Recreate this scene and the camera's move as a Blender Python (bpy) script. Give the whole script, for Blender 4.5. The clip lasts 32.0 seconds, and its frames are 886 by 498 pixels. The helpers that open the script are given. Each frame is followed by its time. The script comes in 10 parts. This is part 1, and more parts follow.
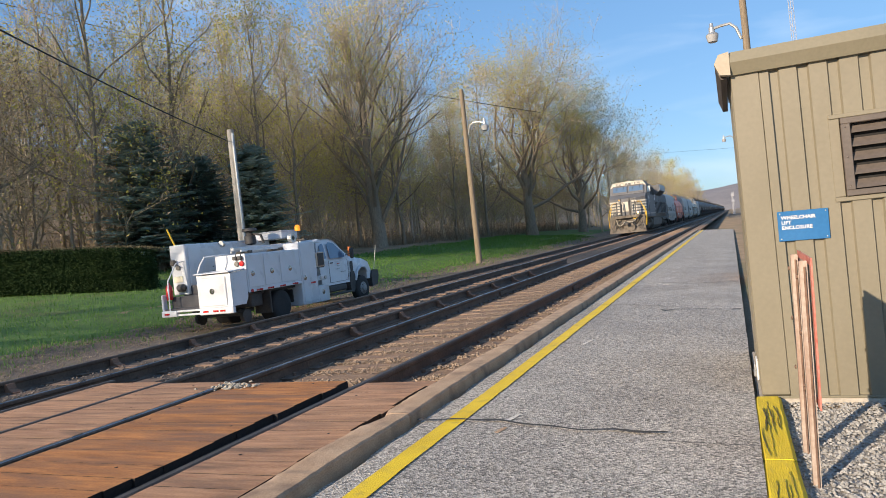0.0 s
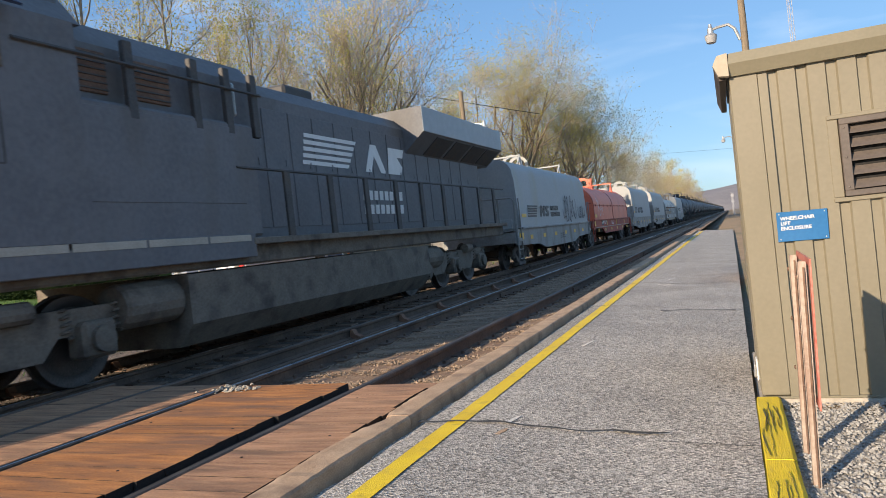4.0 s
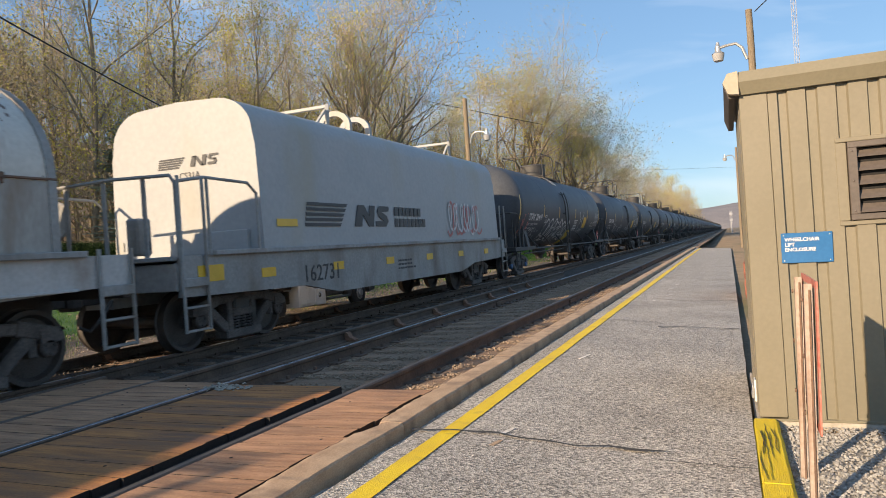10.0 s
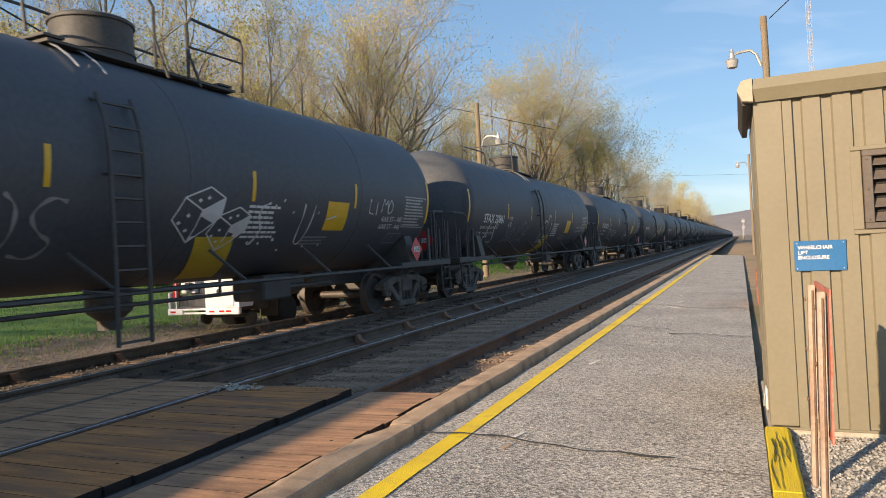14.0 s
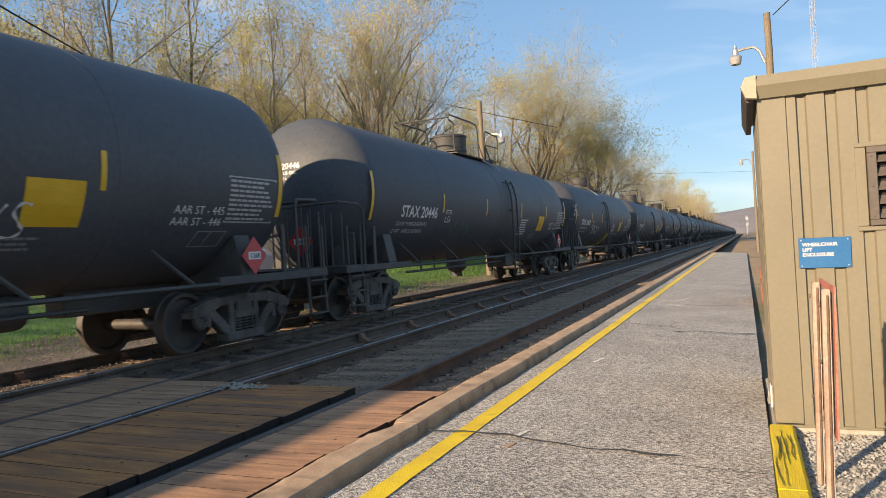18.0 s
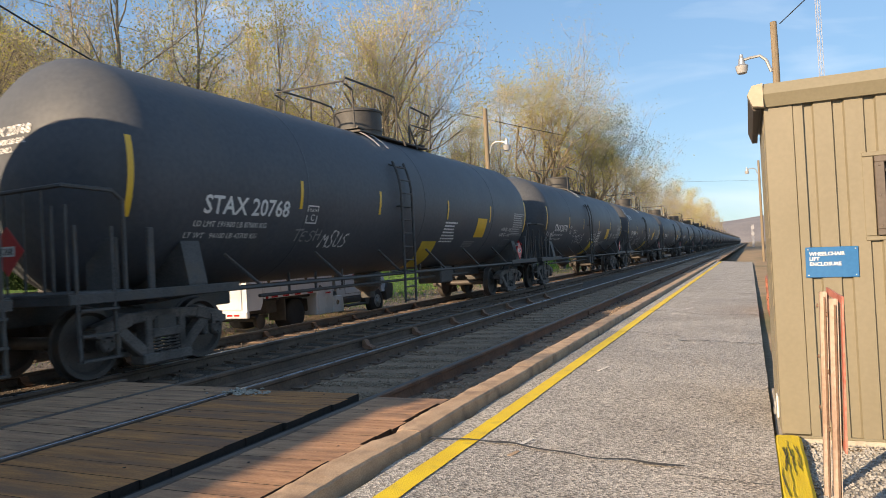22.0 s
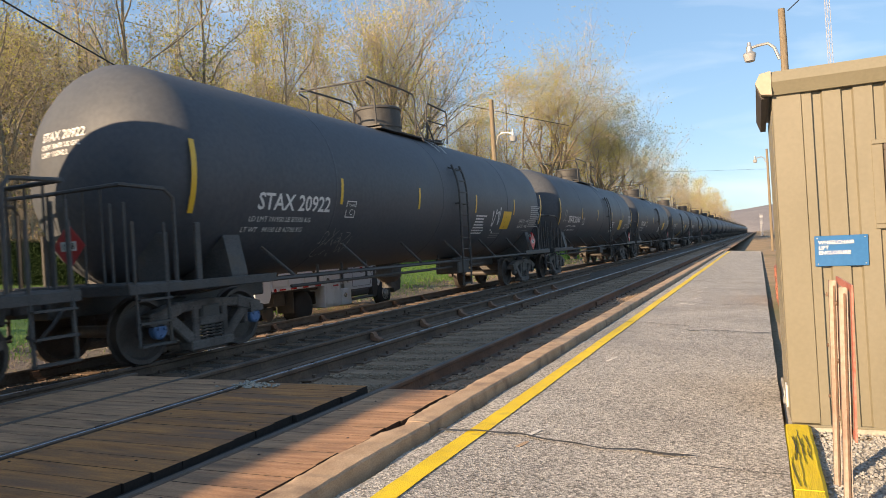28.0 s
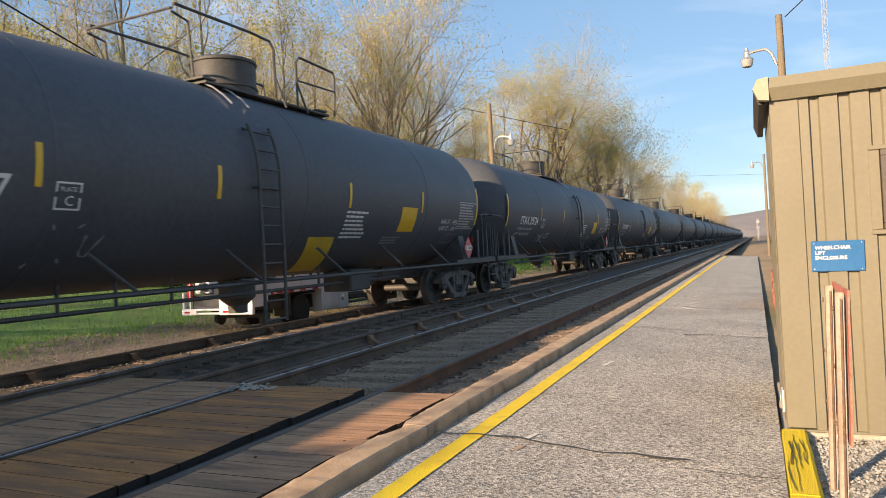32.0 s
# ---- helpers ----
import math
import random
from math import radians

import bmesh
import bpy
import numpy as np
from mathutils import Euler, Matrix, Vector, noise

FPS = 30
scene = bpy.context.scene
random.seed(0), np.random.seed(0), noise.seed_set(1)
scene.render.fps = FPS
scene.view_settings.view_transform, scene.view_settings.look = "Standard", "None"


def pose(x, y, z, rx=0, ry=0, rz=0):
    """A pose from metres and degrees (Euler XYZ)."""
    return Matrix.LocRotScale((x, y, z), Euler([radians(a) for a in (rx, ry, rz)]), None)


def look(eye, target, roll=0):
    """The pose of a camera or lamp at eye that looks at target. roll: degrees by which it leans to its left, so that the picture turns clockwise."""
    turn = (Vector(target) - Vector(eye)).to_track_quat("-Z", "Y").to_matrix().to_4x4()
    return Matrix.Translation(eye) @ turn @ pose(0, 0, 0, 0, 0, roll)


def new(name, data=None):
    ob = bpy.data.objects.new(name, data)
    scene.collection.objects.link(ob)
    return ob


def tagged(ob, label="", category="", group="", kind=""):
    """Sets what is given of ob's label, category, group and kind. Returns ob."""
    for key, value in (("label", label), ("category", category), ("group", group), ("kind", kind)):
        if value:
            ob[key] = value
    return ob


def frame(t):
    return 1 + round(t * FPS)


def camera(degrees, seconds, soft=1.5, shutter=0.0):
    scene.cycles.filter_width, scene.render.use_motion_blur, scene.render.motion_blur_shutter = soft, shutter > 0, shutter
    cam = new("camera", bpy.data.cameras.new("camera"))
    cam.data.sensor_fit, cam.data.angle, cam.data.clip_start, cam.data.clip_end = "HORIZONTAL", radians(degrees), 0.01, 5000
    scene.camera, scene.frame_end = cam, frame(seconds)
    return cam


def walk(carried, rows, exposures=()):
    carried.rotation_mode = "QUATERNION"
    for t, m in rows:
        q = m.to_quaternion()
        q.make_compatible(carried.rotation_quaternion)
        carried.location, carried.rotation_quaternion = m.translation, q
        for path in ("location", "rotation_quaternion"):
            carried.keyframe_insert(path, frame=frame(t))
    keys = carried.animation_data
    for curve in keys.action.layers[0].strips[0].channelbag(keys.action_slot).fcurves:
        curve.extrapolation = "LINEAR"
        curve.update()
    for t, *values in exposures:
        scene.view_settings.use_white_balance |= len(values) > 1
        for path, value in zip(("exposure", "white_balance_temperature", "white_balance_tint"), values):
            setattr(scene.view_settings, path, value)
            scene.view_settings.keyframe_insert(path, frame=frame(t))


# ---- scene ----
import itertools

cam = camera(65.3, 32.0, soft=0.9, shutter=0.07)
PATH = [
    (0, (2.995, 0.104, 1.132), (2.221, 1.948, 1.104), -6.1),
    (0.5, (2.997, 0.108, 1.13), (2.222, 1.951, 1.101), -6.2),
    (1, (2.997, 0.108, 1.13), (2.222, 1.951, 1.1), -6.3),
    (1.5, (2.996, 0.105, 1.131), (2.221, 1.948, 1.101), -6.3),
    (2, (2.996, 0.105, 1.132), (2.22, 1.948, 1.103), -6.4),
    (2.5, (2.998, 0.111, 1.13), (2.221, 1.953, 1.104), -6.4),
    (3, (2.998, 0.105, 1.131), (2.221, 1.948, 1.107), -6.4),
    (3.5, (2.999, 0.1, 1.133), (2.223, 1.943, 1.111), -6.5),
    (5.5, (2.993, 0.092, 1.135), (2.249, 1.948, 1.099), -5.1),
    (6, (2.985, 0.103, 1.136), (2.256, 1.965, 1.098), -4.8),
    (6.5, (2.981, 0.113, 1.134), (2.251, 1.975, 1.102), -4.5),
    (7, (2.98, 0.111, 1.136), (2.249, 1.972, 1.106), -4.3),
    (7.5, (2.977, 0.117, 1.137), (2.244, 1.978, 1.107), -4.2),
    (8, (2.973, 0.121, 1.136), (2.236, 1.98, 1.109), -4.2),
    (8.5, (2.972, 0.117, 1.137), (2.231, 1.975, 1.11), -4.0),
    (9, (2.968, 0.125, 1.139), (2.218, 1.979, 1.123), -4.0),
    (9.5, (2.969, 0.121, 1.139), (2.211, 1.972, 1.129), -3.8),
    (10, (2.965, 0.12, 1.138), (2.2, 1.968, 1.132), -3.9),
    (10.5, (2.966, 0.12, 1.136), (2.197, 1.966, 1.133), -3.6),
    (11, (2.967, 0.111, 1.137), (2.198, 1.957, 1.137), -3.6),
    (11.5, (2.963, 0.111, 1.136), (2.19, 1.955, 1.134), -3.4),
    (12, (2.962, 0.109, 1.137), (2.184, 1.952, 1.135), -3.3),
    (12.5, (2.959, 0.114, 1.136), (2.175, 1.954, 1.135), -3.4),
    (13, (2.96, 0.109, 1.137), (2.171, 1.946, 1.138), -3.4),
    (13.5, (2.961, 0.1, 1.138), (2.17, 1.937, 1.144), -3.2),
    (14, (2.961, 0.1, 1.137), (2.17, 1.937, 1.144), -3.2),
    (14.5, (2.961, 0.1, 1.137), (2.167, 1.935, 1.143), -3.1),
    (16.5, (2.959, 0.108, 1.134), (2.159, 1.941, 1.13), -3.4),
    (17, (2.955, 0.102, 1.136), (2.155, 1.935, 1.133), -3.3),
    (17.5, (2.956, 0.096, 1.137), (2.156, 1.929, 1.137), -3.3),
    (18, (2.96, 0.102, 1.137), (2.16, 1.935, 1.14), -3.4),
    (18.5, (2.96, 0.088, 1.137), (2.163, 1.922, 1.144), -3.3),
    (19, (2.962, 0.095, 1.138), (2.164, 1.929, 1.145), -3.4),
    (19.5, (2.96, 0.096, 1.139), (2.162, 1.93, 1.147), -3.4),
    (20, (2.958, 0.094, 1.14), (2.162, 1.929, 1.15), -3.2),
    (20.5, (2.954, 0.103, 1.136), (2.161, 1.939, 1.148), -3.1),
    (21, (2.952, 0.11, 1.138), (2.157, 1.945, 1.156), -2.9),
    (21.5, (2.95, 0.109, 1.137), (2.145, 1.94, 1.159), -2.8),
    (22, (2.955, 0.113, 1.135), (2.144, 1.941, 1.159), -3.0),
    (22.5, (2.953, 0.108, 1.136), (2.139, 1.934, 1.159), -3.0),
    (23, (2.95, 0.116, 1.135), (2.132, 1.941, 1.153), -3.0),
    (23.5, (2.951, 0.109, 1.136), (2.13, 1.933, 1.15), -3.0),
    (24, (2.954, 0.109, 1.137), (2.131, 1.932, 1.152), -3.1),
    (24.5, (2.952, 0.112, 1.135), (2.13, 1.935, 1.149), -3.3),
    (25, (2.95, 0.122, 1.137), (2.123, 1.943, 1.139), -3.2),
    (25.5, (2.95, 0.117, 1.135), (2.12, 1.937, 1.135), -3.3),
    (27.5, (2.954, 0.106, 1.135), (2.125, 1.925, 1.136), -3.6),
    (28, (2.955, 0.111, 1.135), (2.124, 1.93, 1.137), -3.5),
    (28.5, (2.957, 0.116, 1.135), (2.124, 1.934, 1.134), -3.5),
    (29, (2.955, 0.113, 1.135), (2.123, 1.931, 1.13), -3.6),
    (29.5, (2.955, 0.112, 1.136), (2.123, 1.931, 1.129), -3.5),
    (30, (2.955, 0.114, 1.135), (2.122, 1.933, 1.129), -3.5),
    (30.5, (2.955, 0.109, 1.137), (2.124, 1.929, 1.134), -3.5),
    (31, (2.955, 0.113, 1.136), (2.126, 1.933, 1.14), -3.3),
    (31.5, (2.954, 0.104, 1.136), (2.128, 1.925, 1.147), -3.1),
    (32, (2.954, 0.106, 1.135), (2.131, 1.928, 1.146), -3.2),
]
walk(cam, [(t, look(eye, target, roll)) for t, eye, target, roll in PATH],
     exposures=((0, 0.74, 6350, 10), (3, 0.76, 6400, 10), (7, 0.80, 6850, 11), (13, 0.84, 7300, 12), (20, 0.92, 7450, 12), (23, 0.96, 7450, 12), (28, 1.06, 7750, 13), (32, 1.05, 7750, 13)))

# ---- light ----
SUN = Vector((-1.21, -2.69, 1.0)).normalized()
world = bpy.data.worlds.new("sky")
scene.world = world
world.use_nodes = True
wn = world.node_tree
sky = wn.nodes.new("ShaderNodeTexSky")
sky.sky_type = "NISHITA"
sky.sun_disc = False
sky.sun_elevation = math.asin(SUN.z)
sky.sun_rotation = math.atan2(SUN.x, SUN.y)
sky.air_density, sky.dust_density, sky.ozone_density = 1.0, 0.2, 3.0
soften = wn.nodes.new("ShaderNodeGamma")   # thin haze: evens the sky from horizon to zenith
soften.inputs[1].default_value = 0.46
richer = wn.nodes.new("ShaderNodeHueSaturation")
richer.inputs["Saturation"].default_value = 1.30
cooler = wn.nodes.new("ShaderNodeMixRGB")   # clear spring air, blue down to the horizon
cooler.blend_type = "MULTIPLY"
cooler.inputs[0].default_value = 1.0
cooler.inputs[2].default_value = (0.69, 0.91, 1.17, 1)
wn.links.new(sky.outputs[0], soften.inputs[0])
wn.links.new(soften.outputs[0], richer.inputs["Color"])
wn.links.new(richer.outputs[0], cooler.inputs[1])
# faint streaks of high cloud
way = wn.nodes.new("ShaderNodeTexCoord")
drawn = wn.nodes.new("ShaderNodeMapping")
drawn.inputs["Scale"].default_value = (1.6, 1.6, 7.0)
drawn.inputs["Rotation"].default_value = (0.0, 0.22, 0.5)
wisp = wn.nodes.new("ShaderNodeTexNoise")
wisp.inputs["Scale"].default_value, wisp.inputs["Detail"].default_value, wisp.inputs["Distortion"].default_value = 1.7, 7, 0.6
thin = wn.nodes.new("ShaderNodeMapRange")
thin.inputs["From Min"].default_value, thin.inputs["From Max"].default_value, thin.inputs["To Max"].default_value = 0.5, 0.78, 0.42
cloud = wn.nodes.new("ShaderNodeMixRGB")
cloud.inputs[2].default_value = (2.9, 3.3, 3.8, 1)
wn.links.new(way.outputs["Generated"], drawn.inputs[0])
wn.links.new(drawn.outputs[0], wisp.inputs["Vector"])
wn.links.new(wisp.outputs["Fac"], thin.inputs["Value"])
wn.links.new(thin.outputs[0], cloud.inputs[0])
wn.links.new(cooler.outputs[0], cloud.inputs[1])
wn.links.new(cloud.outputs[0], wn.nodes["Background"].inputs[0])
wn.nodes["Background"].inputs[1].default_value = 0.20
sun_data = bpy.data.lights.new("sun", "SUN")
sun_data.energy, sun_data.angle, sun_data.color = 4.5, radians(0.6), (1.0, 0.81, 0.60)
sun_lamp = new("sun", sun_data)
sun_lamp.matrix_world = look(SUN * 200, (0, 0, 0))

# ---- materials ----
def mat(name, colors, rough=0.7, metal=0.0, scale=4.0, bump=0.15, fine=60.0, stain=None, stain_amount=0.4, stain_scale=1.2,
        stretch=(1, 1, 1), vary=0.0, gloss_vary=0.15, spec=0.5, stain_stretch=(1, 1, 1)):
    """Procedural surface: two tones mixed by coarse and fine noise, patches of a third tone, bump at two scales."""
    m = bpy.data.materials.new(name)
    m.use_nodes = True
    nt = m.node_tree
    bs = nt.nodes["Principled BSDF"]
    tc = nt.nodes.new("ShaderNodeTexCoord")
    mp = nt.nodes.new("ShaderNodeMapping")
    mp.inputs["Scale"].default_value = stretch
    place = tc.outputs["Object"]
    if vary:   # every piece has a grain of its own
        which = nt.nodes.new("ShaderNodeObjectInfo")
        far_off = nt.nodes.new("ShaderNodeVectorMath")
        far_off.operation = "MULTIPLY_ADD"
        far_off.inputs[1].default_value = (41.0, 23.0, 17.0)
        nt.links.new(which.outputs["Random"], far_off.inputs[0])
        nt.links.new(tc.outputs["Object"], far_off.inputs[2])
        place = far_off.outputs[0]
    nt.links.new(place, mp.inputs["Vector"])
    n1 = nt.nodes.new("ShaderNodeTexNoise")
    n1.inputs["Scale"].default_value, n1.inputs["Detail"].default_value = scale, 6
    n2 = nt.nodes.new("ShaderNodeTexNoise")
    n2.inputs["Scale"].default_value, n2.inputs["Detail"].default_value = fine, 4
    for n in (n1, n2):
        nt.links.new(mp.outputs[0], n.inputs["Vector"])
    add = nt.nodes.new("ShaderNodeMath")
    add.operation = "MULTIPLY_ADD"
    add.inputs[1].default_value = 0.5
    nt.links.new(n2.outputs["Fac"], add.inputs[0])
    half = nt.nodes.new("ShaderNodeMath")
    half.operation = "MULTIPLY"
    half.inputs[1].default_value = 0.5
    nt.links.new(n1.outputs["Fac"], half.inputs[0])
    nt.links.new(half.outputs[0], add.inputs[2])
    ramp = nt.nodes.new("ShaderNodeValToRGB")
    ramp.color_ramp.elements[0].position, ramp.color_ramp.elements[1].position = 0.38, 0.62
    ramp.color_ramp.elements[0].color = (*colors[0], 1)
    ramp.color_ramp.elements[1].color = (*colors[1], 1)
    nt.links.new(add.outputs[0], ramp.inputs[0])
    out = ramp.outputs[0]
    if stain:
        n3 = nt.nodes.new("ShaderNodeTexNoise")
        n3.inputs["Scale"].default_value, n3.inputs["Detail"].default_value = stain_scale, 8
        mp3 = nt.nodes.new("ShaderNodeMapping")
        mp3.inputs["Scale"].default_value = stain_stretch
        mp3.inputs["Location"].default_value = (3.1, 1.7, 0.4)
        nt.links.new(place, mp3.inputs["Vector"])
        nt.links.new(mp3.outputs[0], n3.inputs["Vector"])
        r3 = nt.nodes.new("ShaderNodeValToRGB")
        r3.color_ramp.elements[0].position, r3.color_ramp.elements[1].position = 0.62 - 0.3 * stain_amount, 0.75
        r3.color_ramp.elements[1].color = (0.9, 0.9, 0.9, 1)
        nt.links.new(n3.outputs["Fac"], r3.inputs[0])
        mx = nt.nodes.new("ShaderNodeMixRGB")
        mx.inputs[2].default_value = (*stain, 1)
        nt.links.new(r3.outputs[0], mx.inputs[0])
        nt.links.new(out, mx.inputs[1])
        out = mx.outputs[0]
    if vary:
        info = nt.nodes.new("ShaderNodeObjectInfo")
        geo = nt.nodes.new("ShaderNodeNewGeometry")
        both = nt.nodes.new("ShaderNodeMath")
        both.operation = "ADD"
        nt.links.new(info.outputs["Random"], both.inputs[0])
        nt.links.new(geo.outputs["Random Per Island"], both.inputs[1])
        mr = nt.nodes.new("ShaderNodeMapRange")
        mr.inputs["From Max"].default_value = 2.0
        mr.inputs["To Min"].default_value, mr.inputs["To Max"].default_value = 1 - vary, 1 + vary
        nt.links.new(both.outputs[0], mr.inputs["Value"])
        hs = nt.nodes.new("ShaderNodeHueSaturation")
        nt.links.new(mr.outputs[0], hs.inputs["Value"])
        nt.links.new(out, hs.inputs["Color"])
        out = hs.outputs[0]
    nt.links.new(out, bs.inputs["Base Color"])
    rr = nt.nodes.new("ShaderNodeMapRange")
    rr.inputs["To Min"].default_value, rr.inputs["To Max"].default_value = max(0.03, rough - gloss_vary), min(1.0, rough + gloss_vary)
    nt.links.new(n1.outputs["Fac"], rr.inputs["Value"])
    nt.links.new(rr.outputs[0], bs.inputs["Roughness"])
    bs.inputs["Metallic"].default_value = metal
    bs.inputs["Specular IOR Level"].default_value = spec
    if bump:
        bp = nt.nodes.new("ShaderNodeBump")
        bp.inputs["Strength"].default_value = bump
        bp.inputs["Distance"].default_value = 0.02
        nt.links.new(add.outputs[0], bp.inputs["Height"])
        nt.links.new(bp.outputs[0], bs.inputs["Normal"])
    return m


def leafy_light(m, share=0.5):
    """Lets part of the light pass through thin leaves."""
    nt = m.node_tree
    bs = nt.nodes["Principled BSDF"]
    tr = nt.nodes.new("ShaderNodeBsdfTranslucent")
    mx = nt.nodes.new("ShaderNodeMixShader")
    mx.inputs[0].default_value = share
    nt.links.new(bs.inputs["Base Color"].links[0].from_socket, tr.inputs["Color"])
    nt.links.new(bs.outputs[0], mx.inputs[1])
    nt.links.new(tr.outputs[0], mx.inputs[2])
    nt.links.new(mx.outputs[0], nt.nodes["Material Output"].inputs["Surface"])
    return m


def glass(name, tint=(0.03, 0.05, 0.06), rough=0.05):
    m = bpy.data.materials.new(name)
    m.use_nodes = True
    bs = m.node_tree.nodes["Principled BSDF"]
    bs.inputs["Base Color"].default_value = (*tint, 1)
    bs.inputs["Roughness"].default_value = rough
    bs.inputs["Specular IOR Level"].default_value = 0.8
    return m


def lamp_glow(name, color, strength):
    m = bpy.data.materials.new(name)
    m.use_nodes = True
    bs = m.node_tree.nodes["Principled BSDF"]
    bs.inputs["Base Color"].default_value = (*color, 1)
    bs.inputs["Emission Color"].default_value = (*color, 1)
    bs.inputs["Emission Strength"].default_value = strength
    return m


M_ASPHALT = mat("platform_asphalt", ((0.325, 0.288, 0.240), (0.455, 0.412, 0.35)), 0.92, scale=1.3, fine=40, bump=0.3, stain=(0.24, 0.22, 0.195), stain_amount=0.15, stain_scale=0.35)


def aggregate(m, scale, low, high):
    """Stones of many greys showing in the asphalt."""
    nt = m.node_tree
    bs = nt.nodes["Principled BSDF"]
    tc = nt.nodes.new("ShaderNodeTexCoord")
    vo = nt.nodes.new("ShaderNodeTexVoronoi")
    vo.inputs["Scale"].default_value = scale
    nt.links.new(tc.outputs["Object"], vo.inputs["Vector"])
    sep = nt.nodes.new("ShaderNodeSeparateColor")
    nt.links.new(vo.outputs["Color"], sep.inputs[0])
    mr = nt.nodes.new("ShaderNodeMapRange")
    mr.inputs["To Min"].default_value, mr.inputs["To Max"].default_value = low, high
    nt.links.new(sep.outputs[0], mr.inputs["Value"])
    old = bs.inputs["Base Color"].links[0].from_socket
    mx = nt.nodes.new("ShaderNodeMixRGB")
    mx.blend_type = "MULTIPLY"
    mx.inputs[0].default_value = 1.0
    nt.links.new(old, mx.inputs[1])
    nt.links.new(mr.outputs[0], mx.inputs[2])
    nt.links.new(mx.outputs[0], bs.inputs["Base Color"])
    bp = nt.nodes.new("ShaderNodeBump")
    bp.inputs["Strength"].default_value, bp.inputs["Distance"].default_value = 0.6, 0.006
    nt.links.new(vo.outputs["Distance"], bp.inputs["Height"])
    nt.links.new(bs.inputs["Normal"].links[0].from_socket, bp.inputs["Normal"])
    nt.links.new(bp.outputs[0], bs.inputs["Normal"])


aggregate(M_ASPHALT, 105.0, 0.32, 1.68)
M_DASH = mat("worn_cream_paint", ((0.62, 0.56, 0.48), (0.80, 0.74, 0.65)), 0.8, fine=160, bump=0.3, stain=(0.30, 0.27, 0.24), stain_amount=0.2, stain_scale=25)
M_CRACK = mat("asphalt_crack", ((0.045, 0.042, 0.038), (0.075, 0.07, 0.063)), 0.95, fine=90)
M_YELLOW = mat("yellow_line_paint", ((0.76, 0.50, 0.015), (0.88, 0.62, 0.025)), 0.6, fine=220, bump=0.35, stain=(0.55, 0.38, 0.06), stain_amount=0.2, stain_scale=9)
M_YTIMBER = mat("yellow_painted_timber", ((0.66, 0.47, 0.02), (0.84, 0.62, 0.03)), 0.65, fine=60, bump=0.6, stretch=(4, 0.7, 4), stain=(0.56, 0.40, 0.05), stain_amount=0.1, stain_scale=9, stain_stretch=(3, 0.6, 3))
M_WHITEPAINT = mat("white_paint", ((0.62, 0.62, 0.60), (0.78, 0.78, 0.75)), 0.6, fine=120, bump=0.2)
M_KERB = mat("weathered_kerb_timber", ((0.36, 0.235, 0.14), (0.54, 0.375, 0.24)), 0.92, scale=7, fine=110, stretch=(1.5, 0.8, 1.5), bump=0.4, stain=(0.16, 0.105, 0.075), stain_amount=0.35, stain_scale=5, vary=0.1)
M_PLANK = mat("grey_crossing_plank", ((0.31, 0.155, 0.082), (0.55, 0.315, 0.175)), 0.9, fine=60, stretch=(0.7, 6, 6), bump=0.45, stain=(0.15, 0.09, 0.06), stain_amount=0.4, stain_scale=2.5, stain_stretch=(0.6, 3, 3), vary=0.13)
M_PLANK_O = mat("rusty_orange_crossing_plank", ((0.29, 0.11, 0.034), (0.58, 0.25, 0.08)), 0.85, fine=60, stretch=(0.7, 6, 6), bump=0.45, stain=(0.12, 0.08, 0.065), stain_amount=0.6, stain_scale=2.2, stain_stretch=(0.5, 2.6, 2.6), vary=0.13)
M_JOINT = mat("shaded_plank_edge", ((0.018, 0.014, 0.011), (0.035, 0.026, 0.02)), 0.95, fine=60, bump=0.3)
M_TIENEAR = mat("dusty_orange_tie_timber", ((0.20, 0.12, 0.07), (0.36, 0.24, 0.155)), 0.92, fine=50, stretch=(0.8, 6, 6), bump=0.6, stain=(0.13, 0.085, 0.06), stain_amount=0.4, stain_scale=3, vary=0.18)
M_RAIL = mat("rusty_rail_steel", ((0.090, 0.058, 0.039), (0.175, 0.115, 0.078)), 0.8, metal=0.0, fine=40, bump=0.3, stain=(0.06, 0.042, 0.032), stain_amount=0.4)
M_CLIP = mat("rust_brown_casting", ((0.17, 0.085, 0.05), (0.28, 0.15, 0.09)), 0.85, scale=6, fine=60, bump=0.4)
M_RAILTOP = mat("polished_rail_head", ((0.30, 0.31, 0.34), (0.42, 0.43, 0.46)), 0.3, metal=1.0, fine=120, bump=0.05)
M_RAILDULL = mat("dull_rail_head", ((0.10, 0.085, 0.07), (0.18, 0.15, 0.13)), 0.55, metal=0.7, fine=120, bump=0.1)
M_TIE = mat("weathered_tie_timber", ((0.125, 0.08, 0.055), (0.25, 0.168, 0.115)), 0.9, fine=50, stretch=(0.8, 6, 6), bump=0.6, vary=0.2)
M_BALLAST = mat("ballast_stone", ((0.20, 0.12, 0.068), (0.35, 0.235, 0.15)), 0.95, scale=9, fine=120, bump=0.9, stain=(0.22, 0.13, 0.075), stain_amount=0.4, stain_scale=0.8)
M_BALLASTDARK = mat("dark_brown_ballast", ((0.055, 0.043, 0.034), (0.12, 0.095, 0.075)), 0.95, scale=9, fine=120, bump=0.9, stain=(0.15, 0.12, 0.095), stain_amount=0.25, stain_scale=1.1)
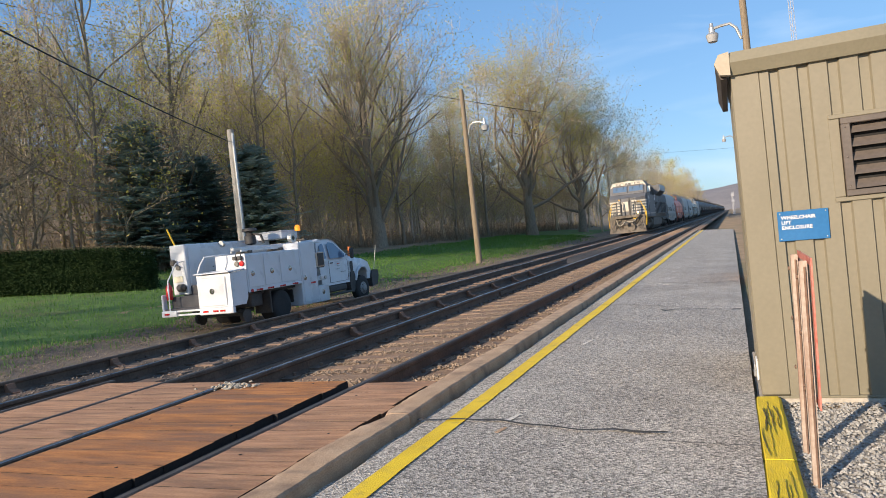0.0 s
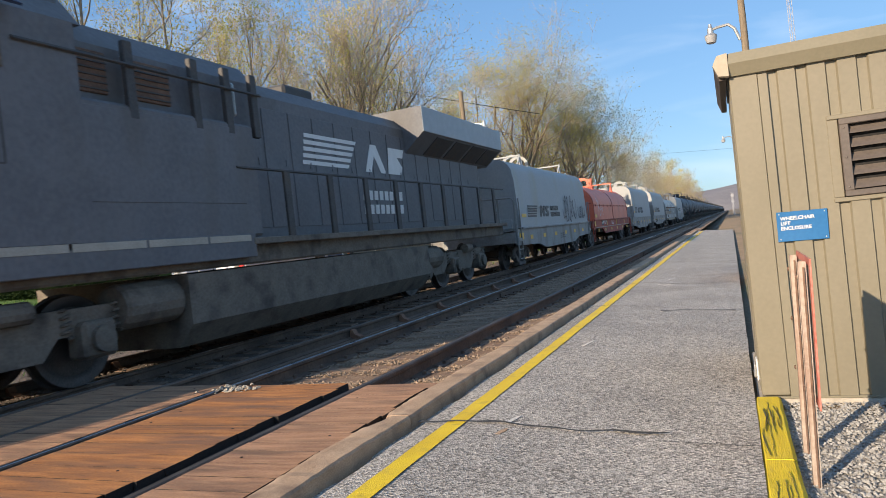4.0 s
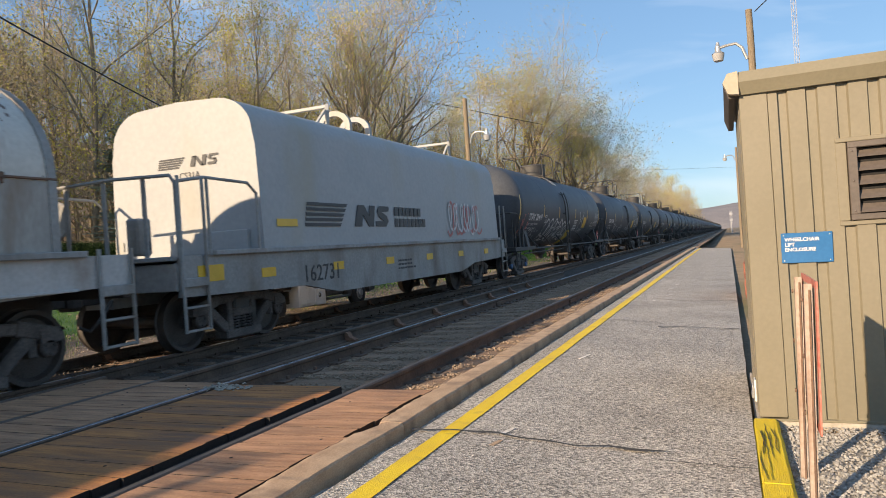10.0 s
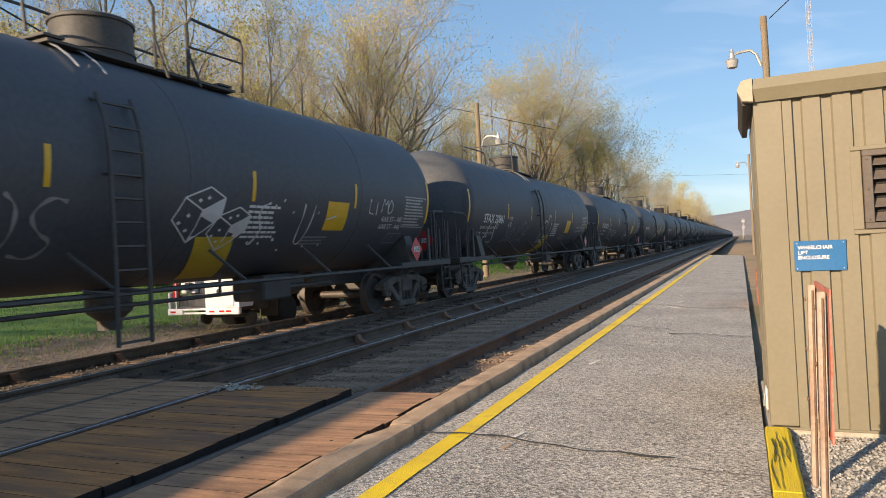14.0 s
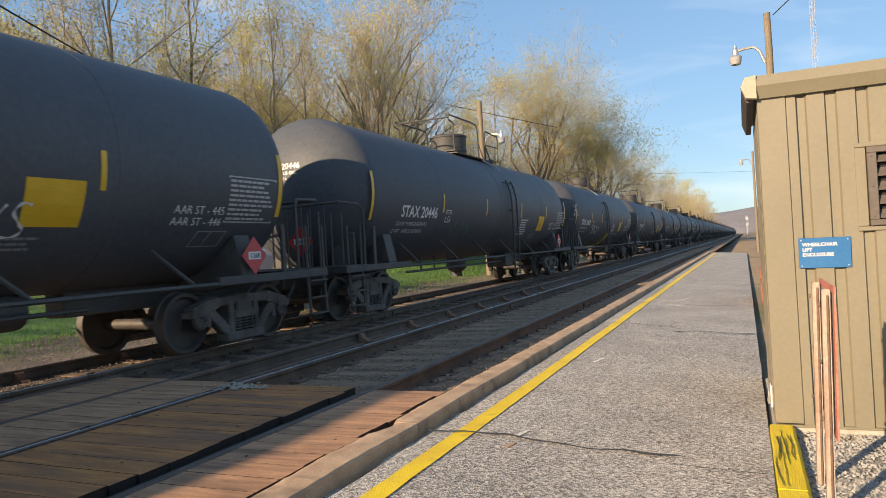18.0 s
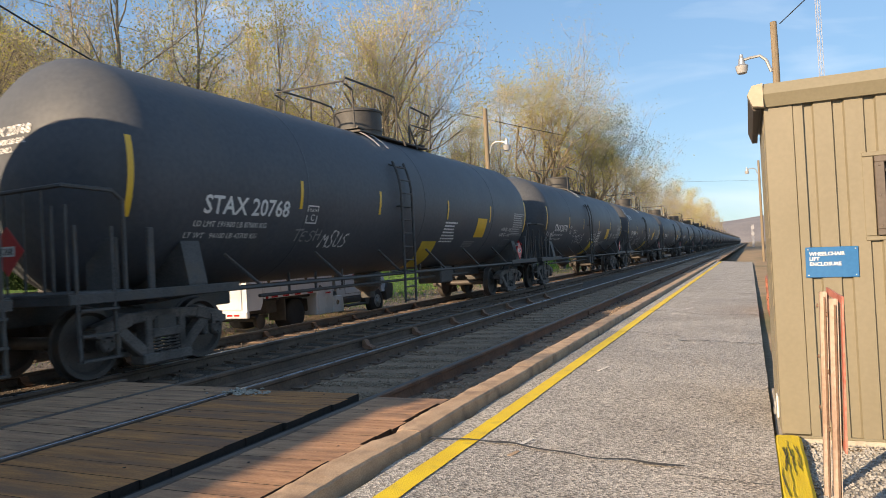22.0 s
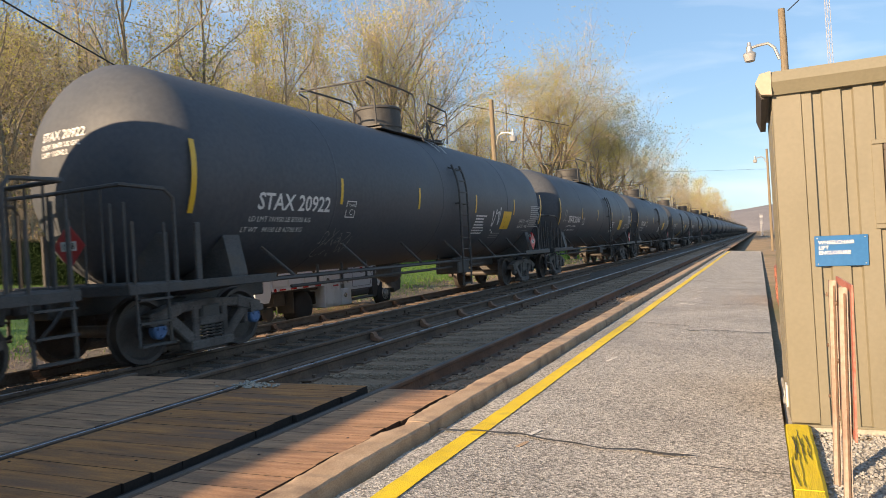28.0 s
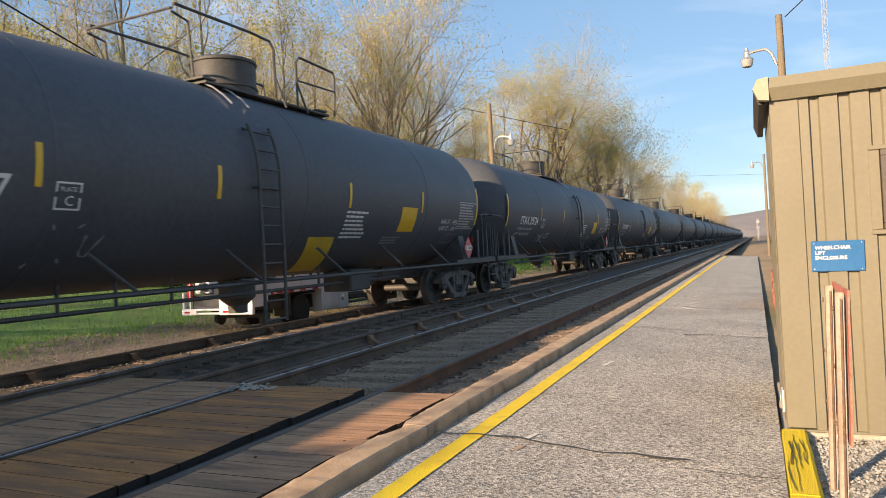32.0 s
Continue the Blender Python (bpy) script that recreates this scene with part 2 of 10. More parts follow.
M_SHOULDER = mat("brown_shoulder_stone", ((0.125, 0.093, 0.07), (0.25, 0.19, 0.145)), 0.95, scale=9, fine=120, bump=0.9, stain=(0.12, 0.13, 0.05), stain_amount=0.2, stain_scale=0.9)
M_SHOULDERSTONE = mat("brown_grey_shoulder_stone", ((0.14, 0.115, 0.095), (0.30, 0.25, 0.205)), 0.9, scale=12, fine=80, bump=0.4, vary=0.4)
M_DRYGRASS = mat("dead_grass_stalk", ((0.26, 0.20, 0.11), (0.42, 0.33, 0.19)), 0.9, scale=2, bump=0, vary=0.3)
M_STONEDARK = mat("dark_brown_stone", ((0.075, 0.062, 0.050), (0.17, 0.143, 0.118)), 0.9, scale=12, fine=80, bump=0.4, vary=0.4)
M_STONE = mat("loose_stone", ((0.18, 0.125, 0.08), (0.36, 0.27, 0.19)), 0.9, scale=12, fine=80, bump=0.4, vary=0.4)
M_PEBBLE = mat("grey_pebble", ((0.24, 0.225, 0.20), (0.50, 0.475, 0.43)), 0.9, scale=20, bump=0.4, vary=0.3)
M_PALESTONE = mat("pale_stone", ((0.28, 0.25, 0.20), (0.42, 0.38, 0.31)), 0.9, scale=20, bump=0.4, vary=0.2)
M_GRAVEL = mat("shed_gravel", ((0.22, 0.205, 0.18), (0.46, 0.43, 0.39)), 0.95, scale=30, fine=160, bump=0.9)
M_GROUND = mat("leaf_litter_ground", ((0.17, 0.125, 0.075), (0.32, 0.24, 0.155)), 0.95, scale=1.2, fine=25, bump=0.5, stain=(0.05, 0.075, 0.02), stain_amount=0.4, stain_scale=0.25)
M_LAWN = mat("lawn_soil_green", ((0.062, 0.125, 0.026), (0.12, 0.215, 0.046)), 0.95, scale=2.0, fine=60, bump=0.5, stain=(0.14, 0.14, 0.055), stain_amount=0.2, stain_scale=0.4)
M_GRASS = mat("grass_blade", ((0.080, 0.175, 0.032), (0.165, 0.30, 0.06)), 0.7, scale=1.5, bump=0, vary=0.3)
M_SIDING = mat("tan_metal_siding", ((0.198, 0.175, 0.122), (0.222, 0.196, 0.139)), 0.45, scale=2.0, fine=40, bump=0.03, stain=(0.22, 0.17, 0.11), stain_amount=0.2, stain_stretch=(2, 2, 0.4))
M_FASCIA = mat("tan_roof_trim", ((0.198, 0.178, 0.122), (0.226, 0.202, 0.142)), 0.45, scale=2.5, bump=0.03)
M_FASCIA_END = mat("sunlit_roof_trim_cap", ((0.36, 0.30, 0.22), (0.41, 0.35, 0.26)), 0.5, scale=2.5, bump=0.03)
M_GUTTERSHADE = mat("shaded_gutter_trim", ((0.05, 0.04, 0.035), (0.08, 0.065, 0.055)), 0.7)
M_LOUVER = mat("brown_louver_metal", ((0.098, 0.080, 0.067), (0.128, 0.105, 0.088)), 0.5, bump=0.03)
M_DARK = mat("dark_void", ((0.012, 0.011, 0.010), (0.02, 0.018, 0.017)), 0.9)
M_CONCRETE = mat("pale_concrete", ((0.36, 0.32, 0.26), (0.48, 0.43, 0.36)), 0.9, scale=10, bump=0.3)
M_SIGNBLUE = mat("blue_sign_face", ((0.015, 0.12, 0.30), (0.02, 0.14, 0.34)), 0.4, bump=0.0)
M_POST = mat("peeling_white_post", ((0.34, 0.27, 0.22), (0.48, 0.41, 0.35)), 0.7, fine=50, bump=0.3, stain=(0.20, 0.09, 0.05), stain_amount=0.6, stain_scale=9, stain_stretch=(2, 2, 0.2))
M_POSTRED = mat("faded_red_paint", ((0.42, 0.09, 0.06), (0.55, 0.22, 0.17)), 0.7, fine=60, bump=0.2)
M_POLE = mat("weathered_pole_timber", ((0.15, 0.115, 0.075), (0.27, 0.215, 0.15)), 0.9, fine=30, stretch=(6, 6, 0.5), bump=0.5)
M_POLEGREY = mat("grey_pole_timber", ((0.22, 0.21, 0.19), (0.36, 0.345, 0.32)), 0.9, fine=30, stretch=(6, 6, 0.5), bump=0.5)
M_GALV = mat("galvanised_metal", ((0.42, 0.42, 0.40), (0.58, 0.58, 0.56)), 0.4, metal=0.7, bump=0.05)
M_LENS = mat("frosted_lamp_lens", ((0.30, 0.30, 0.30), (0.40, 0.40, 0.40)), 0.2, bump=0.02)
M_CABLE = mat("black_cable", ((0.015, 0.015, 0.015), (0.025, 0.025, 0.025)), 0.6, bump=0)
M_BARK = mat("grey_brown_bark", ((0.33, 0.265, 0.175), (0.52, 0.43, 0.30)), 0.95, scale=5, fine=40, stretch=(3, 3, 0.6), bump=0.3, vary=0.25)
M_BARKDARK = mat("dark_furrowed_bark", ((0.17, 0.135, 0.095), (0.33, 0.27, 0.195)), 0.95, scale=5, fine=40, stretch=(3, 3, 0.6), bump=0.5, vary=0.2)
M_BARKPALE = mat("pale_bark", ((0.34, 0.285, 0.22), (0.52, 0.46, 0.38)), 0.9, scale=5, fine=40, stretch=(3, 3, 0.6), bump=0.4, vary=0.2)
M_BUD = mat("spring_leaf_yellow_green", ((0.44, 0.40, 0.08), (0.66, 0.60, 0.16)), 0.7, scale=0.6, bump=0, vary=0.3)
M_BUDRED = mat("russet_bud", ((0.42, 0.31, 0.15), (0.60, 0.47, 0.25)), 0.7, scale=0.6, bump=0, vary=0.3)
M_OLIVE = mat("olive_young_leaf", ((0.36, 0.33, 0.11), (0.54, 0.48, 0.19)), 0.75, scale=0.6, bump=0, vary=0.3)
M_NEEDLE = mat("blue_green_needles", ((0.21, 0.285, 0.235), (0.40, 0.485, 0.42)), 0.8, scale=2, bump=0, vary=0.35)
M_HEDGE = mat("dark_hedge_leaf", ((0.015, 0.030, 0.010), (0.040, 0.064, 0.022)), 0.85, scale=3, bump=0, vary=0.35, spec=0.08)
M_HEDGETOP = mat("brown_hedge_tip", ((0.06, 0.055, 0.025), (0.12, 0.10, 0.05)), 0.8, scale=3, bump=0, vary=0.3)
M_BRUSH = mat("dry_brush", ((0.19, 0.145, 0.095), (0.36, 0.285, 0.19)), 0.95, scale=2, bump=0, vary=0.4)
M_RUSSET = mat("orange_brown_spring_bud", ((0.40, 0.255, 0.13), (0.58, 0.40, 0.23)), 0.75, scale=0.6, bump=0, vary=0.35)
# distance haze is mixed into the ridge's greyed colour
M_HILL = mat("far_wooded_hill", ((0.175, 0.165, 0.17), (0.25, 0.23, 0.225)), 1.0, scale=0.02, fine=0.3, bump=0)
M_TOWER = mat("grey_tower_steel", ((0.32, 0.33, 0.36), (0.42, 0.42, 0.45)), 0.6, bump=0)
for leaf_paint in (M_BUD, M_BUDRED, M_OLIVE, M_RUSSET, M_NEEDLE, M_GRASS):
    leafy_light(leaf_paint)
# rolling stock
M_TANK = mat("black_tank_paint", ((0.058, 0.065, 0.077), (0.080, 0.087, 0.099)), 0.55, scale=1.2, fine=14, bump=0.03, stain=(0.085, 0.085, 0.085), stain_amount=0.2, stain_scale=0.9, stain_stretch=(1, 1, 0.35), spec=0.35)
M_BLACK = mat("grimy_black_steel", ((0.042, 0.041, 0.040), (0.080, 0.076, 0.072)), 0.65, scale=4, fine=40, bump=0.2, stain=(0.09, 0.07, 0.05), stain_amount=0.3, stain_scale=3)
M_BOGIE = mat("dusty_brown_cast_steel", ((0.075, 0.066, 0.060), (0.155, 0.135, 0.12)), 0.8, scale=5, fine=40, bump=0.35, stain=(0.03, 0.025, 0.022), stain_amount=0.4, stain_scale=3)
M_WHEEL = mat("dark_wheel_steel", ((0.06, 0.053, 0.048), (0.115, 0.10, 0.09)), 0.6, metal=0.4, scale=4, bump=0.2)
M_BLUECAP = mat("blue_bearing_cap", ((0.06, 0.14, 0.29), (0.09, 0.19, 0.36)), 0.6, bump=0.1, stain=(0.07, 0.07, 0.07), stain_amount=0.35, stain_scale=12)
M_MARKY = mat("yellow_reflector", ((0.66, 0.38, 0.02), (0.76, 0.46, 0.04)), 0.4, bump=0.02)
M_PATCH = mat("faded_yellow_patch", ((0.52, 0.36, 0.03), (0.64, 0.46, 0.05)), 0.6, scale=3, fine=40, bump=0.02, stain=(0.40, 0.28, 0.04), stain_amount=0.3)
M_MARKW = mat("pale_reflector", ((0.70, 0.64, 0.45), (0.78, 0.73, 0.55)), 0.4, bump=0.02)
M_LETTER = mat("white_lettering", ((0.62, 0.62, 0.60), (0.72, 0.72, 0.70)), 0.5, bump=0.02)
M_LETTERGREY = mat("faded_lettering", ((0.20, 0.20, 0.20), (0.28, 0.28, 0.275)), 0.6, bump=0.02)
M_TABLE = mat("pale_table_lettering", ((0.36, 0.36, 0.355), (0.46, 0.46, 0.455)), 0.6, bump=0.02)
M_EMBLEMBLUE = mat("blue_grey_emblem_paint", ((0.035, 0.055, 0.11), (0.055, 0.08, 0.14)), 0.5, bump=0.02)
M_BRICK = mat("red_brick", ((0.24, 0.085, 0.055), (0.38, 0.15, 0.10)), 0.9, scale=20, bump=0.3, vary=0.2)
M_LETTERBLACK = mat("black_lettering", ((0.02, 0.022, 0.026), (0.035, 0.037, 0.042)), 0.5, bump=0.02)
M_PLACARD = mat("red_placard", ((0.45, 0.03, 0.035), (0.55, 0.05, 0.05)), 0.4, bump=0.02)
M_WHITECAR = mat("pale_grey_car_paint", ((0.34, 0.35, 0.35), (0.395, 0.40, 0.395)), 0.55, scale=1.0, fine=12, bump=0.03, stain=(0.36, 0.33, 0.25), stain_amount=0.3, stain_scale=0.7, stain_stretch=(1, 1, 0.4), spec=0.3)
M_GREYCAR = mat("grimy_grey_car_paint", ((0.24, 0.24, 0.23), (0.33, 0.33, 0.315)), 0.6, scale=2, fine=20, bump=0.08, stain=(0.12, 0.085, 0.055), stain_amount=0.45, stain_scale=1.3, stain_stretch=(1, 1, 0.4))
M_REDCAR = mat("faded_red_car_paint", ((0.68, 0.150, 0.078), (0.78, 0.21, 0.115)), 0.5, scale=1.2, fine=14, bump=0.04, stain=(0.54, 0.12, 0.07), stain_amount=0.35, stain_scale=0.9)
M_REDDARK = mat("dirty_red_sill_paint", ((0.34, 0.062, 0.04), (0.46, 0.098, 0.06)), 0.65, scale=2, fine=20, bump=0.1, stain=(0.06, 0.03, 0.022), stain_amount=0.4)
M_RUSTCAR = mat("rust_streaked_cream_paint", ((0.50, 0.485, 0.43), (0.60, 0.58, 0.52)), 0.55, scale=1.5, fine=18, bump=0.08, stain=(0.36, 0.25, 0.16), stain_amount=0.2, stain_scale=1.1, stain_stretch=(1.0, 2.2, 0.55))


def rust_chips(m, color, wash):
    """Small flaked chips and brown washes that run down the sheet."""
    nt = m.node_tree
    bs = nt.nodes["Principled BSDF"]
    tc = nt.nodes.new("ShaderNodeTexCoord")
    for scale, stretch, lo, hi, tone in ((2.6, (0.7, 1.5, 0.22), 0.56, 0.74, wash), (5.0, (1.0, 1.4, 0.6), 0.635, 0.66, color), (16.0, (1, 1, 1), 0.70, 0.72, color)):
        mp = nt.nodes.new("ShaderNodeMapping")
        mp.inputs["Scale"].default_value = stretch
        no = nt.nodes.new("ShaderNodeTexNoise")
        no.inputs["Scale"].default_value, no.inputs["Detail"].default_value = scale, 5
        rp = nt.nodes.new("ShaderNodeMapRange")
        rp.inputs["From Min"].default_value, rp.inputs["From Max"].default_value, rp.inputs["To Max"].default_value = lo, hi, 0.9
        mx = nt.nodes.new("ShaderNodeMixRGB")
        mx.inputs[2].default_value = (*tone, 1)
        nt.links.new(tc.outputs["Object"], mp.inputs[0])
        nt.links.new(mp.outputs[0], no.inputs["Vector"])
        nt.links.new(no.outputs["Fac"], rp.inputs["Value"])
        nt.links.new(rp.outputs[0], mx.inputs[0])
        nt.links.new(bs.inputs["Base Color"].links[0].from_socket, mx.inputs[1])
        nt.links.new(mx.outputs[0], bs.inputs["Base Color"])
    return m


rust_chips(M_RUSTCAR, (0.10, 0.045, 0.025), (0.24, 0.14, 0.08))
M_RUST = mat("brown_rust", ((0.10, 0.06, 0.042), (0.21, 0.13, 0.09)), 0.85, fine=40, bump=0.3)
M_RUSTWASH = mat("rust_washed_lower_sheet", ((0.335, 0.255, 0.18), (0.50, 0.415, 0.32)), 0.8, scale=3, fine=30, stretch=(1, 1.6, 0.35), bump=0.1, stain=(0.17, 0.085, 0.048), stain_amount=0.55, stain_scale=2.2, stain_stretch=(1, 1.6, 0.4))
M_GREYPANEL = mat("dusty_grey_sheet", ((0.30, 0.295, 0.27), (0.40, 0.39, 0.36)), 0.7, scale=2, fine=24, stretch=(1, 1.5, 0.5), bump=0.06, stain=(0.22, 0.16, 0.11), stain_amount=0.3, stain_scale=2, stain_stretch=(1, 1.5, 0.4))
M_PALESILL = mat("pale_scuffed_sill_paint", ((0.40, 0.40, 0.385), (0.52, 0.515, 0.495)), 0.6, scale=2, fine=20, bump=0.06, stain=(0.22, 0.15, 0.10), stain_amount=0.35, stain_scale=1.6, stain_stretch=(1, 1, 0.5))
M_BRACKET = mat("weathered_bracket_steel", ((0.20, 0.165, 0.125), (0.40, 0.345, 0.275)), 0.8, scale=5, fine=40, bump=0.2, stain=(0.13, 0.07, 0.04), stain_amount=0.4, stain_scale=6)
M_LOCO = mat("black_locomotive_paint", ((0.125, 0.128, 0.138), (0.170, 0.173, 0.180)), 0.6, scale=1.5, fine=16, bump=0.04, stain=(0.12, 0.112, 0.10), stain_amount=0.3, stain_scale=1.0, stain_stretch=(1, 1, 0.3), spec=0.3)
M_VISOR = mat("dark_blue_fabric", ((0.03, 0.045, 0.09), (0.05, 0.07, 0.13)), 0.85, fine=90, bump=0.2)
M_STRIPE = mat("dusty_cream_stripe", ((0.36, 0.33, 0.27), (0.46, 0.42, 0.35)), 0.7, fine=40, bump=0.1)
M_RADSIDE = mat("pale_blue_grey_panel", ((0.34, 0.38, 0.40), (0.43, 0.47, 0.49)), 0.6, bump=0.05)
M_LOCODUST = mat("dusty_brown_underframe", ((0.125, 0.105, 0.082), (0.205, 0.175, 0.14)), 0.85, scale=3, fine=30, bump=0.25, stain=(0.04, 0.035, 0.03), stain_amount=0.35, stain_scale=2.5)
M_LOCOWHITE = mat("cream_locomotive_paint", ((0.47, 0.43, 0.36), (0.57, 0.53, 0.44)), 0.5, scale=2, bump=0.04, stain=(0.34, 0.28, 0.19), stain_amount=0.3)
M_RAILYEL = mat("yellow_handrail_paint", ((0.66, 0.40, 0.02), (0.76, 0.48, 0.03)), 0.45, bump=0.03)
# blue of the reflected sky is put into the panes' base colour
M_WINDOW = glass("sky_blue_window_glass", (0.10, 0.16, 0.25), 0.05)
M_HEADLIGHT = lamp_glow("lit_headlight", (1.0, 0.74, 0.42), 1.6)
M_LAMPOFF = mat("headlight_glass", ((0.16, 0.155, 0.14), (0.24, 0.23, 0.20)), 0.12, bump=0)
# road truck
M_TRUCKWHITE = mat("white_truck_enamel", ((0.60, 0.62, 0.645), (0.68, 0.70, 0.725)), 0.3, scale=1.5, bump=0.01, stain=(0.55, 0.54, 0.50), stain_amount=0.25, stain_stretch=(1, 1, 0.5))
M_TYRE = mat("black_tyre_rubber", ((0.02, 0.02, 0.02), (0.04, 0.038, 0.036)), 0.85, fine=60, bump=0.2)
M_RIM = mat("grey_wheel_rim", ((0.22, 0.22, 0.22), (0.32, 0.32, 0.32)), 0.5, metal=0.5, bump=0.05)
M_TAIL = mat("red_tail_lens", ((0.40, 0.02, 0.02), (0.5, 0.03, 0.03)), 0.25, bump=0)
M_AMBER = lamp_glow("amber_beacon_lens", (0.9, 0.30, 0.02), 0.6)
M_CONE = mat("orange_plastic", ((0.75, 0.17, 0.03), (0.82, 0.22, 0.04)), 0.5, bump=0.02)
M_CHROME = mat("chrome_latch", ((0.28, 0.28, 0.28), (0.40, 0.40, 0.40)), 0.2, metal=1.0, bump=0)
M_BEDLINER = mat("dark_grey_bedliner", ((0.055, 0.055, 0.06), (0.09, 0.09, 0.095)), 0.85, fine=80, bump=0.2)
M_GRAFFITI_W = mat("white_spray_paint", ((0.55, 0.55, 0.55), (0.66, 0.66, 0.65)), 0.6, bump=0)
M_GRAFFITI_K = mat("dark_spray_paint", ((0.04, 0.04, 0.05), (0.07, 0.07, 0.08)), 0.6, bump=0)
M_GRAFFITI_R = mat("pink_spray_paint", ((0.42, 0.13, 0.12), (0.52, 0.2, 0.18)), 0.6, bump=0)
M_GRAFFITI_T = mat("faded_teal_spray_paint", ((0.055, 0.11, 0.11), (0.08, 0.14, 0.13)), 0.6, bump=0)
M_GRAFFITI_B = mat("light_blue_spray_paint", ((0.15, 0.40, 0.50), (0.22, 0.48, 0.58)), 0.6, bump=0)

# ---- mesh tools ----
class Shape:
    """Collects vertices and faces for one mesh."""

    def __init__(self):
        self.v, self.f = [], []

    def add(self, verts, faces, m=None):
        n = len(self.v)
        self.v += [tuple(m @ Vector(p)) for p in verts] if m else [tuple(p) for p in verts]
        self.f += [tuple(i + n for i in f) for f in faces]
        return self

    def box(self, c, s, bevel=0.0, m=None):
        x, y, z = (a / 2 for a in s)
        b = min(bevel, x * 0.9, y * 0.9, z * 0.9)
        if b <= 0:
            vs = [(sx * x, sy * y, sz * z) for sx in (-1, 1) for sy in (-1, 1) for sz in (-1, 1)]
            fs = [(0, 1, 3, 2), (4, 6, 7, 5), (0, 4, 5, 1), (2, 3, 7, 6), (0, 2, 6, 4), (1, 5, 7, 3)]
        else:
            vs, fs, ids = [], [], {}
            for sx, sy, sz in itertools.product((-1, 1), repeat=3):
                for ax, p in enumerate(((sx * x, sy * (y - b), sz * (z - b)), (sx * (x - b), sy * y, sz * (z - b)), (sx * (x - b), sy * (y - b), sz * z))):
                    ids[(sx, sy, sz, ax)] = len(vs)
                    vs.append(p)
            for s1 in (-1, 1):
                q = [(-1, -1), (1, -1), (1, 1), (-1, 1)]
                q = q if s1 > 0 else q[::-1]
                fs.append(tuple(ids[(s1, a, c2, 0)] for a, c2 in q))
                fs.append(tuple(ids[(c2, s1, a, 1)] for a, c2 in q))
                fs.append(tuple(ids[(a, c2, s1, 2)] for a, c2 in q))
            for a, c2 in itertools.product((-1, 1), repeat=2):
                fs.append((ids[(a, c2, -1, 0)], ids[(a, c2, 1, 0)], ids[(a, c2, 1, 1)], ids[(a, c2, -1, 1)])[:: 1 if a * c2 > 0 else -1])
                fs.append((ids[(-1, a, c2, 1)], ids[(1, a, c2, 1)], ids[(1, a, c2, 2)], ids[(-1, a, c2, 2)])[:: 1 if a * c2 > 0 else -1])
                fs.append((ids[(a, -1, c2, 2)], ids[(a, 1, c2, 2)], ids[(a, 1, c2, 0)], ids[(a, -1, c2, 0)])[:: 1 if a * c2 > 0 else -1])
            for sx, sy, sz in itertools.product((-1, 1), repeat=3):
                t = (ids[(sx, sy, sz, 0)], ids[(sx, sy, sz, 1)], ids[(sx, sy, sz, 2)])
                fs.append(t if sx * sy * sz > 0 else t[::-1])
        t = Matrix.Translation(c) if m is None else m @ Matrix.Translation(c)
        return self.add(vs, fs, t)

    def tube(self, pts, r, n=6, caps=True, close=False):
        pts = [Vector(p) for p in pts]
        rs = r if isinstance(r, (list, tuple)) else [r] * len(pts)
        base = len(self.v)
        up = None
        for i, p in enumerate(pts):
            a = pts[i - 1] if (i > 0 or close) else p
            c = pts[(i + 1) % len(pts)] if (i < len(pts) - 1 or close) else p
            d = (c - a)
            d = d.normalized() if d.length > 1e-9 else Vector((0, 0, 1))
            if up is None:
                up = d.orthogonal().normalized()
            else:
                up = (up - d * up.dot(d))
                up = up.normalized() if up.length > 1e-6 else d.orthogonal().normalized()
            side = d.cross(up)
            for k in range(n):
                a2 = 2 * math.pi * k / n
                self.v.append(tuple(p + (up * math.cos(a2) + side * math.sin(a2)) * rs[i]))
        rings = len(pts)
        for i in range(rings if close else rings - 1):
            j = (i + 1) % rings
            for k in range(n):
                l = (k + 1) % n
                self.f.append((base + i * n + k, base + i * n + l, base + j * n + l, base + j * n + k))
        if caps and not close:
            self.f.append(tuple(base + k for k in range(n))[::-1])
            self.f.append(tuple(base + (rings - 1) * n + k for k in range(n)))
        return self

    def lathe(self, prof, n=32, m=None, arc=None):
        """prof: (radius, height along z). Turned round z."""
        vs, fs = [], []
        for r, z in prof:
            for k in range(n):
                a = 2 * math.pi * k / n
                vs.append((r * math.cos(a), r * math.sin(a), z))
        for i in range(len(prof) - 1):
            for k in range(n):
                l = (k + 1) % n
                fs.append((i * n + k, i * n + l, (i + 1) * n + l, (i + 1) * n + k))
        if prof[0][0] > 1e-6:
            fs.append(tuple(range(n))[::-1])
        if prof[-1][0] > 1e-6:
            fs.append(tuple((len(prof) - 1) * n + k for k in range(n)))
        return self.add(vs, fs, m)

    def prism(self, outline, lo, hi, axis="y", m=None):
        """A polygon (a, b) pushed along an axis from lo to hi. axis x: (y, z); y: (x, z); z: (x, y)."""
        n = len(outline)
        put = {"x": lambda a, b, h: (h, a, b), "y": lambda a, b, h: (a, h, b), "z": lambda a, b, h: (a, b, h)}[axis]
        vs = [put(a, b, lo) for a, b in outline] + [put(a, b, hi) for a, b in outline]
        fs = [tuple(range(n)), tuple(range(n, 2 * n))[::-1]]
        fs += [(i, i + n, (i + 1) % n + n, (i + 1) % n) for i in range(n)]
        return self.add(vs, fs, m)

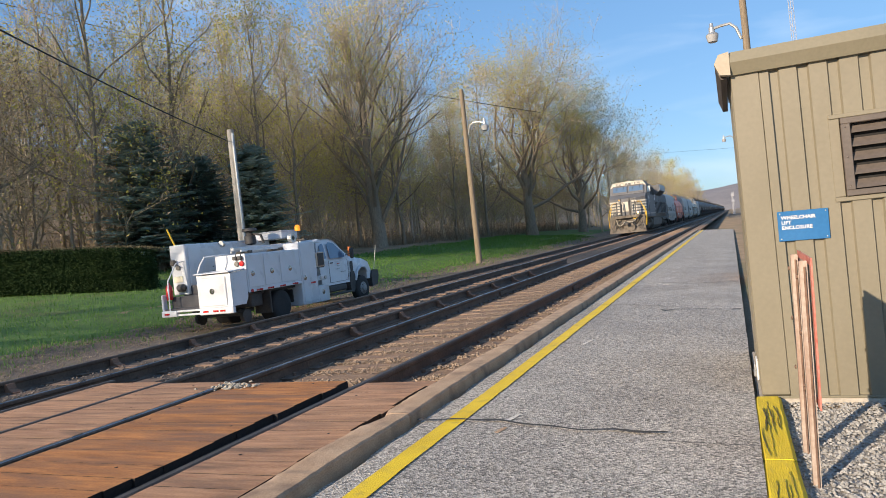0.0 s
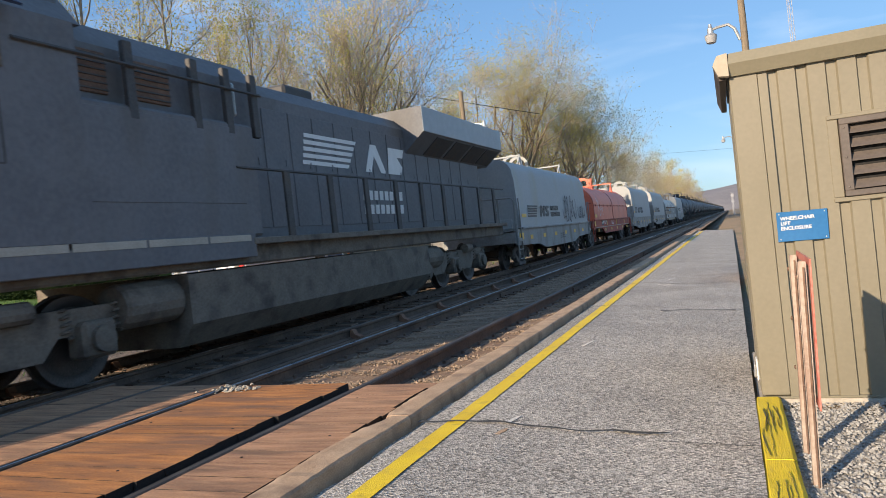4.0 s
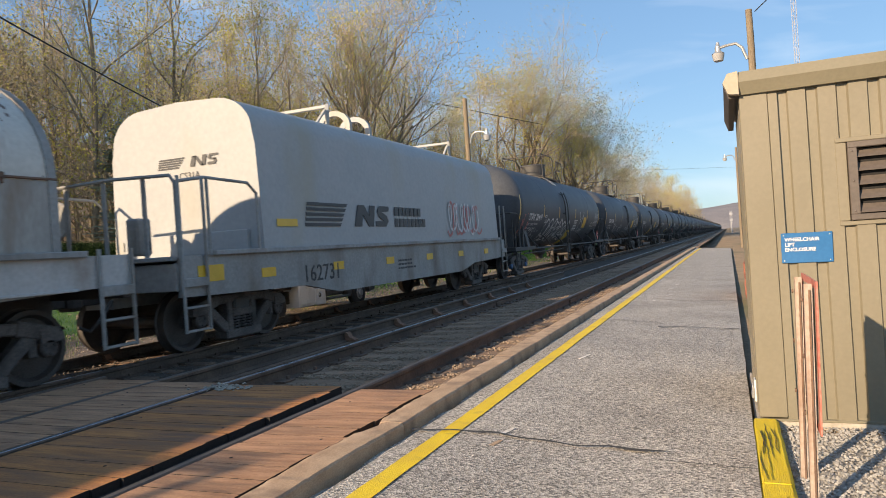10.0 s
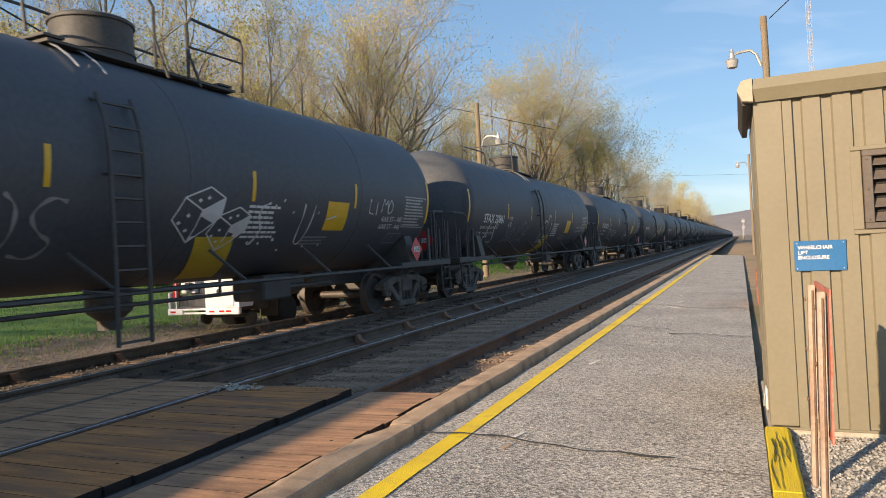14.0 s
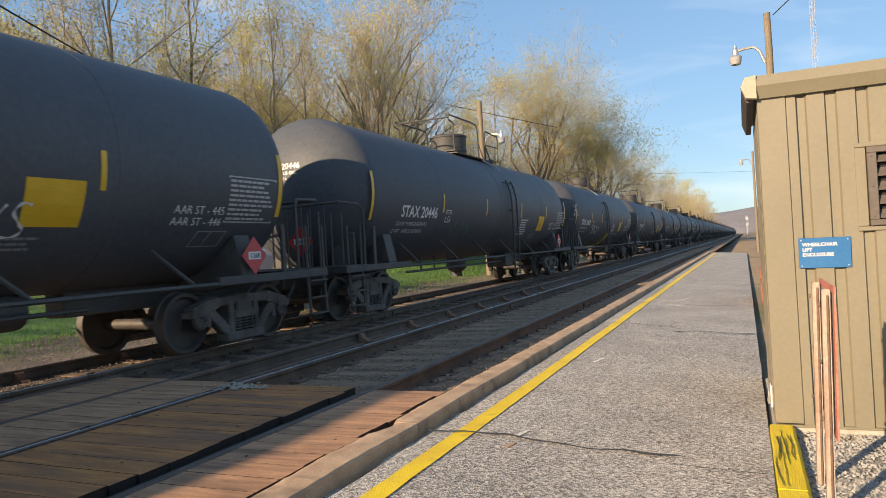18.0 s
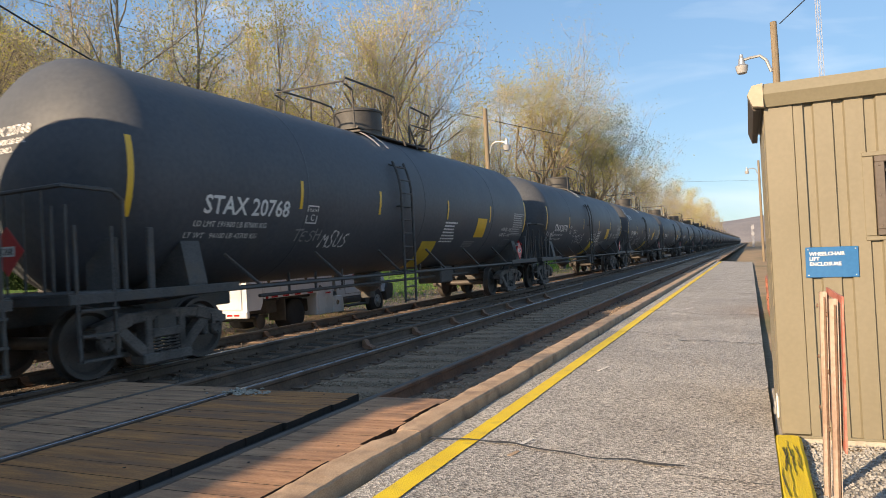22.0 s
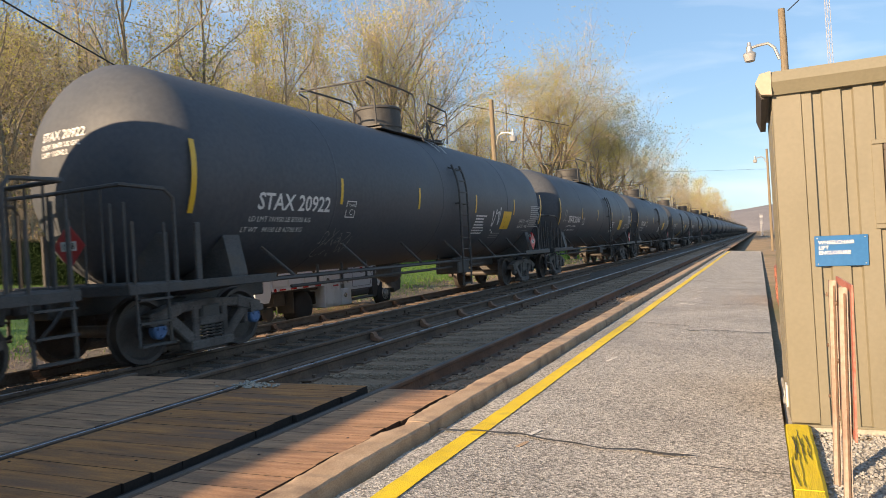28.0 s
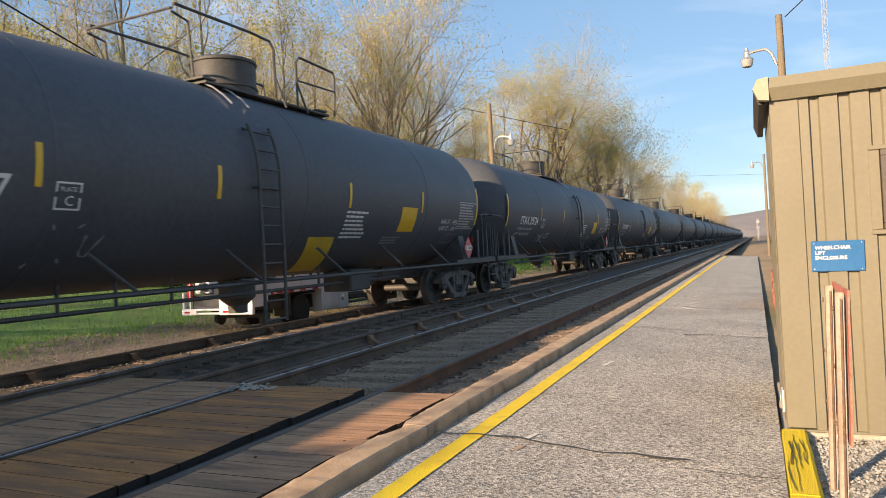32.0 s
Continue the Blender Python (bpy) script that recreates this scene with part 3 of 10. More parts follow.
    def mesh(self, name, material, smooth=False):
        me = bpy.data.meshes.new(name)
        me.from_pydata(self.v, [], self.f)
        me.materials.append(material)
        if smooth:
            me.polygons.foreach_set("use_smooth", [True] * len(me.polygons))
        bm = bmesh.new()
        bm.from_mesh(me)
        bmesh.ops.recalc_face_normals(bm, faces=bm.faces)
        bm.to_mesh(me)
        bm.free()
        if smooth:
            me.set_sharp_from_angle(angle=radians(40))
        return me


def raw_mesh(name, v, f, material, smooth=False):
    me = bpy.data.meshes.new(name)
    me.from_pydata(v, [], f)
    me.materials.append(material)
    if smooth:
        me.polygons.foreach_set("use_smooth", [True] * len(me.polygons))
    return me


def part(name, shape, material, parent=None, label="", smooth=False, at=None):
    """One mesh object, under a thing or a part."""
    me = shape.mesh(name, material, smooth) if isinstance(shape, Shape) else shape
    ob = new(name, me)
    if parent:
        ob.parent = parent
    if at is not None:
        ob.matrix_basis = at
    return tagged(ob, label)


def thing(name, label, category, group="", at=None, kind=""):
    ob = new(name)
    ob.empty_display_size = 0.2
    if at is not None:
        ob.matrix_basis = at
    return tagged(ob, label, category, group, kind)


def solid(name, shape, material, label, category, group="", kind="", smooth=False, at=None):
    return tagged(part(name, shape, material, None, "", smooth, at), label, category, group, kind)


def text_mesh(body, height, depth=0.003, shear=0.0, bold=0.0, align="LEFT"):
    """Letters as a mesh, baseline at the origin, in the xz plane facing -y."""
    cu = bpy.data.curves.new("lettering", "FONT")
    cu.body, cu.size, cu.extrude, cu.shear, cu.offset, cu.align_x = body, height * 1.4, depth, shear, bold, align
    cu.resolution_u = 2
    ob = bpy.data.objects.new("lettering", cu)
    me = bpy.data.meshes.new_from_object(ob)
    bpy.data.objects.remove(ob)
    bpy.data.curves.remove(cu)
    me.transform(Euler((radians(90), 0, 0)).to_matrix().to_4x4())
    return me


def lettering(body, height, material, parent, m, name="lettering", shear=0.0, bold=0.0, align="LEFT", label="", cache={}):
    key = (body, height, material.name, shear, bold, align)
    if key not in cache:
        me = text_mesh(body, height, 0.002, shear, bold, align)
        me.materials.clear()
        me.materials.append(material)
        cache[key] = me
    return part(name, cache[key], material, parent, label, at=m)


def box_mesh(name, s, material, bevel=0.0):
    return Shape().box((0, 0, 0), s, bevel).mesh(name, material)

# ---- ground ----
PLAT = 0.157


def plat_z(x):
    """The asphalt falls a little away from the tracks."""
    return PLAT - 0.066 * max(0.0, x - 1.55)


TRACK_N, TRACK_F = -0.7525, -4.95   # centre lines
FAR_Z = -0.08                       # rail top of the far track


def ground_z(x, y):
    """Height of the land: low ground beside the track bed, a lawn that climbs to the wood, a hillside."""
    if x > 2.2:
        return 0.0
    if x > -10.4:
        return -0.74
    if x > -11.0:
        return -0.74 + 0.2 * (-10.4 - x)
    if x > -14.0:
        return -0.62 + 0.1983 * (-11.0 - x)
    z = -0.5 + 0.095 * (-9.0 - x) if x > -36 else -0.5 + 0.095 * 27 + 0.34 * (-36 - x)
    if x < -14:
        z += 0.2 * noise.noise((x * 0.09, y * 0.09, 0.3))
    if x < -36:
        z += 1.6 * noise.noise((x * 0.03, y * 0.03, 1.7))
    return min(z, 26 + 3 * noise.noise((x * 0.01, y * 0.01, 2)))


def sheet(name, xs, ys, zf, material, label, category):
    vs = [(x, y, zf(x, y)) for y in ys for x in xs]
    n = len(xs)
    fs = [(j * n + i, j * n + i + 1, (j + 1) * n + i + 1, (j + 1) * n + i) for j in range(len(ys) - 1) for i in range(n - 1)]
    ob = new(name, raw_mesh(name, vs, fs, material, True))
    return tagged(ob, label, category, kind="structure")


gx = [-1400, -700, -400, -250, -180, -140, -110, -90, -75, -65, -56, -50, -45, -41, -38, -36] + [-36 + 1.4 * i for i in range(1, 16)] + [-14.0, -13.25, -12.5, -11.75, -11.0, -10.4, -9.3, -9.0, -8.4, -6, -4, -2, 0, 2.19, 2.21, 6, 12, 30, 80, 200, 500, 1400]
gy = [-600, -200, -80, -40, -20, -10] + [-6 + 3 * i for i in range(0, 36)] + [110, 125, 145, 170, 200, 250, 320, 420, 600, 900, 1500, 2600]
sheet("ground", gx, gy, ground_z, M_GROUND, "brown leaf litter and bare earth climbing to a wood", "ground")


BED_X = [-12.9, -12.0, -11.1, -9.6, -8.4, -7.7, -7.0, -6.4, -5.7, -4.95, -4.2, -3.6, -2.9, -2.2, -1.5, -0.75, 0, 0.5, 0.93]
BED_Z = [-0.27, -0.405, -0.60, -0.655, -0.66, -0.56, -0.32, -0.26, -0.24, -0.235, -0.24, -0.26, -0.26, -0.24, -0.17, -0.155, -0.15, -0.13, -0.12]


def bed_z(x):
    """Height of the stone bed across the tracks."""
    for xa, xb, za, zb in zip(BED_X, BED_X[1:], BED_Z, BED_Z[1:]):
        if xa <= x <= xb:
            return za + (zb - za) * (x - xa) / (xb - xa)
    return BED_Z[0]


def lawn_x(y):
    return -11.7 - 0.6 * noise.noise((0, y * 0.3, 4)) - 0.5 * noise.noise((0, y * 1.1, 7)) - max(0.0, y - 25) * 0.02


def lawn():
    ys = [-12 + 0.4 * i for i in range(0, 150)] + [48 + 1.5 * i for i in range(0, 38)]
    vs, fs = [], []
    cols = 16
    for y in ys:
        x0 = lawn_x(y)
        x1 = -28 - 1.5 * noise.noise((0, y * 0.1, 9)) + (7.0 if 36 < y < 66 else 0) + (4.0 if y >= 66 else 0)
        for i in range(cols):
            x = x0 + (x1 - x0) * (i / (cols - 1)) ** 1.4
            vs.append((x, y, ground_z(x, y) + (0.03 if 0 < i < cols - 1 else -0.03)))
    fs = [(j * cols + i, (j + 1) * cols + i, (j + 1) * cols + i + 1, j * cols + i + 1) for j in range(len(ys) - 1) for i in range(cols - 1)]
    tagged(new("lawn", raw_mesh("lawn", vs, fs, M_LAWN, True)), "bright green spring lawn beside the railway", "lawn", kind="structure")
    # blades of grass over it
    rng = random.Random(5)
    vs, fs = [], []
    for _ in range(60000):
        d = rng.random() ** 1.6
        y = 4 + d * 76
        x0 = lawn_x(y)
        x = x0 + 0.25 - (rng.random() ** 1.3) * (16 if y < 32 else 9)
        if rng.random() < 0.06:
            x = x0 + abs(rng.gauss(0, 0.7))
        z = max(ground_z(x, y), bed_z(x) if x > -12.9 else -9) + 0.02
        h = rng.uniform(0.04, 0.11) * (1 + 0.012 * y)
        w = 0.007 * (1 + 0.05 * y)
        a = rng.random() * 6.283
        dx, dy = math.cos(a) * w, math.sin(a) * w
        n = len(vs)
        vs += [(x - dx, y - dy, z), (x + dx, y + dy, z), (x + rng.uniform(-.04, .04), y + rng.uniform(-.04, .04), z + h)]
        fs.append((n, n + 1, n + 2))
    tagged(new("grass", raw_mesh("grass", vs, fs, M_GRASS)), "short green grass blades on the lawn", "grass", kind="stuff")
    # dead stalks where the lawn thins out into the gravel
    vs, fs = [], []
    for _ in range(16000):
        y = 5 + rng.random() ** 1.5 * 55
        x = lawn_x(y) + rng.gauss(0.7, 0.75)
        if x > -8.7:
            continue
        z = max(ground_z(x, y) + 0.03, bed_z(x) if x > -12.9 else -9)
        a, h = rng.random() * 6.283, rng.uniform(0.02, 0.06)
        w, ln = 0.004 * (1 + 0.06 * y), rng.uniform(0.04, 0.12)
        dx, dy = math.cos(a), math.sin(a)
        n = len(vs)
        vs += [(x - dy * w, y + dx * w, z), (x + dy * w, y - dx * w, z), (x + dx * ln, y + dy * ln, z + h)]
        fs.append((n, n + 1, n + 2))
    tagged(new("dry_grass", raw_mesh("dry_grass", vs, fs, M_DRYGRASS)), "dead straw-coloured grass between the lawn and the gravel", "grass", kind="stuff")


lawn()


def ballast():
    """Bed of stones under and between both tracks, with shoulders."""
    xs, zs = BED_X, BED_Z
    ys = [-40, -20, -10] + [-5 + 0.5 * i for i in range(0, 90)] + [42, 46, 52, 60, 75, 100, 140, 200, 300, 500, 900]
    vs = [(x, y, z + 0.02 * noise.noise((x * 2, y * 2, 0))) for y in ys for x, z in zip(xs, zs)]
    n = len(xs)
    fs = [(j * n + i, j * n + i + 1, (j + 1) * n + i + 1, (j + 1) * n + i) for j in range(len(ys) - 1) for i in range(n - 1)]
    me = raw_mesh("track_bed", vs, fs, M_BALLAST, True)
    me.materials.append(M_BALLASTDARK)
    me.materials.append(M_SHOULDER)
    me.polygons.foreach_set("material_index", [2 if xs[i] < -6.0 else 1 if xs[i] < -1.51 else 0 for j in range(len(ys) - 1) for i in range(n - 1)])
    tagged(new("track_bed", me), "brown crushed stone ballast under the tracks", "track bed", kind="structure")


ballast()


def stones(name, count, where, size, material, label, seed):
    rng = random.Random(seed)
    base = [(1, 0, -.3), (-.5, .9, -.3), (-.5, -.9, -.3), (0.2, 0.1, .8), (.7, .7, .2), (-.9, 0, .3), (.5, -.7, .3)]
    faces = [(0, 4, 6), (4, 3, 6), (4, 1, 3), (1, 5, 3), (5, 2, 3), (2, 6, 3), (2, 0, 6), (0, 1, 4), (1, 2, 5), (0, 2, 1)]
    vs, fs = [], []
    for _ in range(count):
        x, y, z = where(rng)
        s = rng.uniform(*size)
        a = rng.random() * 6.28
        ca, sa = math.cos(a), math.sin(a)
        k = len(vs)
        sx, sy, sz = s * rng.uniform(.7, 1.2), s * rng.uniform(.6, 1.1), s * rng.uniform(.5, .9)
        for px, py, pz in base:
            px, py, pz = px * sx, py * sy, pz * sz
            vs.append((x + px * ca - py * sa, y + px * sa + py * ca, z + pz))
        fs += [tuple(i + k for i in f) for f in faces]
    tagged(new(name, raw_mesh(name, vs, fs, material)), label, "stones", kind="stuff")


def bed_spot(lo, hi, near, far, z):
    def spot(rng):
        x = rng.uniform(lo, hi)
        return x, near + (rng.random() ** 1.8) * (far - near), bed_z(x) + z + rng.uniform(-0.012, 0.012)
    return spot


# ---- tracks ----
RAIL = [(-0.07, -0.17), (0.07, -0.17), (0.07, -0.158), (0.012, -0.135), (0.010, -0.055), (0.034, -0.040), (0.036, -0.012), (0.026, -0.004), (-0.026, -0.004), (-0.036, -0.012), (-0.034, -0.040), (-0.010, -0.055), (-0.012, -0.135), (-0.07, -0.158)]


def rail(x, z, name, label, top, parent=None, near=-45, far=900):
    t = thing(name, label, "rail", "running rails", pose(x, 0, z), kind="structure")
    ys = [near] + [-10 + 11.9 * i for i in range(0, 8)] + [110, 160, 240, 400, far]
    sh = Shape()
    for a, b in zip(ys, ys[1:]):
        sh.prism(RAIL, a + 0.003, b - 0.003, "y")
    part("rail_body", sh, M_RAIL, t)
    part("rail_head", Shape().prism([(-0.024, -0.006), (0.024, -0.006), (0.020, 0.0), (-0.020, 0.0)], near, far, "y"), top, t, "worn running surface")
    # bolted joint bars
    for y in ys[1:7]:
        part("joint_bar", Shape().box((0.028, y, -0.095), (0.03, 0.6, 0.075), 0.008).box((-0.028, y, -0.095), (0.03, 0.6, 0.075), 0.008), M_RAIL, t)
    return t


rail(0.0, 0.0, "rail", "rusty steel rail with a worn head on timber ties", M_RAILDULL)
rail(-1.505, 0.0, "rail", "steel rail with a shiny head on timber ties", M_RAILTOP)
rail(-4.2, FAR_Z, "rail", "steel rail with a polished head on timber ties", M_RAILTOP)
rail(-5.705, FAR_Z, "rail", "dark steel rail with a worn head on timber ties", M_RAILDULL)


def spare_rail(x, z, lo, hi):
    t = thing("spare_rail", "rusty loose rail lying between the two tracks", "rail", at=pose(x, 0, z))
    part("rail_body", Shape().prism(RAIL, lo, hi, "y"), M_RAIL, t)
    part("rail_head", Shape().prism([(-0.024, -0.006), (0.024, -0.006), (0.020, 0.0), (-0.020, 0.0)], lo, hi, "y"), M_RAILDULL, t)


def rail_clips(x, z, ys, group):
    """Stubby forged braces that hold a rail against its plate, on the side seen from the platform."""
    sh = Shape().prism([(0.03, -0.165), (0.20, -0.165), (0.20, -0.14), (0.11, -0.10), (0.075, -0.035), (0.045, -0.03), (0.03, -0.06)], -0.055, 0.055, "y")
    me = sh.mesh("rail_brace", M_CLIP)
    for y in ys:
        solid("rail_brace", me, None, "rusty forged brace against the rail", "rail brace", group, at=pose(x, y, z))


rail_clips(-5.705, FAR_Z, [4.4 + 1.62 * i for i in range(9)], "braces of the far rail")
rail_clips(-2.44, -0.005, [9.1 + 1.66 * i for i in range(7)], "braces of the loose rail")
spare_rail(-2.44, -0.005, -20, 24)
stringer = thing("timber_stringer", "long dark timber stringer under the loose rail", "timber")
for k in range(4):
    part("beam", Shape().box((-2.42, 8.3 + 4.2 * k, -0.235), (0.25, 4.19, 0.12), 0.012), M_TIE, stringer)
spare_rail(-3.36, -0.01, -20, 5.6)


TIE_Y = []


def ties():
    rng = random.Random(2)
    variants = [Shape().box((0, 0, 0), (2.55, 0.215 + 0.02 * k, 0.17), 0.015).mesh("tie", paint) for paint in (M_TIENEAR, M_TIE) for k in range(3)]
    for cx, ztop, name in ((TRACK_N, -0.149, "near_ties"), (TRACK_F, -0.150 + FAR_Z, "far_ties")):
        t = thing(name, "weathered timber ties with steel plates under the rails", "railway ties", kind="structure")
        plates, spikes = Shape(), Shape()
        y = -3.0
        while y < 75:
            if not (cx == TRACK_N and -3 < y < 5.2):
                TIE_Y.append(y) if cx == TRACK_N else None
                part("tie", variants[rng.randrange(3) + (0 if cx == TRACK_N else 3)], None, t, at=pose(cx + rng.uniform(-.06, .06), y, ztop - 0.085 + rng.uniform(-.012, .006), 0, 0, rng.uniform(-1.2, 1.2)))
                for rx in (-0.7525, 0.7525):
                    plates.box((cx + rx, y, ztop + 0.005), (0.34, 0.19, 0.018))
                    for sx in (-0.11, 0.11):
                        spikes.box((cx + rx + sx, y + 0.05, ztop + 0.03), (0.035, 0.035, 0.04), 0.005)
            y += 0.53 + rng.uniform(-.02, .02)
        part("tie_plates", plates, M_RAIL, t, "rusty steel plates")
        part("spikes", spikes, M_RAIL, t)
        far = Shape()
        while y < 400:
            far.box((cx, y, ztop - 0.085), (2.55, 0.23, 0.17))
            y += 0.53
        part("far_ties_rest", far, M_TIE, t)


# ---- platform ----
def platform():
    rng = random.Random(8)
    ys = [-12 + 0.6 * i for i in range(0, 22)] + [1.2 + 0.08 * i for i in range(0, 160)] + [14 + 0.6 * i for i in range(0, 42)] + [39.3]
    xs = [1.235, 1.29, 1.32, 1.36, 1.5, 1.55, 1.9, 2.4, 2.8, 3.022]
    vs = []
    for y in ys:
        for x in xs:
            edge = 0.025 * noise.noise((0, y * 1.7, x)) if x == 1.235 else (0.006 * noise.noise((0, y * 1.7, x)) if x > 3 else 0)
            sunk = (0.026 + 0.05 * max(0.0, noise.noise((0, y * 2.3, 6)))) * max(0.0, min(1.0, (1.35 + 0.03 * noise.noise((0, y * 6, 2)) - x) / 0.05)) if x < 1.4 else 0
            vs.append((x + edge, y, plat_z(x) - sunk + 0.006 * noise.noise((x * 1.1, y * 0.8, 0))))
    n = len(xs)
    fs = [(j * n + i, j * n + i + 1, (j + 1) * n + i + 1, (j + 1) * n + i) for j in range(len(ys) - 1) for i in range(n - 1)]
    k = len(vs)
    for y in ys:
        vs += [(1.235, y, -0.1), (3.022, y, -0.1)]
    m = len(ys)
    for j in range(m - 1):
        fs.append((j * n, (j + 1) * n, k + 2 * (j + 1), k + 2 * j))
        fs.append((j * n + n - 1, k + 2 * j + 1, k + 2 * (j + 1) + 1, (j + 1) * n + n - 1))
    fs.append(tuple(range((m - 1) * n, m * n)) + (k + 2 * m - 1, k + 2 * m - 2))
    tagged(new("platform", raw_mesh("platform", vs, fs, M_ASPHALT, False)), "worn grey asphalt station platform", "platform", kind="structure")
    # yellow safety line, a film of paint with ragged sides
    vs, fs = [], []
    y = -10.0
    while y < 38.6:
        w = 0.005 * noise.noise((y * 6, 0, 0))
        zz = PLAT + 0.006 * noise.noise((1.5 * 1.1, y * 0.8, 0)) + 0.003
        vs += [(1.482 + w, y, zz), (1.588 - w + 0.004 * noise.noise((y * 5, 3, 0)), y, zz)]
        y += 0.15
    fs = [(2 * i, 2 * i + 1, 2 * i + 3, 2 * i + 2) for i in range(len(vs) // 2 - 1)]
    tagged(new("safety_line", raw_mesh("safety_line", vs, fs, M_YELLOW)), "yellow painted safety line along the platform edge", "painted line", kind="structure")
    # short white dashes
    for x, y, a, ln, tone in ((1.822, 3.605, -12, 0.07, M_DASH), (1.828, 3.39, -14, 0.05, M_KERB), (1.793, 5.9, -12, 0.12, M_DASH), (1.925, 10.75, -50, 0.07, M_DASH), (2.036, 10.67, -60, 0.06, M_DASH), (2.033, 11.67, -20, 0.12, M_DASH), (1.978, 12.91, -20, 0.12, M_DASH), (2.008, 13.9, -10, 0.12, M_DASH), (2.062, 16.67, -10, 0.10, M_DASH), (2.142, 19.57, 0, 0.10, M_DASH), (2.231, 20.27, 0, 0.12, M_DASH), (2.857, 22.74, -60, 0.15, M_DASH)):
        sh = Shape().prism([(-0.012, -ln), (0.010, -ln * 0.9), (0.013, ln * 0.2), (0.008, ln), (-0.010, ln * 0.95), (-0.014, -ln * 0.1)], 0, 0.0012, "z")
        solid("paint_mark", sh, tone, "short worn paint dash on the asphalt", "paint mark", "platform paint marks", at=pose(x, y, plat_z(x) + 0.006 * noise.noise((x * 1.1, y * 0.8, 0)) + 0.003, 0, 3.8, a))
    # sealed cracks across the asphalt

    def crack(y0, x0, x1, amp, width, seed):
        pts = []
        for i in range(31):
            u = i / 30
            x = x0 + (x1 - x0) * u
            pts.append((x, y0 + amp * (noise.noise((x * 1.5, seed, 0)) + 0.3 * noise.noise((x * 7, seed, 5)))))
        v2, f2 = [], []
        for i, (x, y) in enumerate(pts):
            w = width * (0.5 + 0.9 * abs(noise.noise((x * 5, seed, 2))))
            z = plat_z(x) + 0.011
            v2 += [(x, y - w, z), (x, y + w, z)]
        f2 = [(2 * i, 2 * i + 2, 2 * i + 3, 2 * i + 1) for i in range(30)]
        tagged(new("crack", raw_mesh("crack", v2, f2, M_CRACK)), "dark crack running across the asphalt", "crack", "platform cracks", kind="structure")

    crack(3.50, 1.32, 2.62, 0.12, 0.017, 1.3)
    crack(3.40, 2.60, 3.0, 0.05, 0.006, 2.1)
    crack(8.25, 1.30, 2.2, 0.2, 0.016, 6.0)
    crack(8.0, 2.2, 3.0, 0.25, 0.026, 6.6)
    crack(10.9, 1.3, 3.0, 0.25, 0.022, 8.0)
    crack(15.5, 1.6, 3.0, 0.3, 0.03, 9.0)
    crack(20.5, 1.3, 3.0, 0.3, 0.05, 11.0)
    crack(30.0, 1.3, 3.0, 0.3, 0.03, 14.0)


def kerb():
    t = thing("platform_kerb", "weathered timber kerb beams along the platform edge", "kerb", kind="structure")
    rng = random.Random(4)
    y = -6.0
    while y < 39:
        ln = rng.choice((2.4, 2.7, 3.0, 2.1))
        if y < 3.45 < y + ln:
            ln = 3.45 - y
        sh = Shape()
        n = int(ln / 0.045)
        for i in range(n + 1):
            yy = y + 0.004 + (ln - 0.008) * i / n
            worn = 0.018 * noise.noise((yy * 3.4, 1, 0)) + 0.012 * noise.noise((yy * 13, 1, 4)) + 0.05 * max(0.0, 1 - abs(yy - 3.38) / 0.16)
            chip = 0.010 * noise.noise((yy * 17, 5, 0)) + 0.03 * max(0.0, noise.noise((yy * 2.1, 8, 3)) - 0.25)
            bow = 0.010 * noise.noise((yy * 1.3, 7, 0)) + 0.004 * noise.noise((yy * 14, 9, 0))
            x0, x1, zt = 1.100 + worn, 1.287 + bow, PLAT + 0.056 + 0.008 * noise.noise((yy * 1.6, 2, 0)) + 0.003 * noise.noise((yy * 15, 3, 0))
            ring = [(x0 - 0.02, -0.2), (x0 - 0.005, zt - 0.035 - abs(chip)), (x0 + 0.014 + abs(chip), zt - 0.006), (x0 + 0.05, zt), (x1 - 0.05, zt), (x1 - 0.009 - abs(chip) * 0.5, zt - 0.002), (x1, zt - 0.012 - abs(chip) * 0.6), (x1 + 0.004 * noise.noise((yy * 9, 4, 1)), -0.2)]
            sh.v += [(px, yy, pz) for px, pz in ring]
        for i in range(n):
            for q in range(8):
                r = (q + 1) % 8
                sh.f.append((i * 8 + q, i * 8 + r, (i + 1) * 8 + r, (i + 1) * 8 + q))
        sh.f += [tuple(range(8)), tuple(range(n * 8, n * 8 + 8))[::-1]]
        part("beam", sh, M_KERB, t)
        y += ln


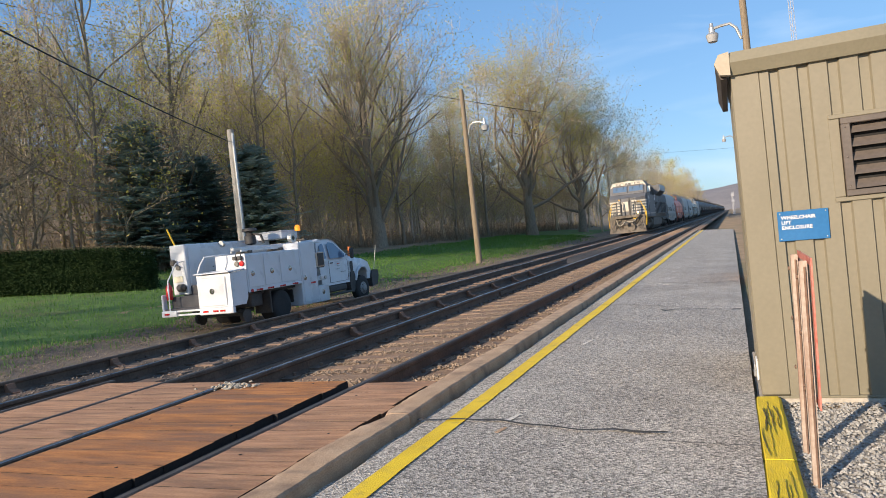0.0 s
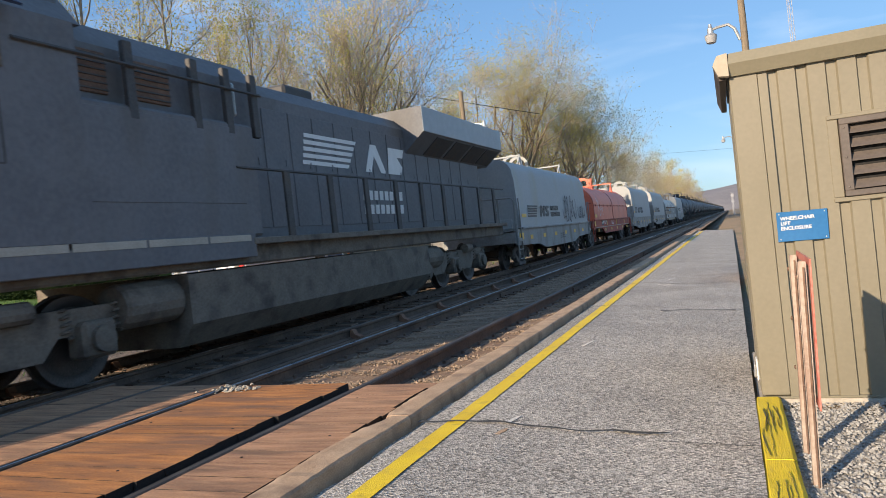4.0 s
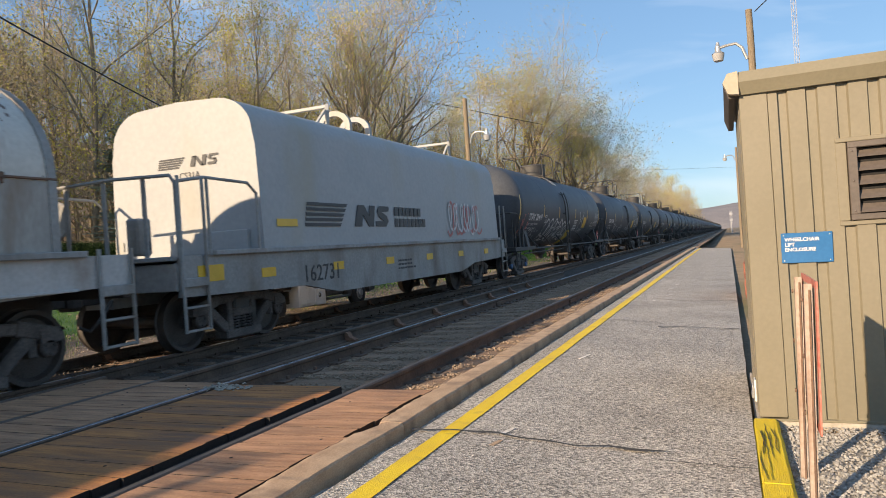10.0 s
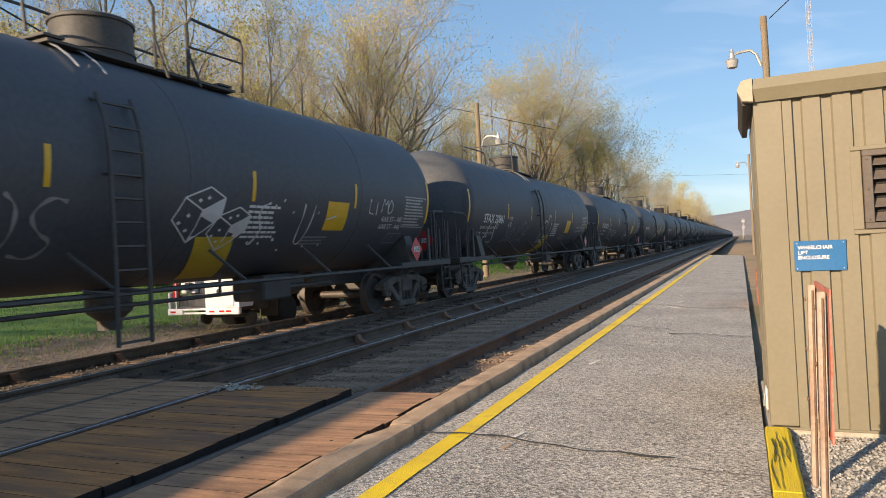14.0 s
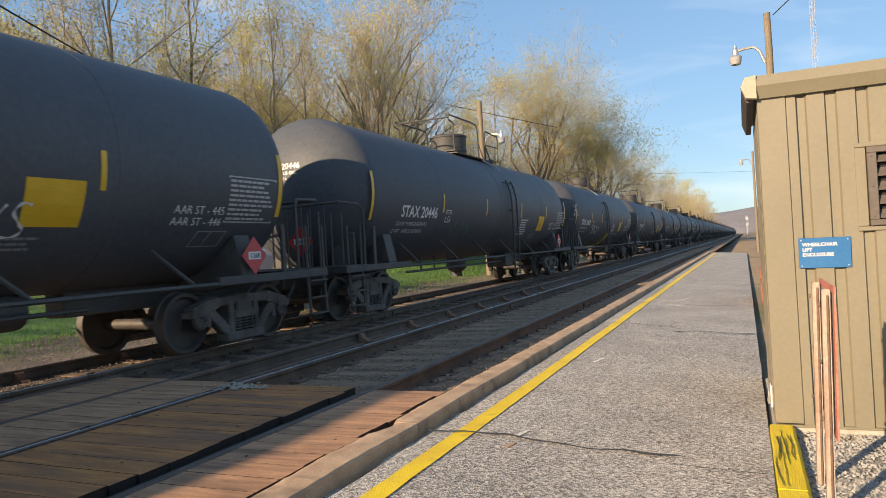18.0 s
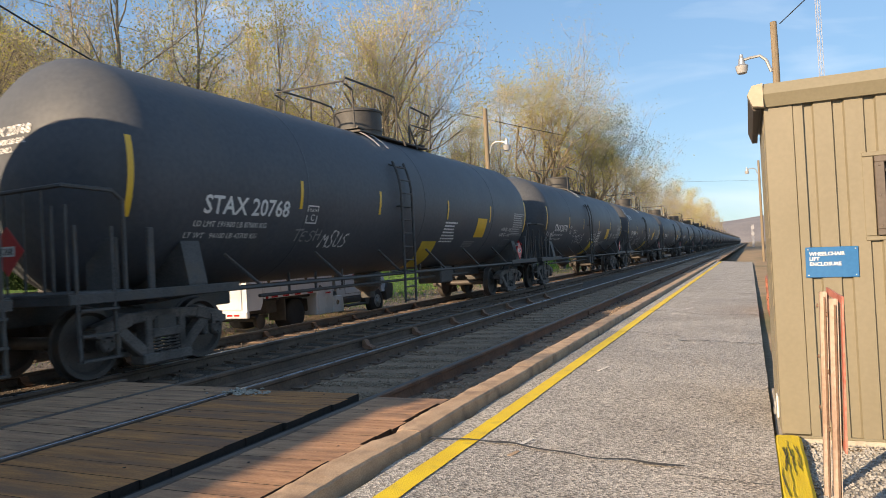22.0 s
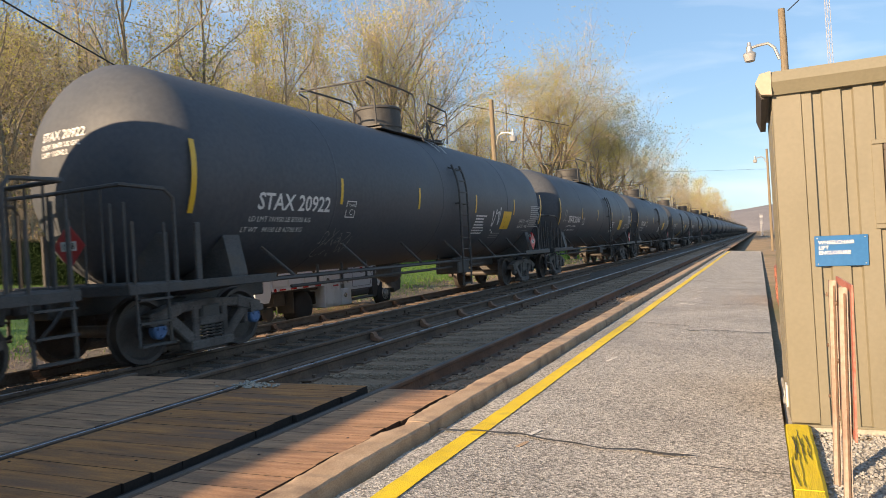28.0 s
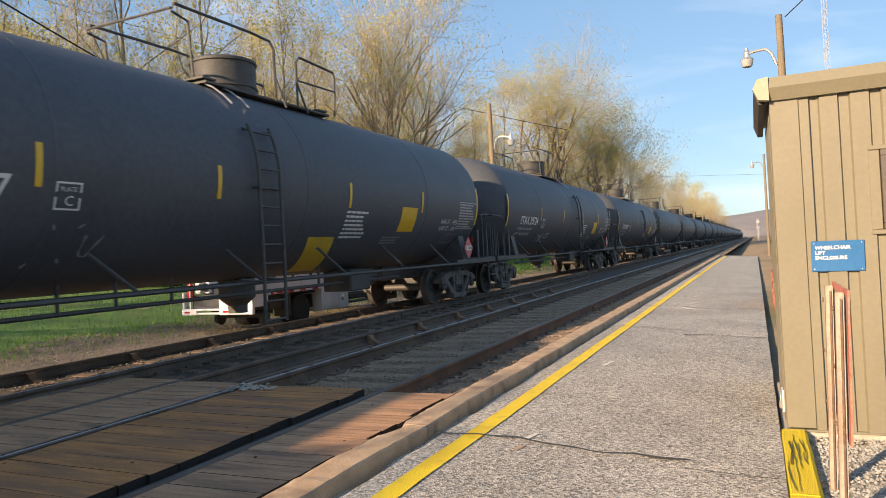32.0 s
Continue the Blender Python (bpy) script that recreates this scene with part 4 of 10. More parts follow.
def crossing():
    """Timber boards across both tracks; ends ragged."""
    rng = random.Random(3)
    t = thing("crossing_deck", "timber foot crossing of worn grey and rusty orange planks", "level crossing", kind="structure")

    def strip(x0, x1, y1, material, zt, wid, slope=0.0, rag=0.012, tilt=0.06, bite=0.0):
        y = y1
        back = 0.0
        while y > -3.0:
            w = wid * rng.uniform(0.85, 1.15)
            if rng.random() < 0.45:
                back = rng.random() * bite
            a0, a1 = x0 + rng.uniform(-.006, .008), x1 - back + rng.uniform(-1.6 * rag, rag)
            ym = y - w / 2
            ln, wd = a1 - a0, w - rng.uniform(0.003, 0.008)
            me = Shape().box((0, 0, 0), (ln, wd, 0.09)).mesh("plank", material)
            me.materials.append(M_JOINT)   # edges and ends painted near black for the shade in the gaps
            for f in me.polygons:
                f.material_index = 0 if abs(f.normal.z) > 0.9 else 1
            part("plank", me, None, t, at=pose((a0 + a1) / 2, ym, zt - 0.045 + rng.uniform(-.0008, .0008), 0, slope, rng.uniform(-tilt, tilt)))
            if ym > 1.5 and rng.random() < 0.4:
                hx = rng.choice((a0 + 0.12, a1 - 0.14, a1 - 0.3)) + rng.uniform(-.05, .05)
                for k in range(rng.choice((1, 1, 2))):
                    hole = Shape().lathe([(0.010, 0), (0.010, 0.0022), (0.0, 0.0023)], 9, pose(hx + 0.05 * k, ym + rng.uniform(-.05, .05), zt + 0.001))
                    part("bolt_hole", hole, M_DARK, t, "dark bolt hole")
            y -= w

    strip(0.05, 0.700, 5.17, M_PLANK, 0.0, 0.19, -0.5, 0.012, 0.25, 0.035)
    strip(-1.39, -0.165, 5.27, M_PLANK_O, -0.004, 0.21, 0.0, 0.016, 0.2, 0.03)
    # added black strip: gives the gap beside the rail its deep shade
    part("flangeway_shade", Shape().box((-0.112, 1.1, -0.075), (0.125, 8.2, 0.05), 0.003), M_DARK, t, "black strip standing for shade in the gap beside the rail")
    strip(-2.40, -1.56, 5.38, M_PLANK, -0.012, 0.20)
    strip(-3.30, -2.48, 5.48, M_PLANK, -0.02, 0.20)


platform()
kerb()


# ---- shed ----
def shed():
    t = thing("lift_shed", "tan ribbed metal shed with a louvered vent", "shed")
    x0, x1, y0, y1, zb, zt = 3.064, 6.2, 4.40, 5.75, 0.04, 1.885
    part("wall_core", Shape().box(((x0 + x1) / 2, (y0 + y1) / 2, (zb + zt) / 2), (x1 - x0 - 0.03, y1 - y0 - 0.03, zt - zb)), M_SIDING, t)
    # pressed sheet panels: flat pans with raised ribs
    def panel(xa, xb, za, zc):
        d = 0.020
        out = [(xa, y0 - 0.001), (xa + 0.044, y0 - 0.001), (xa + 0.052, y0 - d), (xb - 0.008, y0 - d), (xb, y0 - 0.001), (xb, y0 + 0.012), (xa, y0 + 0.012)]
        part("wall_panel", Shape().prism(out, za, zc, "z"), M_SIDING, t)
    part("corner_trim", Shape().box((x0 + 0.0715, y0 - 0.011, (zb + zt) / 2 + 0.01), (0.143, 0.028, zt - zb - 0.02), 0.003), M_SIDING, t)
    part("corner_trim", Shape().box((x0 + 0.009, y0 + 0.0695, (zb + zt) / 2 + 0.01), (0.02, 0.13, zt - zb - 0.02), 0.003), M_SIDING, t)
    part("base_flashing", Shape().box(((x0 + x1) / 2, y0 - 0.012, zb + 0.006), (x1 - x0, 0.03, 0.012), 0.002), M_FASCIA, t)
    w = 0.1457
    x = 3.1115
    ve = (3.52, 4.30, 1.105, 1.575)   # vent trim
    while x < x1:
        xa = max(x, x0 + 0.1445)
        if x + w - xa < 0.09:
            part("wall_panel", Shape().box(((xa + x + w) / 2, y0 - 0.009, (zb + zt) / 2), (x + w - xa, 0.02, zt - zb), 0.002), M_SIDING, t)
        elif x + w < ve[0] + 0.03 or x > ve[1] - 0.03:
            panel(xa, x + w, zb, zt)
        else:
            panel(xa, x + w, zb, ve[2])
            panel(xa, x + w, ve[3], zt)
        x += w
    # side wall ribs along the platform
    y = y0 + 0.15
    while y < y1 - 0.17:
        part("wall_panel", Shape().box((x0 + 0.006, y + 0.09, (zb + zt) / 2), (0.018, 0.15, zt - zb - 0.004)), M_SIDING, t)
        y += 0.2
    # vent
    vt = Shape()
    xa, xb, za, zc = ve
    for c, s in ((((xa + xb) / 2, y0 - 0.014, zc - 0.012), (xb - xa, 0.03, 0.024)), (((xa + xb) / 2, y0 - 0.014, za + 0.012), (xb - xa, 0.03, 0.024)), ((xa + 0.026, y0 - 0.012, (za + zc) / 2), (0.052, 0.024, zc - za - 0.05)), ((xb - 0.026, y0 - 0.012, (za + zc) / 2), (0.052, 0.024, zc - za - 0.05))):
        vt.box(c, s, 0.003)
    part("vent_trim", vt, M_SIDING, t)
    va, vb, vz, vw = xa + 0.055, xb - 0.055, za + 0.026, zc - 0.026
    vent = part("vent", Shape().box(((va + vb) / 2, y0 + 0.02, (vz + vw) / 2), (vb - va, 0.03, vw - vz)), M_DARK, t, "dark louvered air vent")
    fr = Shape()
    for c, s in ((((va + vb) / 2, y0 - 0.02, vw - 0.016), (vb - va, 0.045, 0.032)), (((va + vb) / 2, y0 - 0.02, vz + 0.016), (vb - va, 0.045, 0.032)), ((va + 0.022, y0 - 0.02, (vz + vw) / 2), (0.044, 0.045, vw - vz - 0.064)), ((vb - 0.022, y0 - 0.02, (vz + vw) / 2), (0.044, 0.045, vw - vz - 0.064))):
        fr.box(c, s, 0.003)
    part("vent_frame", fr, M_LOUVER, vent)
    slat = box_mesh("slat", (vb - va - 0.09, 0.062, 0.006), M_LOUVER, 0.002)
    for i in range(5):
        part("slat", slat, M_LOUVER, vent, at=pose((va + vb) / 2, y0 - 0.012, vz + 0.062 + i * 0.074, 50, 0, 0))
    scr = Shape()
    for sz in (vz + 0.05, (vz + vw) / 2, vw - 0.05):
        scr.lathe([(0.006, 0), (0.004, 0.003), (0, 0.004)], 8, pose(va + 0.02, y0 - 0.0425, sz, 90))
    tagged(part("screws", scr, M_LOUVER, vent), kind="stuff")
    # roof with deep fascia and overhang towards the tracks
    part("roof", Shape().box(((x0 + x1) / 2, (y0 + y1) / 2, zt + 0.075), (x1 - x0 + 0.02, y1 - y0 + 0.08, 0.07)), M_FASCIA, t)
    part("fascia", Shape().prism([(y0 - 0.045, zt - 0.012), (y0 - 0.078, zt + 0.055), (y0 - 0.058, zt + 0.115), (y0 - 0.02, zt + 0.118), (y0 - 0.02, zt - 0.012)], x0 + 0.002, x1 + 0.05, "x"), M_FASCIA, t)
    # same trim in a lighter tone: sunlight on the corner is in the colour
    part("fascia_corner", Shape().prism([(x0 - 0.080, zt + 0.060), (x0 - 0.055, zt - 0.004), (x0 + 0.0, zt - 0.012), (x0 + 0.0, zt + 0.118), (x0 - 0.055, zt + 0.110)], y0 - 0.076, y0 - 0.012, "y"), M_FASCIA_END, t, "trim corner painted paler for sunlight")
    # the gutter's dark colour stands in for shade under the roof edge
    part("gutter", Shape().prism([(x0 - 0.078, zt + 0.055), (x0 - 0.053, zt - 0.02), (x0 - 0.018, zt - 0.02), (x0 - 0.018, zt + 0.11), (x0 - 0.053, zt + 0.11)], y0 - 0.01, y1 + 0.06, "y"), M_GUTTERSHADE, t, "gutter painted dark for the shade under the roof edge")
    part("foundation", Shape().box(((x0 + x1) / 2, (y0 + y1) / 2, -0.03), (x1 - x0 + 0.05, y1 - y0 + 0.05, 0.14), 0.01), M_CONCRETE, t, "pale concrete footing")
    # latch with padlock on the platform side
    lk = part("latch_plate", Shape().box((x0 - 0.008, y0 + 0.28, 0.15), (0.012, 0.10, 0.13), 0.004), M_WHITEPAINT, t)
    part("padlock", Shape().box((x0 - 0.022, y0 + 0.26, 0.125), (0.02, 0.045, 0.045), 0.006).tube([(x0 - 0.022, y0 + 0.245, 0.145), (x0 - 0.022, y0 + 0.247, 0.18), (x0 - 0.022, y0 + 0.26, 0.19), (x0 - 0.022, y0 + 0.273, 0.18), (x0 - 0.022, y0 + 0.275, 0.145)], 0.004), M_GALV, lk, "worn steel padlock")
    # blue sign
    s = thing("sign", "blue sign with white lettering on the shed wall", "sign", at=pose(3.354, y0 - 0.026, 1.0, 0, 0.8, 0))
    part("sign_board", Shape().box((0, 0, 0), (0.252, 0.006, 0.165), 0.002), M_SIGNBLUE, s)
    for i, word in enumerate(("WHEELCHAIR", "LIFT", "ENCLOSURE")):
        lettering(word, 0.0195, M_LETTER, s, pose(-0.108, -0.0035, 0.037 - i * 0.0275), bold=0.0006)
    scr = Shape()
    for sx in (-0.112, 0.112):
        for sz in (-0.07, 0.07):
            scr.lathe([(0.004, 0), (0.003, 0.002), (0, 0.0025)], 8, pose(sx, -0.003, sz, 90))
    tagged(part("sign_screws", scr, M_GALV, s), kind="stuff")


shed()


def yellow_timbers():
    for i, (ya, yb) in enumerate(((3.285, 4.34), (1.9, 3.27))):
        sh = Shape()
        n = 12
        for k in range(n + 1):
            y = ya + (yb - ya) * k / n
            e = 0.006 * noise.noise((y * 5, i, 0))
            zt = 0.062 + 0.004 * noise.noise((y * 4, i, 3))
            xa, xb = 3.022 + e, 3.155 + 0.008 * noise.noise((y * 6, i, 7))
            sh.v += [(xa, y, -0.05), (xa, y, zt - 0.012), (xa + 0.012, y, zt), (xb - 0.015, y, zt), (xb, y, zt - 0.015), (xb, y, -0.05)]
        for k in range(n):
            for q in range(6):
                r = (q + 1) % 6
                sh.f.append((k * 6 + q, k * 6 + r, (k + 1) * 6 + r, (k + 1) * 6 + q))
        sh.f += [tuple(range(6)), tuple(range(n * 6, n * 6 + 6))[::-1]]
        ob = thing("edge_timber", "cracked yellow painted timber beam beside the shed", "timber", "yellow edge timbers")
        part("beam", sh, M_YTIMBER, ob)
        rng = random.Random(20 + i)
        for c in range(9):
            cr = Shape()
            wide = rng.choice((0.0003, 0.0005, 0.0011))
            x = 3.05 + 0.024 * (c % 4) + rng.uniform(-.008, .008)
            y = rng.uniform(ya + 0.02, yb - 0.56)
            pts = [(x, y)]
            for q in range(9):
                pts.append((pts[-1][0] + rng.uniform(-.005, .005), pts[-1][1] + rng.uniform(.03, .06)))
            for q, (a, b) in enumerate(zip(pts, pts[1:])):
                wa, wb = (0.0003 + wide * math.sin(u / 9 * 3.14) for u in (q, q + 1))
                cr.prism([(a[0] - wa, a[1]), (a[0] + wa, a[1]), (b[0] + wb, b[1]), (b[0] - wb, b[1])], 0.064, 0.068, "z")
            part("split", cr, M_CRACK, ob, "dark split in the timber")


yellow_timbers()


def marker_post():
    """A sign plate on two steel channels, seen nearly edge on."""
    t = thing("post_sign", "edge-on white sign plate with red border on two rusty channel posts", "sign", at=pose(3.206, 3.32, 0.0, 0, 1.6, 0))
    ya, yb, za, zb = -0.29, 0.27, 0.335, 0.915
    ym, zm = (ya + yb) / 2, (za + zb) / 2
    part("plate", Shape().box((0.024, ym, zm), (0.003, yb - ya, zb - za), 0.001), M_POST, t, "peeling white sign plate")
    bd = Shape()
    for s in (0.0215, 0.0265):
        for c, q in (((s, ym, zb - 0.014), (0.002, yb - ya, 0.028)), ((s, ym, za + 0.014), (0.002, yb - ya, 0.028)), ((s, ya + 0.02, zm), (0.002, 0.04, zb - za - 0.06)), ((s, yb - 0.02, zm), (0.002, 0.04, zb - za - 0.06))):
            bd.box(c, q)
    bd.box((0.024, ya - 0.0015, zm), (0.006, 0.002, zb - za))
    part("red_border", bd, M_POSTRED, t, "faded red border")
    u = [(px * 0.72, py * 0.8) for px, py in ((0.020, -0.036), (0.020, -0.020), (-0.014, -0.016), (-0.014, 0.016), (0.020, 0.020), (0.020, 0.036), (0.016, 0.036), (0.016, 0.024), (-0.018, 0.020), (-0.018, -0.020), (0.016, -0.024), (0.016, -0.036))]
    for y in (-0.2, 0.2):
        c = part("channel", Shape().prism(u[::-1], -0.05, 0.90, "z"), M_POST, t, "rusty white channel post", at=pose(0, y, 0))
        bl = Shape()
        for z in (0.4, 0.62, 0.84):
            bl.lathe([(0.009, 0), (0.009, 0.006), (0.0, 0.008)], 8, pose(-0.018, 0, z, 0, -90))
        tagged(part("bolts", bl, M_RUST, c), kind="stuff")
        part("rust_streak", Shape().box((0.004, -0.0305, 0.42), (0.007, 0.003, 0.92)), M_RUST, c, "brown rust streak")


marker_post()


def gravel_patch():
    xs = [3.0 + 0.1 * i for i in range(0, 34)]
    ys = [-4 + 0.25 * i for i in range(0, 34)]
    vs = [(x, y, 0.012 + 0.012 * noise.noise((x * 4, y * 4, 0))) for y in ys for x in xs]
    n = len(xs)
    fs = [(j * n + i, j * n + i + 1, (j + 1) * n + i + 1, (j + 1) * n + i) for j in range(len(ys) - 1) for i in range(n - 1)]
    tagged(new("gravel_bed", raw_mesh("gravel_bed", vs, fs, M_GRAVEL, True)), "grey gravel beside the shed", "gravel", kind="structure")
    stones("gravel", 9000, lambda r: (r.uniform(3.16, 4.1), 2.0 + r.random() * 2.36, 0.018), (0.004, 0.013), M_PEBBLE, "small grey gravel stones by the shed", 31)


gravel_patch()


# ---- poles, cable, signals ----
def street_lamp(x, y, base, top, side, arm_z, radius, material, label, lean=0.0, reach=0.5, drop=0.05, big=1.0):
    t = thing("street_lamp", label, "street lamp", "wooden lamp poles", pose(x, y, base, 0, lean, 0))
    h = top - base
    pts = [(0.01 * noise.noise((k, x, 0)), 0.01 * noise.noise((k, y, 4)), h * k / 8) for k in range(9)]
    part("pole", Shape().tube(pts, [radius * (1 - 0.035 * k) for k in range(9)], 14), material, t, smooth=True)
    a = arm_z - base
    arm = [(side * radius * 0.9, 0, a - 0.22 * big), (side * (radius + 0.06 * big), 0, a - 0.02), (side * (radius + reach * 0.35), 0, a + 0.06 * big), (side * (radius + reach * 0.7), 0, a + 0.05 * big), (side * (radius + reach), 0, a - drop)]
    part("arm", Shape().tube(arm, 0.018 * big + 0.006, 8), M_GALV, t, "curved galvanised arm", smooth=True)
    hx = side * (radius + reach)
    head = part("lamp_head", Shape().lathe([(0.0, 0.12 * big), (0.025 * big, 0.12 * big), (0.035 * big, 0.06 * big), (0.045 * big, 0.05 * big), (0.05 * big, -0.03 * big), (0.095 * big, -0.06 * big), (0.10 * big, -0.07 * big), (0.0, -0.07 * big)], 18, pose(hx, 0, a)), M_GALV, t, "grey metal lamp housing", smooth=True)
    part("lens", Shape().lathe([(0.098 * big, -0.072 * big), (0.092 * big, -0.12 * big), (0.075 * big, -0.185 * big), (0.05 * big, -0.195 * big), (0.0, -0.19 * big)], 18, pose(hx, 0, a)), M_LENS, head, "ribbed clear lamp lens", smooth=True)
    return t


street_lamp(3.42, 11.0, 0.03, 4.22, -1, 3.72, 0.062, M_POLE, "weathered wooden pole with a yard lamp behind the shed", 0, 0.375, -0.02, 0.88)
street_lamp(-10.9, 38.5, -0.5, 9.75, 1, 7.6, 0.18, M_POLE, "tall wooden pole with a yard lamp on the lawn", 0, 1.05, 0.02, 2.3)
street_lamp(3.585, 40.0, 0.03, 5.35, -1, 4.9, 0.075, M_POLE, "wooden pole with a yard lamp at the platform end", 0, 0.50, 0.02, 1.1)


def wire(name, pts, r, label, sag=0.0):
    p = [Vector(q) for q in pts]
    out = []
    for i in range(25):
        u = i / 24
        q = p[0].lerp(p[1], u)
        q.z -= sag * 4 * u * (1 - u)
        out.append(tuple(q))
    solid(name, Shape().tube(out, r, 6), M_CABLE, label, "cable", smooth=True)


def utility_pole(x, y, base, top, radius, material, label):
    t = thing("utility_pole", label, "pole", at=pose(x, y, base))
    h = top - base
    part("pole", Shape().tube([(0, 0, h * k / 6) for k in range(7)], [radius * (1 - 0.04 * k) for k in range(7)], 14), material, t, smooth=True)
    return t


up = utility_pole(-14.6, 22.0, -0.2, 6.25, 0.17, M_POLEGREY, "grey wooden service pole with a cable beside the lawn")
part("conduit", Shape().tube([(0.17, -0.1, 0.2), (0.165, -0.1, 2.6), (0.15, -0.1, 6.15), (0.14, -0.06, 6.28)], 0.05, 8), M_GALV, up, "grey conduit with a weatherhead", smooth=True)
wire("service_cable", ((-14.75, 21.9, 5.85), (-10.4, 3.0, 8.55)), 0.022, "black service cable sagging to a wooden pole", 0.25)
utility_pole(-13.2, 95, -0.3, 10.0, 0.16, M_BARK, "dark wooden pole at the edge of the wood")
wire("overhead_wire", ((3.5, 11.0, 4.18), (9.0, 4.0, 8.0)), 0.008, "thin black wire from the lamp pole", 0.25)
wire("overhead_wire", ((-60, 120.0, 16.1), (60, 150.0, 10.3)), 0.015, "thin overhead wire across the tracks", 1.0)
wire("overhead_wire", ((-60, 30.0, 28), (-14, 70.0, 13)), 0.03, "thin overhead wire in the wood", 1.0)


def radio_tower():
    t = thing("radio_tower", "tall grey steel lattice radio tower", "tower", at=pose(26.6, 250, 0))
    for k in range(3):
        a = 2.094 * k + 0.4
        part("leg", Shape().tube([(0.8 * math.cos(a), 0.8 * math.sin(a), 0), (0.8 * math.cos(a), 0.8 * math.sin(a), 92)], 0.09, 5), M_TOWER, t)
    br = Shape()
    for i in range(46):
        for k in range(3):
            a, b = 2.094 * k + 0.4, 2.094 * (k + 1) + 0.4
            z = i * 2.0
            br.tube([(0.8 * math.cos(a), 0.8 * math.sin(a), z), (0.8 * math.cos(b), 0.8 * math.sin(b), z + 2)], 0.05, 4)
    part("bracing", br, M_TOWER, t)


radio_tower()


def signal_mast():
    t = thing("signal_mast", "grey railway signal mast with round heads beside the track", "railway signal", at=pose(3.6, 150, -0.1))
    part("mast", Shape().tube([(0, 0, 0), (0, 0, 4.4)], 0.09, 8), M_TOWER, t)
    for z in (2.7, 3.9):
        part("signal_head", Shape().lathe([(0, 0.08), (0.32, 0.08), (0.32, -0.08), (0, -0.08)], 16, pose(0, -0.15, z, 90)), M_TOWER, t)
    part("ladder", Shape().tube([(0.2, 0.3, 0), (0.2, 0.1, 4.6)], 0.04, 5).tube([(-0.2, 0.3, 0), (-0.2, 0.1, 4.6)], 0.04, 5), M_TOWER, t)


signal_mast()


def brick_stack():
    """Loose red bricks piled against the platform edge beyond the shed."""
    t = thing("brick_stack", "low stack of old red bricks beside the platform", "bricks")
    rng = random.Random(61)
    me = box_mesh("brick", (0.10, 0.20, 0.062), M_BRICK, 0.006)
    for k in range(8):
        for r in range(7):
            part("brick", me, None, t, at=pose(3.21 + rng.uniform(-.012, .012), 11.2 + r * 0.215 + (k % 2) * 0.1, 0.065 + k * 0.066, 0, 0, rng.uniform(-5, 5)))


brick_stack()

